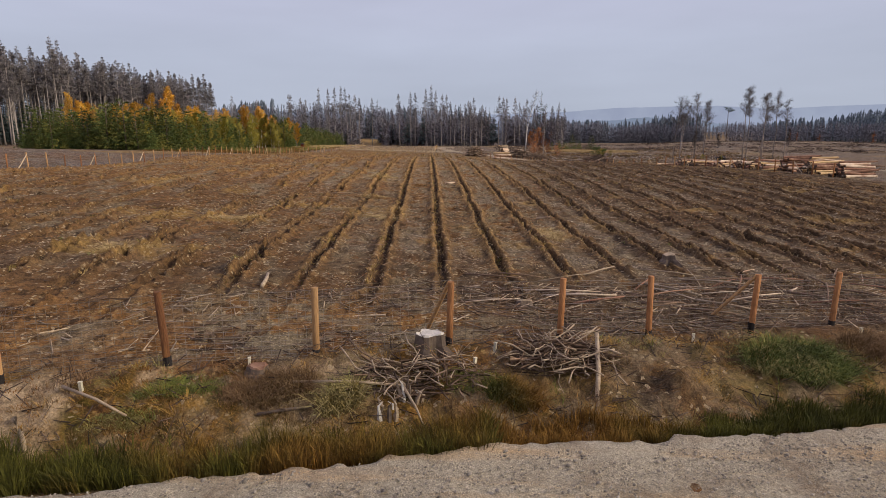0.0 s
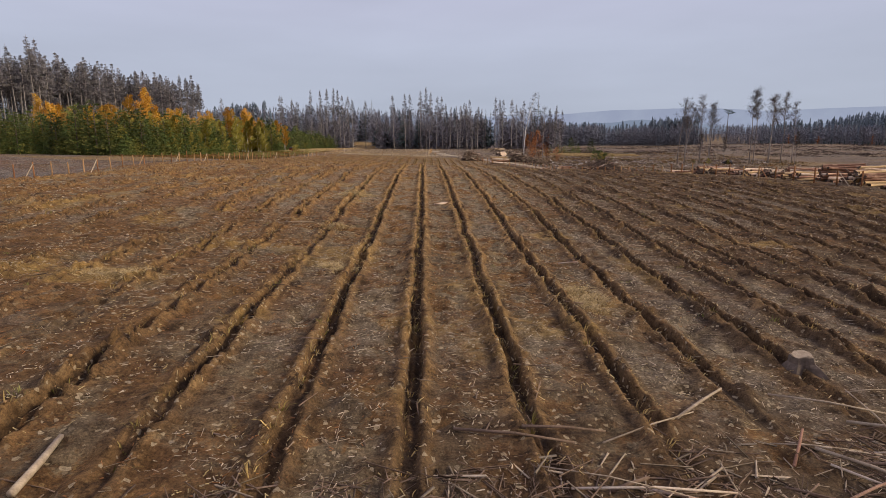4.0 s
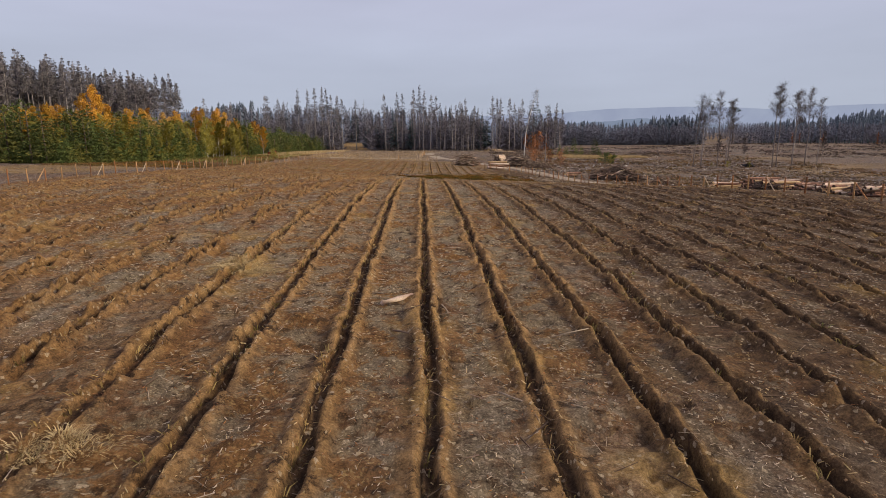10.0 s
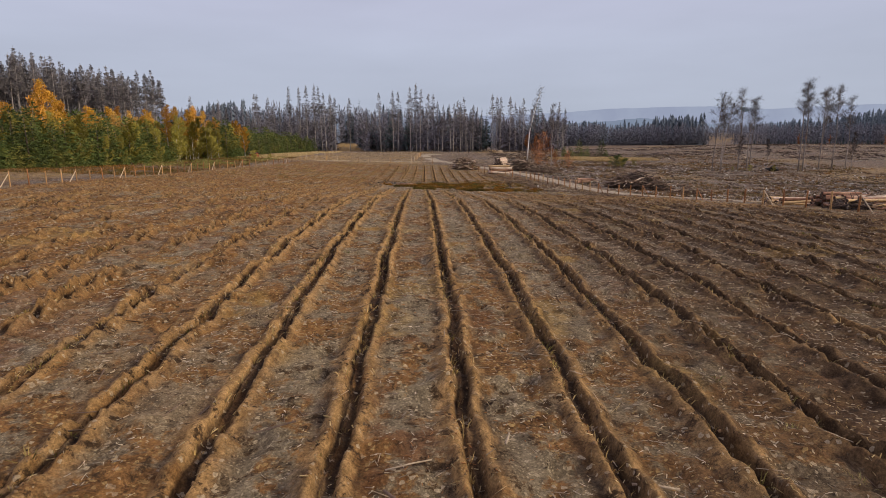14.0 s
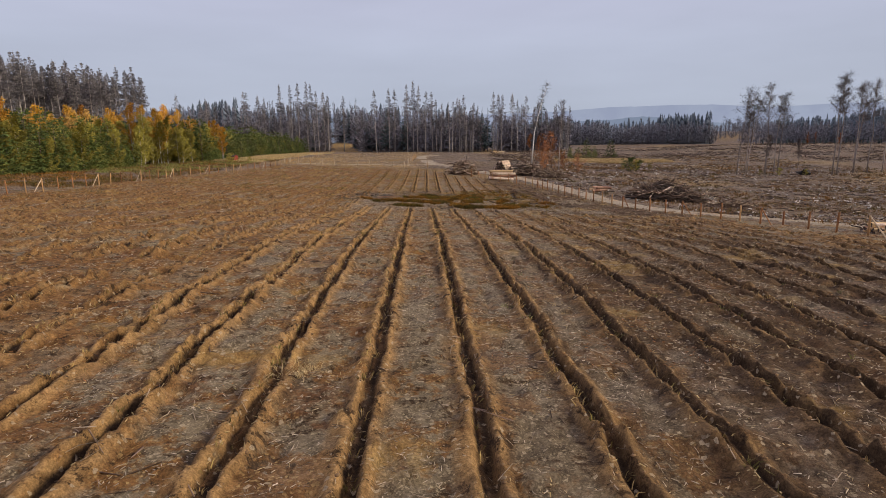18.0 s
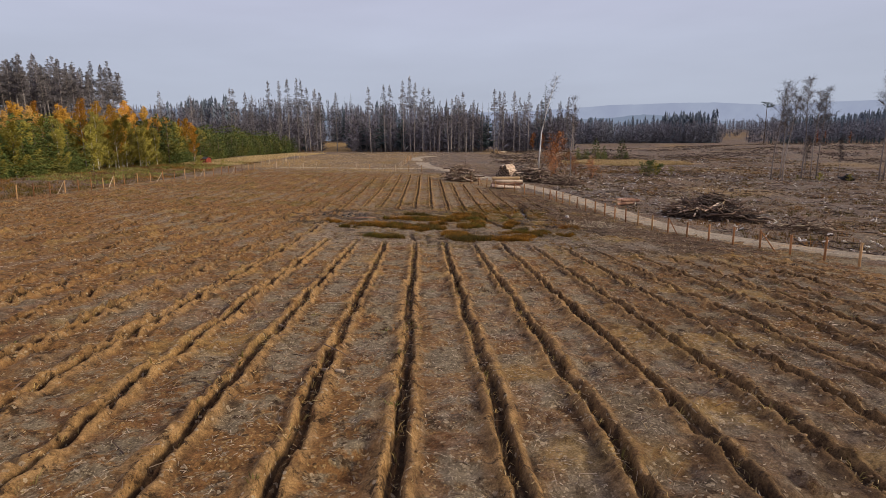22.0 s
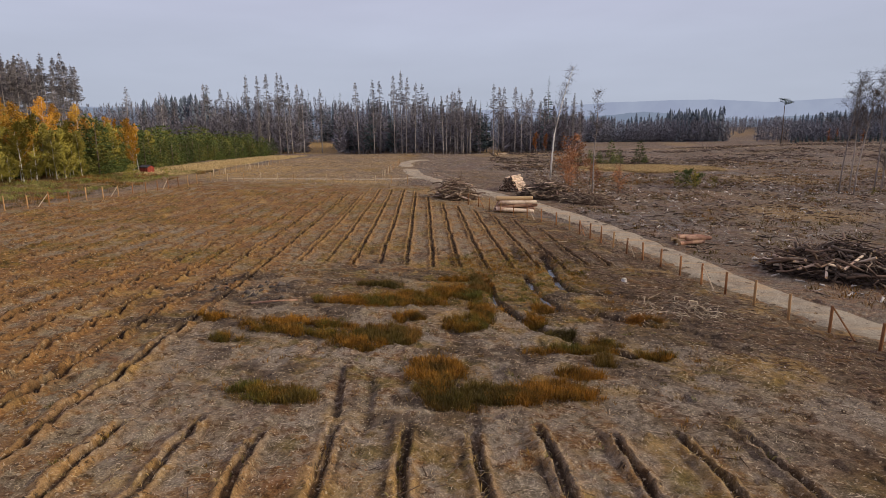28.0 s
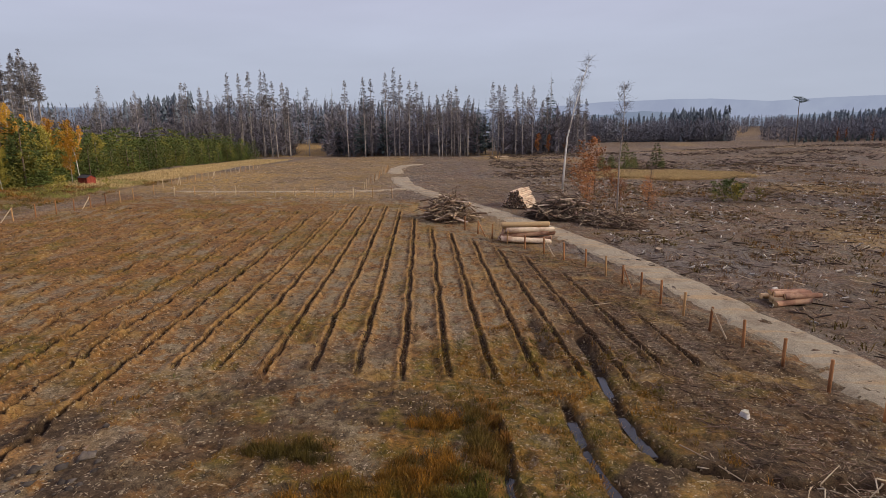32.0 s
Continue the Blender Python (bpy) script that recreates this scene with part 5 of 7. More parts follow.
# far woods, joined; distance haze is part of their bluish colours
def far_wood(label, places, kinds, material, category="wood"):
    """A far stand of trees as one joined mesh."""
    b = Build()
    for x, y, h in places:
        z = lat(x, y) - 0.5
        r = random.Random(int(x * 13 + y * 7))
        if kinds == "bare":
            b.tube([(x, y, z), (x + r.gauss(0, 0.4), y, z + h)], [0.15, 0.04], 3, False)
            for i in range(72):
                k = r.uniform(0.06, 1)
                w = r.uniform(0, 6.28)
                R = (0.5 + 3.4 * math.sin(min(1.0, (1.05 - k) * 1.3) * 1.57)) * r.uniform(0.4, 1.1)
                q = Vector((x, y, z + h * k))
                e = q + Vector((math.cos(w) * R, math.sin(w) * R, r.uniform(0.2, 2.4)))
                sd = Vector((-math.sin(w), math.cos(w), r.uniform(-1, 1))) * r.uniform(0.10, 0.32)
                b.poly(q - sd, q + sd, e)
        else:
            wide, shape, bare = r.uniform(0.11, 0.18), r.uniform(0.55, 1.0), r.uniform(0.0, 0.08)
            b.tube([(x, y, z), (x, y, z + h * 0.98)], [0.25, 0.04], 3, False)
            for i in range(15):
                k = bare + (0.97 - bare) * i / 15
                for j in range(7):
                    w = r.uniform(0, 6.28)
                    R = h * wide * (1 - k) ** shape * r.uniform(0.45, 1.25) + 0.25
                    d = Vector((math.cos(w), math.sin(w), 0))
                    sd = Vector((-d.y, d.x, 0)) * R * r.uniform(0.2, 0.5)
                    p = Vector((x, y, z + h * min(1, k + 0.07 + 0.05 * r.random())))
                    e = Vector((x, y, z + h * k - 0.12 * R)) + d * R
                    b.poly(p, e - sd, e + sd)
    return tagged(part("far_wood", b, material), label, category, kind="stuff")


def stand(n, x0, x1, y0, y1, h0, h1, seed, gap=3.0, clump=40.0, keep=0.0):
    """Trees that rise and fall in clumps; keep: how much of the noise stays empty."""
    r = random.Random(seed)
    tone = lambda x, y: float(vnoise(x, y, clump, seed % 11))
    return [(x, y, h0 + (h1 - h0) * min(1, max(0, 0.65 * tone(x, y) + 0.55 * r.random() - 0.1))) for x, y in scatter(r, n, lambda x, y: tone(x, y) >= keep, x0, x1, y0, y1, gap)]


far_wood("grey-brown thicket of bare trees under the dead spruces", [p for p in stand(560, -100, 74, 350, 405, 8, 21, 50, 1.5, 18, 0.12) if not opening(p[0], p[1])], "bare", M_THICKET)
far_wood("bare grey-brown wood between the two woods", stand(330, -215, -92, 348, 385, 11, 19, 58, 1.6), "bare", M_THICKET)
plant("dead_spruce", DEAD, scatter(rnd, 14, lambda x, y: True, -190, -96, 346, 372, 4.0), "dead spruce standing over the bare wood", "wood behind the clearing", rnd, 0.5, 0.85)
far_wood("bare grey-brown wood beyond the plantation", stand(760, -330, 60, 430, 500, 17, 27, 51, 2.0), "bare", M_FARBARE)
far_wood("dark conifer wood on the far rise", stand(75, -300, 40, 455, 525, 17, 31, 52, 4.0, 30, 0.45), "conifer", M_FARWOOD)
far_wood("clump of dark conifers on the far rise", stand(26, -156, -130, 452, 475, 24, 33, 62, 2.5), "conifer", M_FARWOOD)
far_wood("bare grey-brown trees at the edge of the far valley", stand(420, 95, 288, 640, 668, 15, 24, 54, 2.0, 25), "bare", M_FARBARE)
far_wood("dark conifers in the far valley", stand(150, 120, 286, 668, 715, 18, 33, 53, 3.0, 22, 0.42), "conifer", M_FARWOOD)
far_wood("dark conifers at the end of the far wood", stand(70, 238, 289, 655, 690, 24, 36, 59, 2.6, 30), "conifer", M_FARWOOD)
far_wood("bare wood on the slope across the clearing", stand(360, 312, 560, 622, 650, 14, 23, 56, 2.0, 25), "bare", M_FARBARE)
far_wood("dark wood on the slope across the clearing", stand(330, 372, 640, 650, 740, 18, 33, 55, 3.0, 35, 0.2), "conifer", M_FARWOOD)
far_wood("amber beeches before the far wood", stand(4, 330, 470, 612, 622, 9, 14, 60, 6.0), "bare", M_RUST)
far_wood("low green conifers before the far wood", stand(60, 315, 520, 606, 618, 4, 9, 61, 2.5), "conifer", M_CONIFER)
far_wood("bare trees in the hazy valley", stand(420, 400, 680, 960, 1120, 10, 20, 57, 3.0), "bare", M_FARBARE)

# bare broadleaves still standing on the clearing
TALL = [limb_tree_meshes(200 + i, h, f, sp, M_GREYBARK, M_TWIG, 1250, 0, lean=ln, tw=1.4, girth=0.0072) for i, (h, f, sp, ln) in enumerate(((19, 0.45, 0.36, 0.09), (20, 0.52, 0.26, 0.0), (22, 0.56, 0.22, 0.02), (21, 0.5, 0.27, 0.05), (9, 0.4, 0.18, 0.02), (17, 0.55, 0.32, 0.16)))]
for k, x, y, s, a in ((0, 73.8, 187, 1.0, 0), (5, 75.6, 186, 1.0, 20), (0, 76.6, 188.5, 0.95, 60), (1, 82.0, 190, 1.02, 0), (1, 84.5, 189, 0.92, 120), (4, 80.0, 186, 1.0, 0), (1, 86.5, 194, 0.9, 200), (4, 88.5, 188, 0.9, 90), (2, 95.5, 186, 1.03, 0), (2, 97.2, 187, 1.0, 140), (3, 104, 191, 1.0, 0), (3, 106, 194, 1.02, 80), (2, 111, 196, 1.0, 60), (1, 114, 195, 0.95, 30), (4, 112, 190, 1.1, 20)):
    tree_thing("broadleaf_tree", TALL[k], pose(x, y, lat(x, y), 0, 0, a) @ Matrix.Diagonal((s, s, s, 1)), "tall bare broadleaf tree still standing on the clearing", "tree", "trees still standing")
def pine_meshes(seed, h):
    """A lone pine: long bare trunk under a flat two-tiered crown of needle clumps."""
    r = random.Random(seed)
    t, c = Build(), Build()
    t.tube([(0, 0, -0.4), (0.15, 0, h * 0.4), (-0.1, 0, h * 0.8), (0, 0, h * 0.99)], [0.3, 0.24, 0.18, 0.06], 8)
    for i in range(13):
        w, k = r.uniform(0, 6.283), r.choice((0.9, 0.93, 0.975))
        L = (4.2 if k < 0.95 else 2.8) * r.uniform(0.5, 1.1)
        p0, e = Vector((0, 0, h * (k - 0.03))), Vector((math.cos(w) * L, math.sin(w) * L, h * k + r.uniform(-0.2, 0.5)))
        c.tube([p0, p0.lerp(e, 0.6) + Vector((0, 0, -0.2)), e], [0.09, 0.06, 0.02], 4, False)
        for j in range(52):
            q = p0.lerp(e, r.uniform(0.45, 1.05)) + Vector((r.gauss(0, 0.5), r.gauss(0, 0.5), r.uniform(-0.1, 0.45)))
            u = Vector((r.gauss(0, 1), r.gauss(0, 1), r.gauss(0, 0.4))).normalized() * 0.32
            v = u.orthogonal().normalized() * 0.12
            c.poly(q - u, q + v, q + u, q - v)
    return t.mesh("trunk", M_BARK, True), c.mesh("crown", M_CONIFER)


tree_thing("pine", pine_meshes(210, 27), pose(201, 416, lat(201, 416)), "lone pine with a small flat crown on a bare trunk", "tree")
tree_thing("birch", limb_tree_meshes(211, 21, 0.55, 0.15, M_BIRCH, M_TWIG, 420, 0, lean=0.17, girth=0.0085), pose(28.0, 199, lat(28, 199)), "leaning bare white birch beside the log piles", "tree", "trees still standing")
tree_thing("birch", limb_tree_meshes(212, 16, 0.5, 0.2, M_GREYBARK, M_TWIG, 520, 0, lean=0.01, girth=0.007), pose(31.4, 182.5, lat(31.4, 182.5)), "slender bare young birch on the clearing", "tree", "trees still standing")
tree_thing("sapling", limb_tree_meshes(213, 6, 0.3, 0.14, M_BARK, M_TWIG, 120, 0, lean=0.03, girth=0.008), pose(36, 184, lat(36, 184)), "thin bare sapling among cut stumps", "tree", "trees still standing")
RUST = limb_tree_meshes(214, 4.4, 0.05, 0.62, M_BARK, M_RUST, 700, 0.075, girth=0.008)
for x, y, s in ((31.5, 197, 1.9), (33.2, 199.5, 1.5), (30.4, 194.0, 1.25), (34.6, 196.0, 1.0), (30.0, 190.5, 0.85), (33.8, 189, 0.8), (28.2, 185.5, 0.55), (35.5, 183, 0.8), (36.4, 185, 0.95)):
    tree_thing("beech", RUST, pose(x, y, lat(x, y), 0, 0, x * 50) @ Matrix.Diagonal((s * 1.15, s * 1.15, s, 1)), "young beech with thin rust-brown leaves", "tree", "rusty beeches")
for x, y, s in ((65.2, 257, 1.05), (56, 254, 0.95), (53, 256, 0.5), (50.5, 254, 0.5), (61, 262, 0.6), (48, 257, 0.5), (54.5, 259, 0.6), (57.8, 258, 0.55), (46.2, 255.5, 0.4), (51.8, 260, 0.55), (59.6, 256.5, 0.5), (67.4, 258.5, 0.5)):
    tree_thing("young_spruce", YOUNG[int(x) % 5], pose(x, y, lat(x, y), 0, 0, x * 70) @ Matrix.Diagonal((s, s, s, 1)), "young green spruce standing alone in yellow grass", "tree", "spruces on the clearing")
BUSH = limb_tree_meshes(215, 3.0, 0.05, 0.6, M_BARK, M_OLIVE, 500, 0.10, girth=0.006)
for x, y, s in ((55.2, 192.5, 0.9), (52.2, 193.0, 1.1), (49.2, 192.8, 0.6), (82, 184, 0.7), (88, 184, 0.6), (78, 185, 0.5), (-44, 191, 1.0), (-45.4, 194, 0.9), (-43.2, 187.5, 0.7), (-42.6, 200, 0.55)):
    tree_thing("bush", BUSH, pose(x, y, lat(x, y), 0, 0, x * 30) @ Matrix.Diagonal((s, s, s * 0.8, 1)), "low olive-brown bush in rough grass", "bush")

THICK_BUSH = limb_tree_meshes(216, 3.2, 0.03, 0.8, M_BARK, M_YOUNG, 900, 0.11, girth=0.006)
for x, y, s in ((51.0, 193.5, 1.15), (53.3, 194.4, 0.9)):
    tree_thing("bush", THICK_BUSH, pose(x, y, lat(x, y), 0, 0, x * 30) @ Matrix.Diagonal((s * 1.1, s * 1.1, s * 0.85, 1)), "dense dark green bush on the clearing", "bush")


# ---- logs, brush and stumps ----
def log_mesh(length, r, seed, bark, name="log", cut=M_CUT):
    """A felled log lying along x: barked side, sawn ends."""
    q = random.Random(seed)
    b = Build()
    ks = [-0.5, -0.49, -0.2, 0.12, 0.36, 0.49, 0.5]
    b.tube([(length * k, q.gauss(0, 0.012) * length * 0.3, q.gauss(0, 0.01) * length * 0.2) for k in ks], [r * (1.04 - 0.14 * (k + 0.5)) * q.uniform(0.96, 1.04) for k in ks], 11)
    me = b.mesh(name, bark, True)
    me.materials.append(cut)
    for p in me.polygons:
        if len(p.vertices) > 4:
            p.material_index, p.use_smooth = 1, False
    return me


def log_stack(label, x, y, turn, logs, length, r, bark, seed, wide, ragged=4.0, group="log stacks", cut=M_CUT):
    """Logs laid in layers across a base of the given width; x along the logs, y across them."""
    q = random.Random(seed)
    top = root("log_stack", pose(x, y, lat(x, y), 0, 0, turn), label, "logs", group)
    kinds = [log_mesh(length * f, r * g, seed + i, m, "log", cut) for i, (f, g, m) in enumerate(((1, 1, bark[0]), (0.94, 1.12, bark[-1]), (1.05, 0.86, bark[0]), (0.98, 0.95, bark[len(bark) // 2])))]
    left, layer = logs, 0
    n = max(1, int(wide / (2.05 * r)))
    ux, uy = math.cos(radians(turn)), math.sin(radians(turn))
    while left > 0 and n > 0:
        for i in range(min(n, left)):
            v = (i - (n - 1) / 2) * 2.06 * r + q.gauss(0, 0.05 * r * ragged)
            if layer > 1 and q.random() < 0.04 * ragged:
                continue
            zz = lat(x - uy * v, y + ux * v) - lat(x, y) if layer == 0 else 0
            part("log", q.choice(kinds), None, top, m=pose(q.uniform(-0.25, 0.25) * ragged / 4, v, zz * 0.7 + 0.04 + r * (1 + 1.76 * layer), q.uniform(0, 360), q.gauss(0, 0.4 * ragged), q.gauss(0, 0.6 * ragged)))
        left -= n
        layer += 1
        n -= 1
    return top


def branch_mesh(length, r, seed, material, bend=0.06, fork=True):
    q = random.Random(seed)
    b = Build()
    pts = [Vector((length * (k / 5 - 0.5), q.gauss(0, bend) * length, q.gauss(0, bend * 0.5) * length)) for k in range(6)]
    b.tube(pts, [r * (1 - 0.14 * k) for k in range(6)], 6)
    if fork:
        for j in range(q.randint(1, 3)):
            i = q.randint(1, 4)
            e = pts[i] + Vector((q.uniform(0.1, 0.3), q.choice((-1, 1)) * q.uniform(0.1, 0.25), q.uniform(-0.05, 0.12))) * length
            b.tube([pts[i], e], [r * 0.5, r * 0.2], 4)
    return b.mesh("branch", material, True)


LONGS = [branch_mesh(L, r, 300 + i, m) for i, (L, r, m) in enumerate(((2.6, 0.075, M_STICK), (3.4, 0.09, M_BRUSH), (1.8, 0.07, M_STICK), (2.2, 0.11, M_BARK), (3.0, 0.07, M_STICK), (4.2, 0.10, M_BRUSH), (1.4, 0.06, M_STICK), (2.8, 0.085, M_STICK)))]


def stick_cloud(co, yaw, pitch, length, radius, name, material):
    """Many small sticks as one mesh; arrays of places, turns, lengths and radii."""
    n = len(co)
    d = np.stack([np.cos(yaw) * np.cos(pitch), np.sin(yaw) * np.cos(pitch), np.sin(pitch)], 1)
    s = np.stack([-np.sin(yaw), np.cos(yaw), np.zeros(n)], 1)
    u = np.cross(d, s)
    v = []
    for end, taper in ((-0.5, 1.0), (0.5, 0.6)):
        for a in (0, 2.094, 4.189):
            v.append(co + d * (length * end)[:, None] + (s * math.cos(a) + u * math.sin(a)) * (radius * taper)[:, None])
    v = np.stack(v, 1).reshape(-1, 3)
    o = (np.arange(n) * 6)[:, None]
    q = np.concatenate([o + np.array([[0, 1, 4, 3]]), o + np.array([[1, 2, 5, 4]]), o + np.array([[2, 0, 3, 5]])], 0).ravel()
    return raw_mesh(name, v, q, np.full(3 * n, 4), material)


def blade_cloud(base, lean, height, width, name, material, seed):
    """Grass blades as one mesh: base places, leaning vectors, heights and widths."""
    q = np.random.RandomState(seed)
    n = len(base)
    a = q.uniform(0, 6.28, n)
    s = np.stack([np.cos(a), np.sin(a), np.zeros(n)], 1) * (width / 2)[:, None]
    up = np.array([[0, 0, 1.0]])
    mid = base + lean * 0.35 + up * (height * 0.6)[:, None]
    tip = base + lean + up * (height * (1 - 0.25 * np.linalg.norm(lean, axis=1) / height))[:, None]
    v = np.stack([base - s, base + s, mid - s * 0.8, mid + s * 0.8, tip], 1).reshape(-1, 3)
    o = (np.arange(n) * 5)[:, None]
    loops = np.concatenate([o + np.array([[0, 1, 3, 2]]), ], 1)
    tris = o + np.array([[2, 3, 4]])
    both = np.concatenate([loops, tris], 1).ravel()
    return raw_mesh(name, v, both, np.tile([4, 3], n), material)


def clod_cloud(co, size, name, material, seed, flat=0.7):
    """Many small uneven lumps as one mesh."""
    q = np.random.RandomState(seed)
    n = len(co)
    shape = np.array([[1, 0, 0], [0, 1, 0], [-1, 0, 0], [0, -1, 0], [0, 0, flat], [0, 0, -flat]], float)
    a = q.uniform(0, 6.28, n)
    v = shape[None] * q.uniform(0.6, 1.3, (n, 6, 1)) * size[:, None, None]
    x = v[..., 0] * np.cos(a)[:, None] - v[..., 1] * np.sin(a)[:, None]
    y = v[..., 0] * np.sin(a)[:, None] + v[..., 1] * np.cos(a)[:, None]
    v = np.stack([x, y, v[..., 2] + 0.2 * x], -1) + co[:, None, :]
    o = (np.arange(n) * 6)[:, None, None]
    f = o + np.array([[0, 1, 4], [1, 2, 4], [2, 3, 4], [3, 0, 4], [1, 0, 5], [2, 1, 5], [3, 2, 5], [0, 3, 5]])[None]
    return raw_mesh(name, v.reshape(-1, 3), f.ravel(), np.full(8 * n, 3), material)


def brush_pile(label, x, y, turn, lx, ly, h, n, seed, mats=None, core=M_BRUSH, many=9, fine=1.0):
    """A heap of branches: a core of many thin sticks and larger branches lying across it."""
    q = random.Random(seed)
    z0 = lat(x, y)
    top = root("brush_pile", pose(x, y, z0, 0, 0, turn), label, "brushwood", "brushwood piles")
    rs = np.random.RandomState(seed)
    m = int(n * many)
    t, r = rs.uniform(0, 6.283, m), np.sqrt(rs.uniform(0, 1, m))
    px, py = lx / 2 * r * np.cos(t), ly / 2 * r * np.sin(t)
    dome = h * (1 - r ** 1.7) * (0.75 + 0.5 * vnoise(px + x, py + y, 1.3, seed % 9))
    pz = dome * rs.uniform(0.35, 1.0, m) + 0.05
    lt = lambda px, py: land(x + px * math.cos(radians(turn)) - py * math.sin(radians(turn)), y + px * math.sin(radians(turn)) + py * math.cos(radians(turn))) - z0
    pz = pz + lt(px, py)
    core_ob = stick_cloud(np.stack([px, py, pz], 1), rs.normal(0, 0.9, m), rs.normal(0, 0.2, m), rs.uniform(0.5, 2.2, m) * fine, rs.uniform(0.012, 0.045, m) * (0.4 + 0.6 * fine), "twig_mass", core)
    tagged(core_ob, kind="stuff")
    core_ob.parent = top
    for i in range(n):
        tt, rr = q.uniform(0, 6.283), math.sqrt(q.random()) * 0.92
        bx, by = lx / 2 * rr * math.cos(tt), ly / 2 * rr * math.sin(tt)
        bz = h * (1 - rr ** 1.7) * q.uniform(0.75, 1.08) + 0.08 + float(lt(np.array([bx]), np.array([by]))[0])
        part("branch", q.choice(mats or LONGS), None, top, m=pose(bx, by, bz, q.uniform(0, 360), q.gauss(0, 13), q.uniform(-180, 180)) @ Matrix.Diagonal((q.uniform(0.7, 1.2), 1, 1, 1)))
    return top


PALE = [log_mesh(2.6, 0.09, 320 + i, M_PEELED, "branch") for i in range(2)]
brush_pile("tangled heap of grey branches behind the fence corner", 9.7, 173.8, 10, 5.0, 5.6, 2.7, 150, 401, LONGS + PALE)
brush_pile("dark heap of brushwood and offcuts beside the track", 22.8, 176.8, 12, 7.6, 5.6, 2.6, 150, 402, LONGS + PALE[:1], M_DARKBRUSH, 14)
brush_pile("grey tail of scattered branches beside the brushwood", 27.4, 172.3, -35, 7.4, 4.6, 1.3, 120, 403)
brush_pile("long dark brushwood heap on the far side of the track", 34.9, 130.8, -40, 9.6, 5.6, 2.3, 170, 404, [LONGS[1], LONGS[3], LONGS[5], LONGS[3], LONGS[1], LONGS[7], PALE[0]], M_DARKBRUSH, 16)
brush_pile("low heap of pale branches at the end of the brushwood", 39.5, 122.6, -30, 5.5, 3.0, 0.6, 14, 405, LONGS)
brush_pile("dark brushwood heap beside the log stacks", 48, 53, -20, 7, 5, 2.2, 40, 406)
log_stack("stack of peeled pale logs with dark sawn ends", 19.4, 185.9, 64, 96, 4.8, 0.125, [M_PEELED, M_PEELED, M_PEELED], 411, 3.7, 2.0, cut=M_SHADECUT)
log_stack("thick peeled logs stacked beside the fence", 16.4, 161.8, 4, 10, 4.6, 0.25, [M_PEELED, M_LOGBARK, M_CUT], 412, 2.2, 7.0, cut=M_LOGBARK)
log_stack("small pile of thick sawn logs beside the track", 29.6, 143.2, 6, 7, 2.4, 0.2, [M_CUT, M_LOGBARK, M_CUT], 413, 1.8, 6.0)
q = random.Random(420)
stacks = [(36.6 + 0.22 * i + (i % 3) * 1.2 + q.uniform(-0.4, 0.6), 92.3 - 2.7 * i + q.uniform(-0.5, 0.5), q.uniform(-6, 16), q.choice((22, 30, 36, 42)), q.uniform(1.9, 2.7)) for i in range(14)]
for i, (x, y, a, n, w) in enumerate(stacks):
    log_stack("low untidy stack of reddish logs with dark ends behind the fence", x, y, a, n, 3.9, 0.125, [M_LOGBARK, M_LOGBARK, M_PEELED] if i % 3 else [M_CUT, M_PEELED, M_LOGBARK], 420 + i * 7, w, 6.0, cut=M_SHADECUT)
# added dark heaps that stand for the shadowed hollows between the stacks
for i, (x, y) in enumerate(((40.4, 87.6), (36.0, 84.2), (41.4, 80.6), (38.8, 74.0), (43.0, 67.5), (40.2, 61.5))):
    brush_pile("added dark brush heap filling in shade between the log stacks", x, y, 20 * i, 3.0, 2.0, 0.6, 18, 480 + i, [LONGS[1], LONGS[3], LONGS[5]], M_DARKBRUSH, 16)
log_stack("small ragged far stack of yellowish logs before the wood", 32, 310, 25, 26, 4.2, 0.17, [M_CUT, M_STICK], 470, 3.6, 12.0, cut=M_SHADECUT)


def stump_thing(x, y, r, h, seed, label, bark=M_BARK, cut=M_STICK, tilt=0.0):
    q = random.Random(seed)
    b = Build()
    n = 20
    lobe = [0.10 * math.sin(i * 6.2832 * 3 / n + seed) + 0.07 * math.sin(i * 6.2832 * 5 / n + 2 * seed) + q.gauss(0, 0.025) for i in range(n)]
    ring = lambda k, z, f: [(math.cos(6.2832 * i / n) * r * f * (1 + k * lobe[i]), math.sin(6.2832 * i / n) * r * f * (1 + k * lobe[i]), z + (0.05 * r * math.sin(i * 0.63 + seed) if z > 0.5 * h else 0)) for i in range(n)]
    rings = [ring(3.2, -0.14, 1.75), ring(2.4, 0.10 * h, 1.32), ring(1.5, 0.38 * h, 1.08), ring(1.2, h, 0.98)]
    for k in rings:
        b.v += k
    for k in range(3):
        b.f += [(k * n + i, k * n + (i + 1) % n, (k + 1) * n + (i + 1) % n, (k + 1) * n + i) for i in range(n)]
    c = Build()
    c.poly(*[(px * 0.97, py * 0.97, h + 0.015 + 0.03 * math.sin(i * 1.7 + seed)) for i, (px, py, _) in enumerate(rings[3])])
    c.v += rings[3]
    c.f += [(n + i, n + (i + 1) % n, (i + 1) % n, i) for i in range(n)]
    return (b.mesh("base", bark), c.mesh("cut_face", cut))


def stump(x, y, meshes, label, s=1.0, tilt=0.0, group="cut stumps"):
    top = root("stump", pose(x, y, zat(x, y), tilt, tilt * 0.5, x * 77) @ Matrix.Diagonal((s, s, s, 1)), label, "stump", group)
    part("base", meshes[0], None, top)
    part("cut_face", meshes[1], None, top, "weathered sawn top")


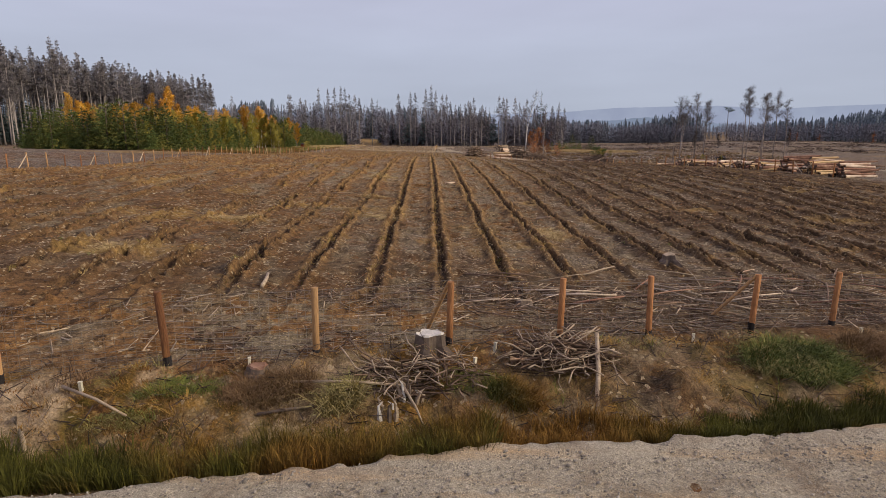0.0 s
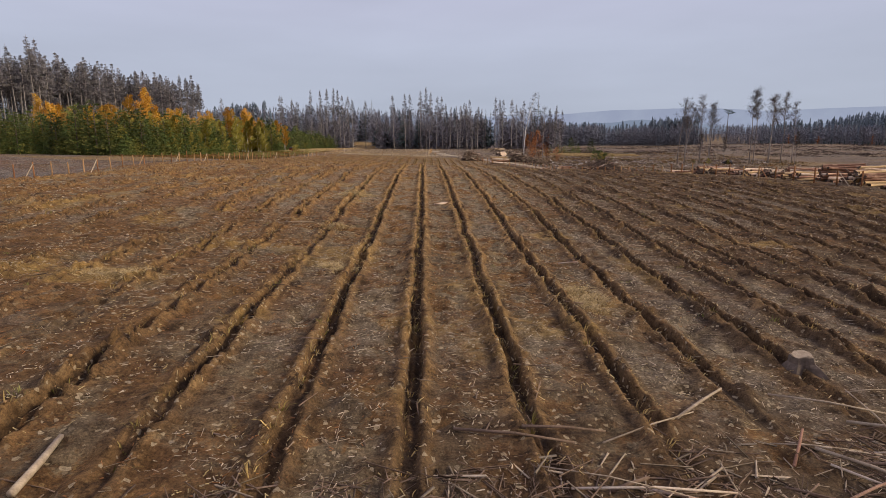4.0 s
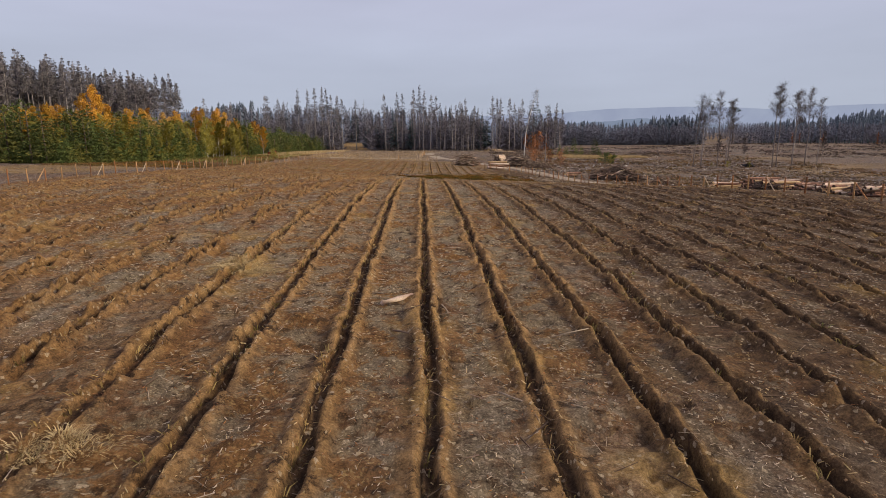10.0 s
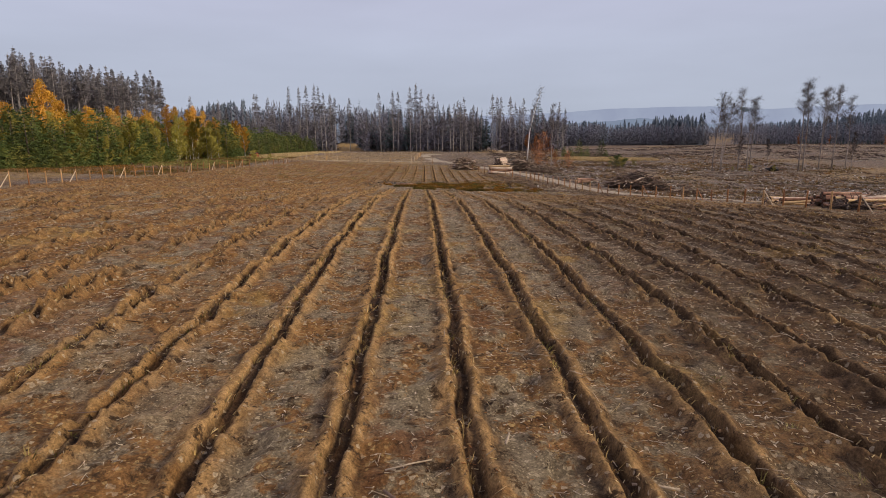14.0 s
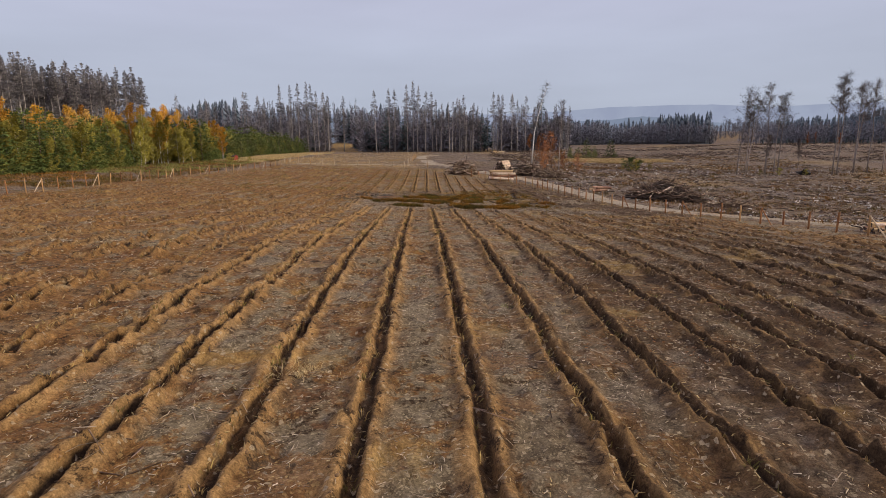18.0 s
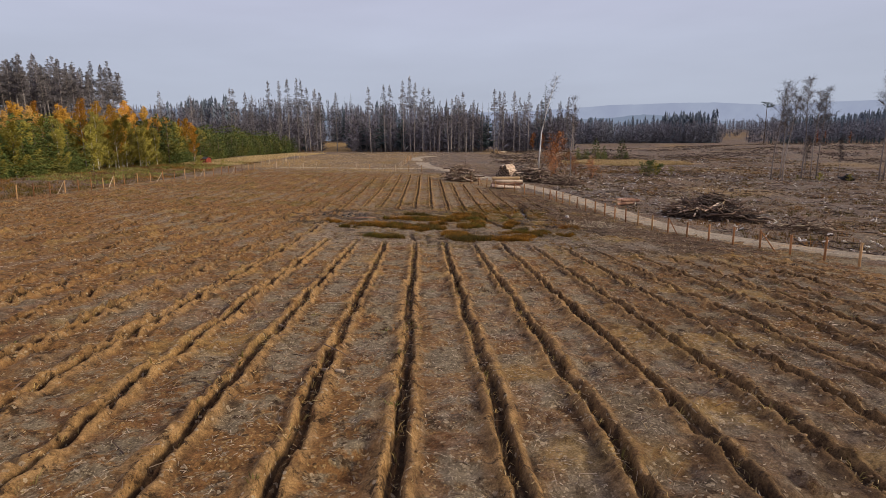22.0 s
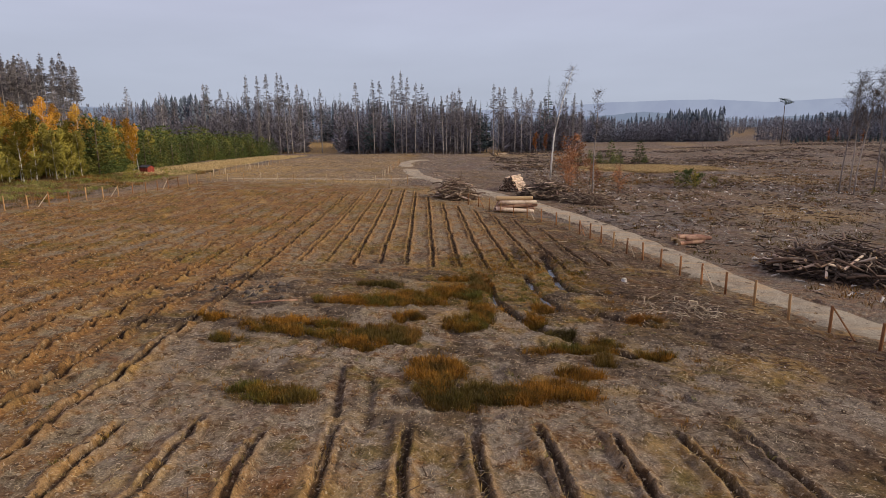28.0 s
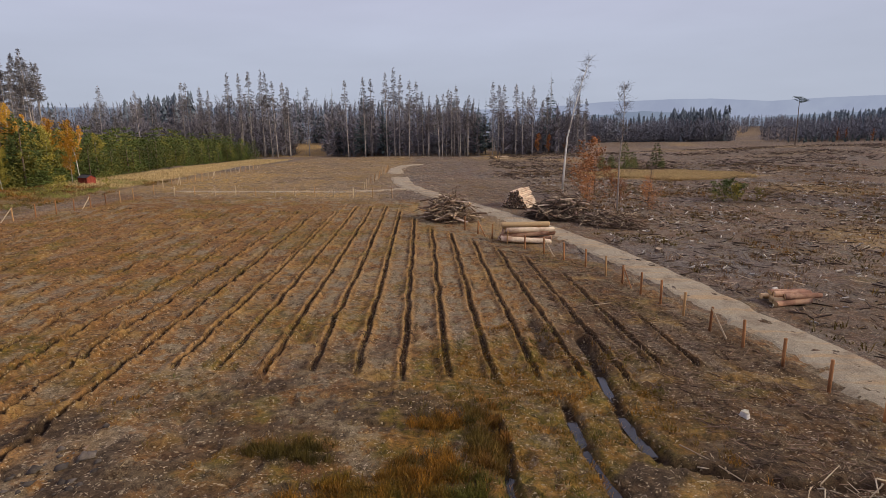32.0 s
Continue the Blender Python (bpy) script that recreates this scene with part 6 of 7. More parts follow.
GREY = [stump_thing(0, 0, 0.2, 0.22, 500 + i, "", M_BARK, M_STICK) for i in range(3)]
stump(-0.25, 10.5, stump_thing(0, 0, 0.26, 0.36, 510, "", M_BARK, M_BLEACHED), "broad grey stump with a bleached top on the bank", 1.0, -5, "")


def shard_stump(x, y, label, seed, n=6, h=0.5):
    """A rotten stump split into upright shards of bleached and dark wood."""
    r = random.Random(seed)
    top = root("stump", pose(x, y, zat(x, y)), label, "stump", "rotten stumps")
    for i in range(n):
        w = 6.283 * i / n + r.uniform(-0.3, 0.3)
        out = Vector((math.cos(w), math.sin(w) * 0.7, 0))
        p = out * r.uniform(0.06, 0.2) + Vector((0, 0, -0.12))
        k = h * r.uniform(0.45, 1.2)
        b = Build()
        b.tube([p, p + out * 0.02 + Vector((0, 0, k * 0.5)), p + out * r.uniform(0.0, 0.10) + Vector((r.gauss(0, 0.03), 0, k)), p + out * r.uniform(0.02, 0.14) + Vector((r.gauss(0, 0.05), 0, k * 1.25))], [r.uniform(0.035, 0.055), r.uniform(0.025, 0.045), 0.02, 0.004], 5)
        part("shard", b, (M_STICK, M_BLEACHED, M_BARK, M_STICK)[i % 4], top)


shard_stump(-0.55, 9.4, "split rotten stump of bleached shards on the ditch bank", 511, 13, 0.38)
shard_stump(-0.95, 9.05, "small rotten stump of bleached shards in the ditch", 512, 8, 0.28)
stump(-3.35, 9.75, stump_thing(0, 0, 0.17, 0.14, 513, "", M_BARK, M_LOGBARK), "low stump with a broken top on the bank", 1.0, 3, "")
stump(2.03, 13.85, GREY[0], "small grey stump in the field", 1.0, 14)
stump(7.85, 19.5, GREY[1], "small grey stump in the field", 1.0, 5)
stump(18.6, 128.2, stump_thing(0, 0, 0.14, 0.2, 514, "", M_BIRCH, M_MARK), "small pale stump beside the fence", 1.0, 8)
q = random.Random(77)
for x, y in scatter(q, 150, lambda x, y: x > float(right_fence_x(y)) + 7.0 and not (24 < x < 44 and 116 < y < 150) and not (14 < x < 32 and 165 < y < 192), 26, 100, 105, 250, 2.6):
    stump(x, y, q.choice(GREY), "low weathered stump on the felled clearing", q.uniform(0.7, 1.4), q.gauss(0, 5))
stump(89, 186, stump_thing(0, 0, 0.9, 1.1, 515, "", M_TAR, M_TAR), "large dark upturned root plate on the clearing", 1.0, 30, "")

# ---- small things on the near bank ----
for i, (x, y) in enumerate([(-6.1, 9.05), (-3.52, 9.85), (0.6, 10.3), (1.02, 10.75), (5.4, 11.8), (9.7, 12.7)]):
    b = Build()
    b.box((0, 0, 0.05), (0.05, 0.05, 0.22))
    b.box((0, 0, 0.165), (0.058, 0.058, 0.02))
    tagged(part("marker_peg", b, M_MARK, m=pose(x, y, zat(x, y), 3, 2 * i, 20 * i)), "short cream marker peg standing on the bank", "peg", "marker pegs")
brush_pile("heap of thin branches hanging over the ditch bank", -0.4, 9.8, 8, 2.4, 0.9, 0.22, 30, 407, [branch_mesh(1.3, 0.013, 330, M_STICK), branch_mesh(1.7, 0.018, 331, M_BRUSH), branch_mesh(0.9, 0.012, 332, M_STICK), branch_mesh(1.5, 0.016, 336, M_STICK)], M_BRUSH, 6, 0.4)
brush_pile("heap of pale broken branches on the ditch bank", 2.35, 10.6, 10, 2.0, 0.9, 0.28, 40, 408, [branch_mesh(1.2, 0.015, 333, M_STICK), branch_mesh(1.5, 0.019, 334, M_STICK), branch_mesh(0.8, 0.012, 335, M_BRUSH), branch_mesh(1.4, 0.015, 337, M_STICK)], M_BRUSH, 6, 0.4)


def pole(name, a, b_, r, material, label, category="branch"):
    a, b_ = Vector(a), Vector(b_)
    w = Build()
    m = a.lerp(b_, 0.5) + Vector((0.02, 0.02, 0.01)) * (b_ - a).length
    w.tube([Vector(), m - a, b_ - a], [r, r * 0.92, r * 0.75], 8)
    return tagged(part(name, w, material, m=Matrix.Translation(a), smooth=True), label, category, "loose branches")


pole("branch", (2.75, 9.5, zat(2.75, 9.5) - 0.05), (3.05, 10.85, zat(3.05, 10.85) + 0.35), 0.05, M_STICK, "thick grey pole leaning on the ditch bank")
pole("branch", (-6.35, 8.95, zat(-6.35, 8.95) + 0.1), (-5.1, 8.55, zat(-5.1, 8.55) + 0.06), 0.026, M_STICK, "fallen grey branch lying on the bank")
pole("branch", (-6.75, 8.35, zat(-6.75, 8.35) + 0.08), (-6.3, 7.9, zat(-6.3, 7.9) + 0.1), 0.045, M_STICK, "short thick grey branch lying on the bank")
pole("branch", (-2.6, 9.35, zat(-2.6, 9.35) + 0.12), (-0.7, 9.35, zat(-0.7, 9.35) + 0.25), 0.028, M_STICK, "bent grey branch lying across the bank")
pole("branch", (-0.7, 9.35, zat(-0.7, 9.35) + 0.25), (-0.25, 8.75, zat(-0.25, 8.75) + 0.05), 0.024, M_STICK, "broken grey branch hanging into the ditch")
pole("branch", (-3.1, 8.85, zat(-3.1, 8.85) + 0.05), (-2.2, 9.1, zat(-2.2, 9.1) + 0.12), 0.03, M_BARK, "dark branch lying at the ditch")
pole("branch", (-4.78, 14.7, zat(-4.78, 14.7) + 0.05), (-5.0, 16.0, zat(-5.0, 16.0) + 0.05), 0.055, M_STICK, "pale piece of trunk lying between the rows")
q = random.Random(78)
for i in range(90):
    x = q.uniform(0.5, 14)
    y = 13.0 + 0.24 * x + q.uniform(-0.6, 3.6)
    L, a = q.uniform(0.5, 2.3), q.gauss(0.1, 0.55)
    z = zat(x, y)
    pole("branch", (x, y, z + 0.05), (x + L * math.cos(a), y + L * math.sin(a), zat(x + L * math.cos(a), y + L * math.sin(a)) + q.uniform(0.04, 0.14)), q.uniform(0.010, 0.030), q.choice([M_STICK, M_BRUSH, M_BRUSH, M_BRUSH, M_LOGBARK, M_PEELED]), "weathered branch lying among the felling litter")
for x, y, L, a in ((4.2, 37.5, 0.9, 0.2), (3.4, 34.5, 0.8, 2.6), (1.9, 46.0, 0.7, 0.5), (2.2, 45.3, 0.5, 2.2), (3.6, 46.8, 0.35, 1.3), (5.2, 46.0, 0.6, -0.3), (1.35, 39.2, 0.7, -0.5), (1.9, 38.9, 0.5, 1.9), (0.6, 37.7, 0.5, -0.7), (2.0, 83.5, 1.2, -0.7), (1.0, 89.0, 0.9, -0.3), (-6.5, 33.0, 1.5, 0.3), (-14, 63, 2.0, 0.1), (18.0, 127.0, 1.7, 0.2), (17.5, 126.6, 1.5, 0.3), (15.4, 126.2, 2.2, -1.1), (16.0, 141, 2.4, 0.5), (12.2, 119.3, 1.2, 0.1)):
    z = zat(x, y)
    pole("branch", (x, y, z + 0.06), (x + L * math.cos(a), y + L * math.sin(a), zat(x + L * math.cos(a), y + L * math.sin(a)) + 0.08), q.uniform(0.012, 0.024), q.choice([M_STICK, M_STICK, M_BRUSH]), "weathered branch lying on the ploughed ground")

for a, b_, r, m, label in (((0.2, 39.55), (0.95, 40.3), 0.085, M_PEELED, "split pale piece of trunk lying between the rows"), ((2.2, 82.3), (2.75, 81.9), 0.06, M_STICK, "short grey piece of trunk lying beside a row"), ((-0.4, 86.5), (0.3, 86.1), 0.035, M_STICK, "weathered stick lying across the ploughed ground"), ((4.6, 28.1), (5.2, 27.8), 0.03, M_PEELED, "pale splinter lying between the rows")):
    pole("log_piece", (*a, zat(*a) + r * 0.7), (*b_, zat(*b_) + r * 0.7), r, m, label, "wood")
pole("plank", (-2.8, 120.6, zat(-2.8, 120.6) + 0.1), (-0.5, 120.8, zat(-0.5, 120.8) + 0.1), 0.05, M_LOGBARK, "reddish peeled pole lying across the hollow")
FORKED = [branch_mesh(L, 0.026, 340 + i, M_CHIP, 0.10) for i, L in enumerate((1.3, 0.9, 1.7))]
for i in range(26):
    x, y = q.gauss(19.6, 1.5), q.gauss(122.0, 1.3)
    if x < float(right_fence_x(y)) - 0.4:
        tagged(part("branch", q.choice(FORKED), None, m=pose(x, y, zat(x, y) + 0.1, q.uniform(0, 360), q.gauss(0, 8), q.uniform(0, 360))), "bleached forked branch lying beside the fence", "branch", "loose branches")


# ---- hut and gate frame beyond the field ----
def hut():
    top = root("hut", pose(-48.6, 205.2, lat(-48.6, 205.2) - 0.05, 0, 0, -24) @ Matrix.Diagonal((0.8, 0.8, 0.8, 1)), "small red boarded hut with a dark felt roof", "hut")
    for sx, w, l, a in ((0, 2.6, -0.95, 0), (0, 2.6, 0.95, 0)):
        for i in range(13):
            b = Build()
            b.box((-1.2 + 0.2 * i, l, 0.75), (0.185, 0.05 + 0.012 * (i % 2), 1.5))
            part("board", b, M_HUT, top)
    for sx in (-1.27, 1.27):
        for i in range(9):
            yy = -0.8 + 0.2 * i
            b = Build()
            b.box((sx, yy, 0.75 + 0.25 * (1 - abs(yy) / 0.95)), (0.05 + 0.012 * (i % 2), 0.185, 1.5 + 0.5 * (1 - abs(yy) / 0.95)))
            part("board", b, M_HUT, top)
    for s in (-1, 1):
        b = Build()
        b.box((0, s * 0.55, 1.78), (3.0, 1.32, 0.06), Euler((radians(-26 * s), 0, 0)).to_matrix())
        part("roof", b, M_FELT, top)
    b = Build()
    b.box((0.3, -1.0, 0.7), (0.7, 0.04, 1.35))
    part("door", b, M_HUT, top, "narrow boarded door")


hut()
top = root("stile", pose(-4.6, 193.0, lat(-4.6, 193.0)), "pale rectangular timber frame standing in the fence line", "stile")
for n_, c_, s_ in (("post", (-1.1, 0, 0.6), (0.08, 0.08, 1.3)), ("post", (1.1, 0, 0.6), (0.08, 0.08, 1.3)), ("rail", (0, 0, 1.22), (2.3, 0.07, 0.09))):
    b = Build()
    b.box(c_, s_)
    part(n_, b, M_LATH, top)

# ---- litter, grass and seedlings ----
rs = np.random.RandomState(21)


def on_ground(n, x0, x1, y0, y1, keep=None, height=surface):
    x, y = rs.uniform(x0, x1, n), rs.uniform(y0, y1, n)
    if keep is not None:
        k = keep(x, y)
        x, y = x[k], y[k]
    return np.stack([x, y, height(x, y)], 1)


def litter(name, label, p, l0, l1, r0, r1, material, pitch=0.12, lift=0.4):
    n = len(p)
    r = rs.uniform(r0, r1, n)
    p = p + np.array([[0, 0, 1.0]]) * (r * lift + 0.01)[:, None]
    return tagged(stick_cloud(p, rs.uniform(0, 6.28, n), rs.normal(0, pitch, n), rs.uniform(l0, l1, n), r, name, material), label, "litter", kind="stuff")


between = lambda x, y: (np.abs(row_field(x, y)[0]) > 0.42) & (vnoise(x, y, 1.7, 61) + 0.3 * vnoise(x, y, 0.5, 62) > 0.55 + 0.12 * (x < -3))
litter("wood_chips", "grey wood chips strewn between the rows", on_ground(110000, -13, 17, 14, 110, between), 0.03, 0.12, 0.004, 0.011, M_CHIP)
litter("wood_chips", "grey wood chips strewn over the outer rows", on_ground(45000, -36, 32, 16, 130, lambda x, y: ((x < -12) | (x > 16)) & between(x, y) & (x < right_fence_x(y))), 0.05, 0.22, 0.009, 0.020, M_CHIP)
litter("wood_chips", "pale chips and twigs round the wet hollow", on_ground(30000, -8, 24, 104, 145, lambda x, y: (x < right_fence_x(y)) & (vnoise(x, y, 1.9, 63) > 0.42)), 0.03, 0.15, 0.004, 0.010, M_CHIP)
litter("twigs", "brown twigs and bark scraps over the field", on_ground(9000, -30, 30, 14, 185, lambda x, y: (x < right_fence_x(y)) & (vnoise(x, y, 3.0, 64) > 0.45)), 0.15, 0.7, 0.008, 0.020, M_BRUSH)
litter("straw", "yellow dry grass stems along the rows", on_ground(24000, -24, 22, 15, 125, lambda x, y: vnoise(x, y, 1.6, 65) > 0.66), 0.06, 0.22, 0.003, 0.007, M_STRAW, 0.5, 2.0)
near_litter = lambda n, k: on_ground(n, -10, 16, 10.5, 20, lambda x, y: (y - 0.24 * x > 11.0) & (y - 0.2 * x < 15.4) & (vnoise(x, y, 0.9, k) > 0.56 - 0.24 * smooth01(-3, 3, x)))
litter("felling_litter", "grey felling litter behind the near fence", near_litter(2400, 66), 0.15, 0.9, 0.008, 0.024, M_STICK)
litter("felling_litter", "brown twigs and bark behind the near fence", near_litter(9500, 79), 0.12, 0.8, 0.006, 0.018, M_BRUSH)
litter("felling_litter", "thin sticks and stalks over the bank", on_ground(4200, -12, 14, 7, 14, lambda x, y: (road_s(x, y) > 8.9) & (road_s(x, y) < 11.2) & (vnoise(x, y, 0.6, 80) > 0.45)), 0.08, 0.5, 0.003, 0.009, M_BRUSH, 0.35, 2.0)
litter("felling_litter", "pale broken branches beside the track fence", on_ground(170, 17.0, 23.5, 119.5, 126.5, lambda x, y: (blob(x, y, 19.8, 122.6, 2.6, 2.2, 0.3, 16) > 0.4) & (x < right_fence_x(y))), 0.3, 1.3, 0.010, 0.026, M_CHIP, 0.15, 2.0)
litter("wood_chips", "bleached scraps of wood on the clearing", on_ground(3000, 24, 110, 100, 260, lambda x, y: (x > right_fence_x(y) + 6.5) & (vnoise(x, y, 5, 81) > 0.5), land), 0.2, 0.65, 0.05, 0.13, M_BLEACHED, 0.3, 0.8)
litter("twigs", "pale sticks strewn along the rows", on_ground(9000, -13, 15, 14, 112, lambda x, y: vnoise(x, y, 1.8, 89) > 0.5), 0.08, 0.45, 0.004, 0.011, M_STICK, 0.12)
litter("straw", "fallen yellow leaves in drifts along the rows", on_ground(60000, -13, 15, 14, 112, lambda x, y: (vnoise(x, y, 2.3, 90) > 0.72) & (vnoise(x, y, 0.5, 91) > 0.4)), 0.02, 0.07, 0.005, 0.012, M_STRAW, 0.4, 1.0)
litter("straw", "yellow leaves and stems caught on the ridges", on_ground(30000, -13, 15, 14, 108, lambda x, y: (np.abs(row_field(x, y)[0]) < 0.36) & (row_field(x, y)[1] > 0.3) & (vnoise(x, y, 1.4, 94) + 0.5 * vnoise(x, y, 0.4, 95) > 0.72)), 0.04, 0.13, 0.006, 0.014, M_STRAW, 0.6, 1.5)
litter("bark", "rusty bark flakes along the rows", on_ground(40000, -20, 20, 14, 112, lambda x, y: vnoise(x, y, 2.0, 92) > 0.62), 0.03, 0.10, 0.006, 0.013, M_RUSTBARK, 0.2, 0.6)
litter("felling_litter", "scattered branches on the felled clearing", on_ground(6500, 26, 110, 100, 270, lambda x, y: (x > right_fence_x(y) + 6.5) & (vnoise(x, y, 4, 67) > 0.38), land), 0.3, 1.4, 0.02, 0.06, M_STICK, 0.2, 2.0)
litter("felling_litter", "dark bark and branches on the felled clearing", on_ground(14000, 24, 110, 95, 270, lambda x, y: (x > right_fence_x(y) + 5.5) & (vnoise(x, y, 3, 100) > 0.42), land), 0.3, 1.3, 0.02, 0.07, M_DARKBRUSH, 0.2, 1.5)
far_slope = lambda k: (lambda x, y: (x > 20 + 0.1 * (y - 230)) & (vnoise(x, y, 9, k) + 0.4 * vnoise(x, y, 2.5, k + 1) > 0.66))
litter("felling_litter", "dark branches on the far slope of the clearing", on_ground(12000, 20, 240, 230, 345, far_slope(101), land), 0.6, 2.4, 0.04, 0.13, M_DARKBRUSH, 0.25, 1.5)
litter("felling_litter", "pale branches on the far slope of the clearing", on_ground(5000, 20, 240, 230, 345, far_slope(103), land), 0.5, 1.8, 0.04, 0.10, M_STICK, 0.25, 1.5)
litter("felling_litter", "dark scraps of bark beside the track fence", on_ground(16000, 12, 28, 106, 160, lambda x, y: (x < right_fence_x(y) + 0.5) & (x > right_fence_x(y) - 7) & (vnoise(x, y, 1.3, 68) > 0.4)), 0.15, 0.8, 0.007, 0.022, M_BRUSH)
litter("felling_litter", "pale branches on the next plantation", on_ground(7000, -34, 40, 188, 330, None, surface), 0.3, 1.3, 0.015, 0.04, M_STICK, 0.15, 1.0)


def tufts(name, label, p, blades, spread, h0, h1, w, material, droop, seed, category="grass"):
    n = len(p)
    base = np.repeat(p, blades, 0)
    off = rs.normal(0, spread, (len(base), 2))
    base[:, :2] += off
    base[:, 2] -= 0.03
    h = rs.uniform(h0, h1, len(base)) * np.repeat(rs.uniform(0.7, 1.2, n), blades)
    lean = np.zeros((len(base), 3))
    lean[:, :2] = off / max(spread, 1e-3) * (h * droop)[:, None] + rs.normal(0, 0.12, (len(base), 2)) * h[:, None]
    return tagged(blade_cloud(base, lean, h, np.full(len(base), w), name, material, seed), label, category, kind="stuff")


ditch = lambda x, y: (road_s(x, y) > 7.95 + 0.25 * (vnoise(x, y * 0, 0.7, 71) - 0.5)) & (road_s(x, y) < 8.75 + 0.9 * (vnoise(x, y, 0.9, 72) - 0.45)) & (vnoise(x, y, 0.4, 93) > 0.25)
tufts("sedge", "tall olive-brown sedge growing in the roadside ditch", on_ground(15000, -14, 0.8, 5, 12, ditch), 26, 0.05, 0.18, 0.58, 0.012, M_SEDGE, 0.25, 81)
tufts("sedge", "short olive-brown sedge growing in the roadside ditch", on_ground(9000, 0.6, 14, 7, 12, ditch), 20, 0.05, 0.12, 0.36, 0.011, M_SEDGE, 0.3, 80)
tufts("tussock", "arching green grass tussock on the bank", on_ground(420, 6.0, 8.7, 10.3, 12.0, lambda x, y: ((x - 7.35) / 1.0) ** 2 + ((y - 11.15) / 0.42) ** 2 < 1), 22, 0.06, 0.20, 0.42, 0.010, M_GRASS, 1.0, 82)
tufts("tussock", "dark olive grass in the tussock on the bank", on_ground(650, 6.0, 8.7, 10.3, 12.0, lambda x, y: ((x - 7.35) / 1.05) ** 2 + ((y - 11.15) / 0.45) ** 2 < 1), 22, 0.06, 0.18, 0.44, 0.011, M_TUSSOCK, 0.9, 130)
bank_spot = lambda lo, hi, k, over: (lambda x, y: (road_s(x, y) > lo) & (road_s(x, y) < hi) & (vnoise(x, y, 0.55, k) + 0.3 * vnoise(x, y, 0.2, k + 1) > over))
tufts("moss", "dark olive moss and low grass on the bank", on_ground(9000, -12, 14, 6.5, 14, bank_spot(8.7, 10.5, 111, 0.72)), 14, 0.05, 0.03, 0.14, 0.011, M_RUSHES, 0.8, 131)
tufts("dry_grass", "yellow-brown dead grass hanging over the bank", on_ground(5000, -12, 14, 6.5, 14, bank_spot(8.9, 10.9, 113, 0.80)), 14, 0.06, 0.06, 0.22, 0.008, M_AMBER, 1.2, 132)
litter("twigs", "dark roots and twigs sticking out of the bank", on_ground(5200, -12, 14, 6.5, 14, bank_spot(8.8, 11.0, 115, 0.62)), 0.12, 0.6, 0.005, 0.014, M_DARKBRUSH, 0.45, 2.5)
tufts("tussock", "small green tussocks on the bank", on_ground(900, -9, 12, 8, 13, lambda x, y: (road_s(x, y) > 8.8) & (road_s(x, y) < 10.7) & (vnoise(x, y, 0.7, 73) > 0.66)), 16, 0.05, 0.10, 0.26, 0.010, M_GRASS, 0.6, 83)
tufts("dry_grass", "rusty dry grass and heather on the bank", on_ground(5200, -12, 14, 7.5, 14, lambda x, y: (road_s(x, y) > 8.9) & (road_s(x, y) < 10.9) & (vnoise(x, y, 0.9, 74) > 0.60)), 14, 0.05, 0.08, 0.24, 0.009, M_HEATHER, 0.5, 84)
for cx, cy, ax, ay, mat, h, w, label in ((-3.0, 9.35, 0.75, 0.30, M_HEATHER, 0.30, 0.008, "mound of rusty dry heather on the bank"), (-1.75, 9.2, 0.32, 0.16, M_GRASS, 0.34, 0.016, "fresh green tuft on the bank"), (0.55, 9.75, 0.6, 0.28, M_GRASS, 0.08, 0.009, "yellow-green moss mound on the bank"), (-4.5, 9.25, 0.7, 0.28, M_GRASS, 0.12, 0.009, "yellow-green moss mound on the bank"), (9.6, 12.0, 0.9, 0.35, M_HEATHER, 0.36, 0.009, "mound of rusty dry heather on the bank"), (-5.2, 8.55, 0.5, 0.2, M_GRASS, 0.10, 0.010, "green tufts above the ditch"), (1.3, 9.55, 0.5, 0.2, M_SEDGE, 0.36, 0.010, "olive sedge clump on the bank")):
    tufts("tussock", label, on_ground(int(900 * ax * ay) + 60, cx - ax, cx + ax, cy - ay, cy + ay, lambda x, y: ((x - cx) / ax) ** 2 + ((y - cy - 0.18 * (x - cx)) / ay) ** 2 < 1), 22, 0.05, h * 0.5, h * 1.1, w, mat, 0.7, 85)
for i, (cx, cy, ax, ay) in enumerate(REEDS):
    n = int(80 * ax * ay) + 12
    tufts("rushes", "rust and green rushes in the wet hollow", on_ground(n * 4, cx - ax * 1.2, cx + ax * 1.2, cy - ay * 1.2, cy + ay * 1.2, lambda x, y: (blob(x, y, cx, cy, ax * 1.1, ay * 1.1, 0.6, 10) > rs.uniform(0.1, 1.0, len(x))) & (vnoise(x, y, 0.7, 69) + 0.4 * vnoise(x, y, 0.25, 70) > 0.54)), 34, 0.07, 0.08, 0.42, 0.015, M_REED if i % 4 != 3 else M_RUSHES, 0.3, 90 + i, "rushes")
def reedy(x, y):
    return np.max([np.exp(-((x - cx) / (1.5 * ax)) ** 2 - ((y - cy) / (1.5 * ay)) ** 2) for cx, cy, ax, ay in REEDS], 0)


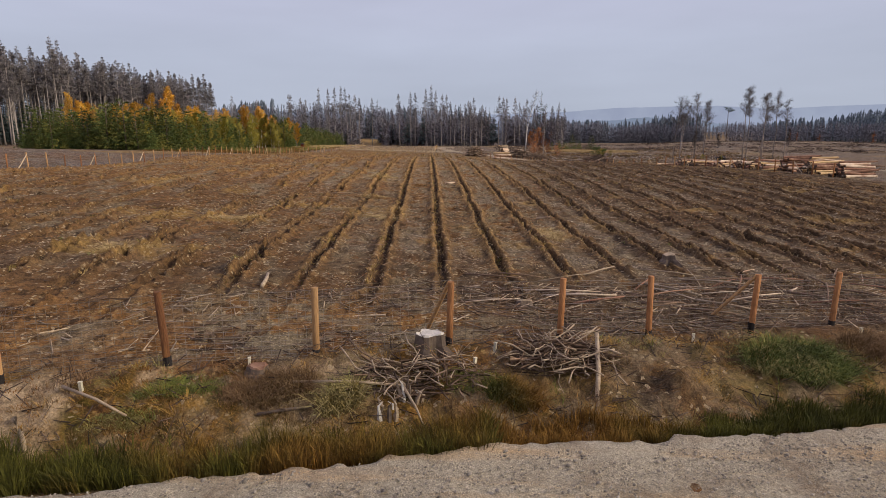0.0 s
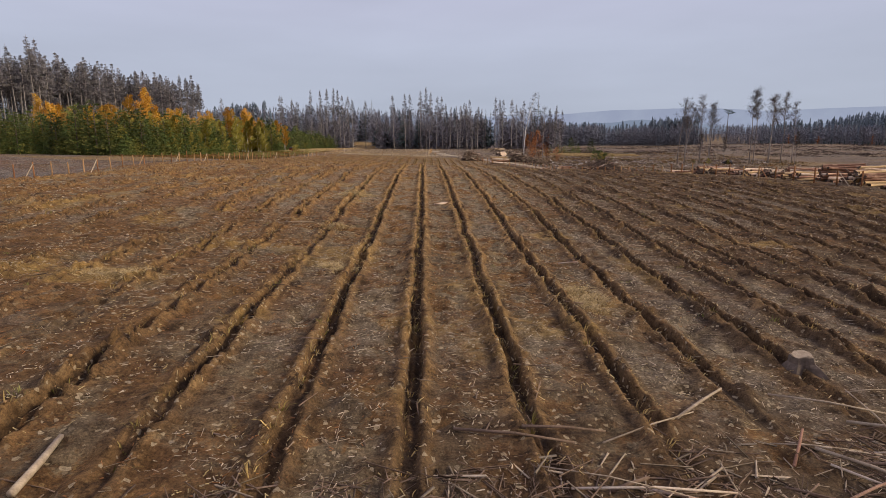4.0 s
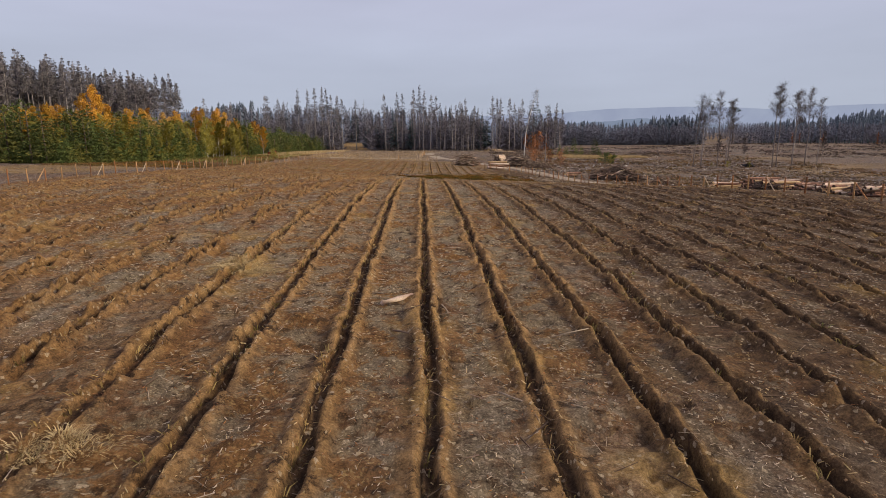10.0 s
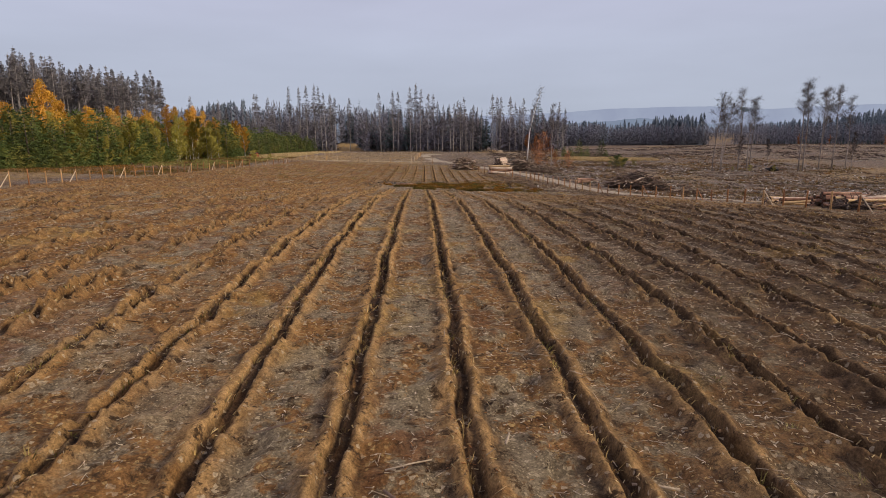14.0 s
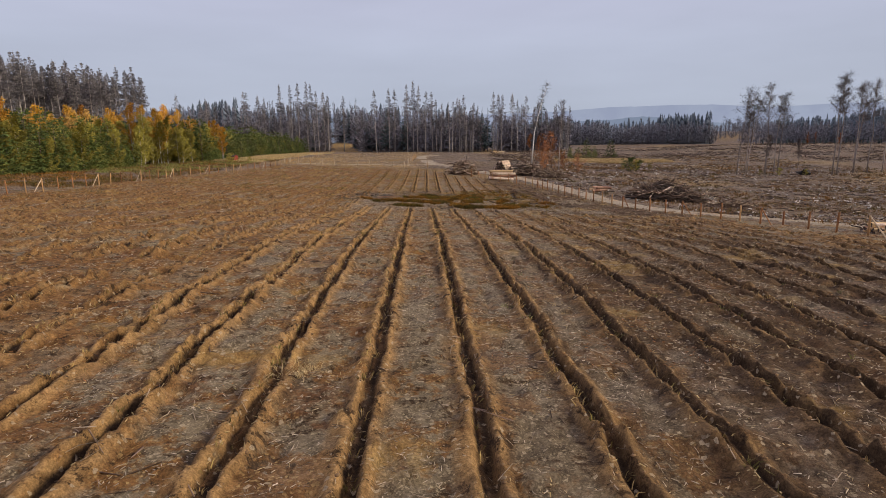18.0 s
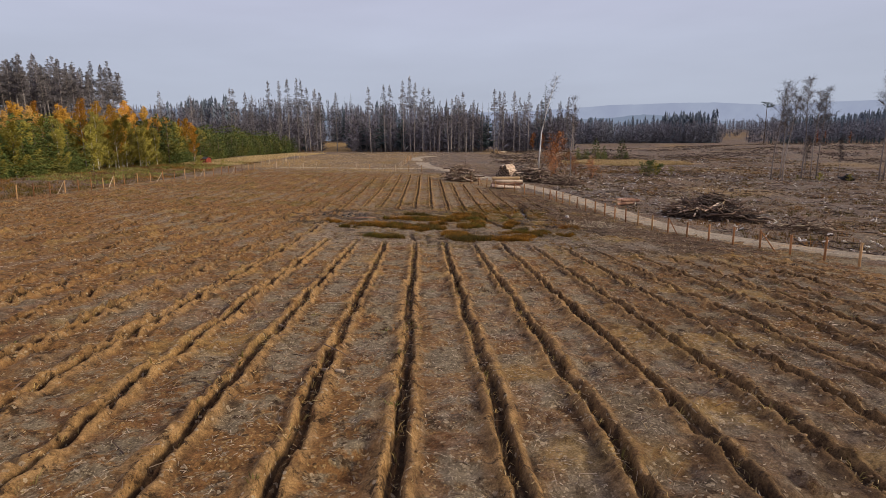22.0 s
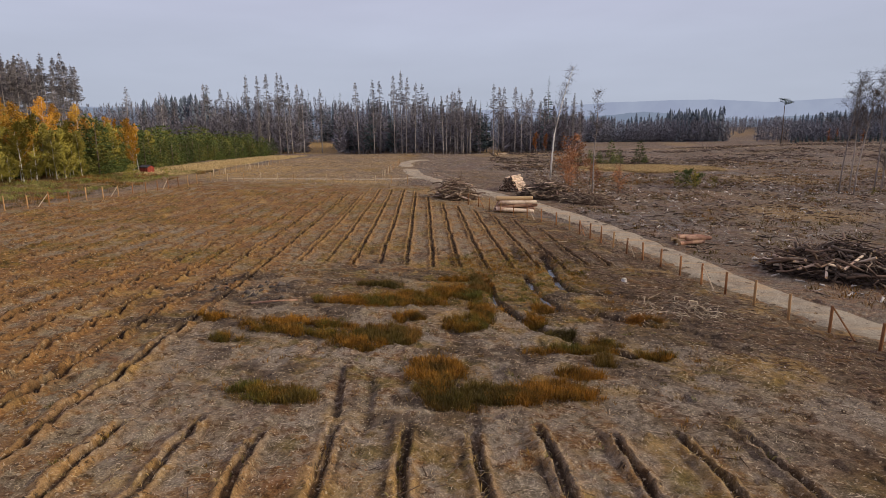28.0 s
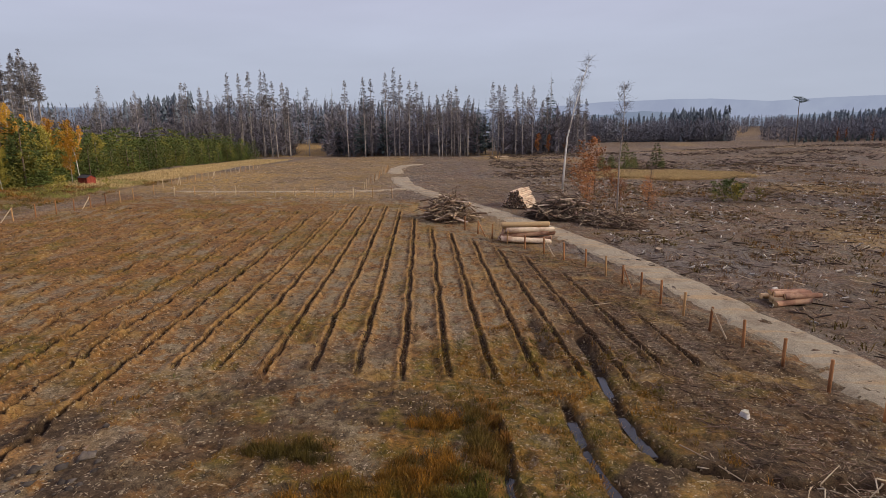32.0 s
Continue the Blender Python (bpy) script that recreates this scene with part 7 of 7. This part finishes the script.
tufts("rushes", "ragged low rushes round the taller ones", on_ground(9000, -6, 16, 107, 130, lambda x, y: (reedy(x, y) * (0.5 + vnoise(x, y, 0.8, 87)) > rs.uniform(0.25, 1.0, len(x)))), 16, 0.07, 0.06, 0.30, 0.014, M_RUSHES, 0.6, 117, "rushes")
tufts("rushes", "small scattered rushes round the hollow", on_ground(1400, -6, 18, 105, 138, lambda x, y: vnoise(x, y, 1.3, 83) > 0.68), 18, 0.06, 0.08, 0.26, 0.014, M_REED, 0.5, 118, "rushes")
tufts("dry_grass", "golden grass along the wet ditches", on_ground(2600, 7.5, 17, 120, 138, lambda x, y: (ditch_depth(x, y) > -0.1) & (blob(x, y, 12, 128.5, 5, 8, 0.3, 15) > 0.5) & (vnoise(x, y, 0.9, 78) > 0.45)), 16, 0.08, 0.06, 0.24, 0.016, M_REED, 0.6, 119)
tufts("grass", "small green grass tufts in the field", on_ground(420, -14, 22, 16, 150, lambda x, y: vnoise(x, y, 5, 75) > 0.6), 14, 0.07, 0.06, 0.16, 0.014, M_GRASS, 0.6, 120)
tufts("heather", "brown heather and dry grass on the clearing", on_ground(9000, 26, 120, 95, 270, lambda x, y: (x > right_fence_x(y) + 6.5) & (vnoise(x, y, 6, 76) > 0.5), land), 9, 0.18, 0.2, 0.5, 0.05, M_HEATHER, 0.6, 121)
tufts("heather", "olive and rusty scrub on the clearing", on_ground(9000, 24, 120, 100, 270, lambda x, y: (x > right_fence_x(y) + 5.5) & (vnoise(x, y, 5, 88) > 0.55), land), 10, 0.18, 0.2, 0.55, 0.05, M_RUSHES, 0.6, 128)
tufts("grass", "olive grass beside the young spruces", on_ground(4200, -64, -38, 120, 215, lambda x, y: (x < left_fence_x(y) - 0.5) & (vnoise(x, y, 4, 77) > 0.4), land), 12, 0.16, 0.2, 0.55, 0.045, M_RUSHES, 0.5, 122)
tufts("grass", "brown heather beside the young spruces", on_ground(3200, -64, -38, 120, 215, lambda x, y: (x < left_fence_x(y) - 0.5) & (vnoise(x, y, 3, 85) > 0.5), land), 12, 0.16, 0.2, 0.5, 0.045, M_HEATHER, 0.5, 125)
tufts("grass", "green grass beside the young spruces", on_ground(2400, -58, -40, 150, 212, lambda x, y: (x < left_fence_x(y) - 3) & (vnoise(x, y, 3, 86) > 0.5), land), 12, 0.16, 0.25, 0.6, 0.045, M_GRASS, 0.5, 126)
for i, (cx, cy, ax, ay, n) in enumerate(((-4.45, 42.9, 1.1, 0.8, 130), (4.5, 23.9, 0.55, 1.3, 110), (-2.65, 25.8, 0.25, 0.2, 14), (-4.0, 32.9, 0.7, 0.5, 40), (1.2, 64.3, 0.4, 0.4, 22), (-10.4, 18.0, 1.2, 0.6, 60), (-3.0, 26.4, 0.5, 0.4, 30), (-9.0, 24.5, 1.5, 0.6, 60))):
    tufts("dry_grass", "flattened heap of yellow straw on the ploughed ground", on_ground(n * 2, cx - ax, cx + ax, cy - ay, cy + ay, lambda x, y: ((x - cx) / ax) ** 2 + ((y - cy) / ay) ** 2 < rs.uniform(0.2, 1.1, len(x))), 30, 0.11, 0.05, 0.15, 0.013, M_STRAW, 1.3, 140 + i)
tufts("dry_grass", "yellow dry grass strip before the young spruces", on_ground(5000, -53, -40, 200, 310, None, land), 9, 0.18, 0.25, 0.6, 0.06, M_STRAW, 0.4, 123)
tufts("dry_grass", "yellow grass patch on the clearing", on_ground(20000, 42, 78, 226, 250, lambda x, y: blob(x, y, 60, 238, 17, 10, shift=3) > 0.35, land), 10, 0.18, 0.3, 0.65, 0.08, M_STRAW, 0.4, 124)


def seedlings():
    """Leafy seedlings set along the planted rows."""
    ps = []
    for c in range(-12, 16):
        for y0, y1 in ((15, 108), (131, 184)):
            y = np.arange(y0, y1, 0.45) + rs.uniform(-0.15, 0.15, len(np.arange(y0, y1, 0.45)))
            x = row_centre(np.full(len(y), float(c)), y) - 0.07 + rs.normal(0, 0.05, len(y))
            on = row_field(x, y)[1]
            k = (on > 0.35) & (rs.rand(len(y)) < 0.9)
            ps.append(np.stack([x[k], y[k], surface(x[k], y[k])], 1))
    p = np.concatenate(ps)
    tufts("seedlings", "rows of small seedlings with yellowing leaves", p, 8, 0.05, 0.05, 0.20, 0.024, M_SEED, 0.7, 130, "seedlings")


seedlings()
pe = on_ground(420, -7.5, 0, 119.5, 128, lambda x, y: blob(x, y, -3.8, 123.6, 2.4, 3.2, 0.4, 20) * vnoise(x, y, 1.0, 84) > 0.4)
tagged(clod_cloud(pe, rs.uniform(0.06, 0.3, len(pe)) * rs.uniform(0.4, 1, len(pe)), "clods", M_PEAT, 134), "dark upturned peat clods at the end of the rows", "soil", kind="stuff")
# stones of the near road
for n, s0, s1, lo, hi, label in ((16000, 5.0, 7.7, 0.004, 0.015, "fine loose grit on the gravel road"), (5200, 5.0, 7.75, 0.010, 0.030, "loose grey stones along the edge of the road"), (420, 6.6, 7.8, 0.025, 0.055, "crumbled stony lumps on the edge of the road")):
    st = on_ground(n * 4, -14, 14, 3, 11, lambda x, y: (road_s(x, y) > s0) & (road_s(x, y) < s1) & (vnoise(x, y, 0.5, 82) + rs.rand(len(x)) > 0.95 - 0.45 * smooth01(5.5, 7.8, road_s(x, y))))[:n]
    st[:, 2] = land(st[:, 0], np.minimum(st[:, 1], 7.4 + 0.18 * st[:, 0])) + 0.055
    tagged(clod_cloud(st, rs.uniform(lo, hi, len(st)), "gravel", M_STONE, 131), label, "gravel", kind="stuff")
cl = on_ground(42000, -11, 14, 15, 108, lambda x, y: (np.abs(np.abs(row_field(x, y)[0]) - 0.22) < 0.14) & (row_field(x, y)[1] > 0.3))
tagged(clod_cloud(cl, rs.uniform(0.012, 0.05, len(cl)) * rs.uniform(0.5, 1.2, len(cl)), "clods", M_CLOD, 132), "crumbling brown clods on the ploughed ridges", "soil", kind="stuff")
cl = on_ground(26000, -30, 34, 15, 185, lambda x, y: ((x < -11) | (x > 14) | (y > 130)) & (np.abs(np.abs(row_field(x, y)[0]) - 0.22) < 0.2) & (row_field(x, y)[1] > 0.3))
tagged(clod_cloud(cl, rs.uniform(0.03, 0.09, len(cl)), "clods", M_CLOD, 133), "crumbling brown clods on the outer ridges", "soil", kind="stuff")
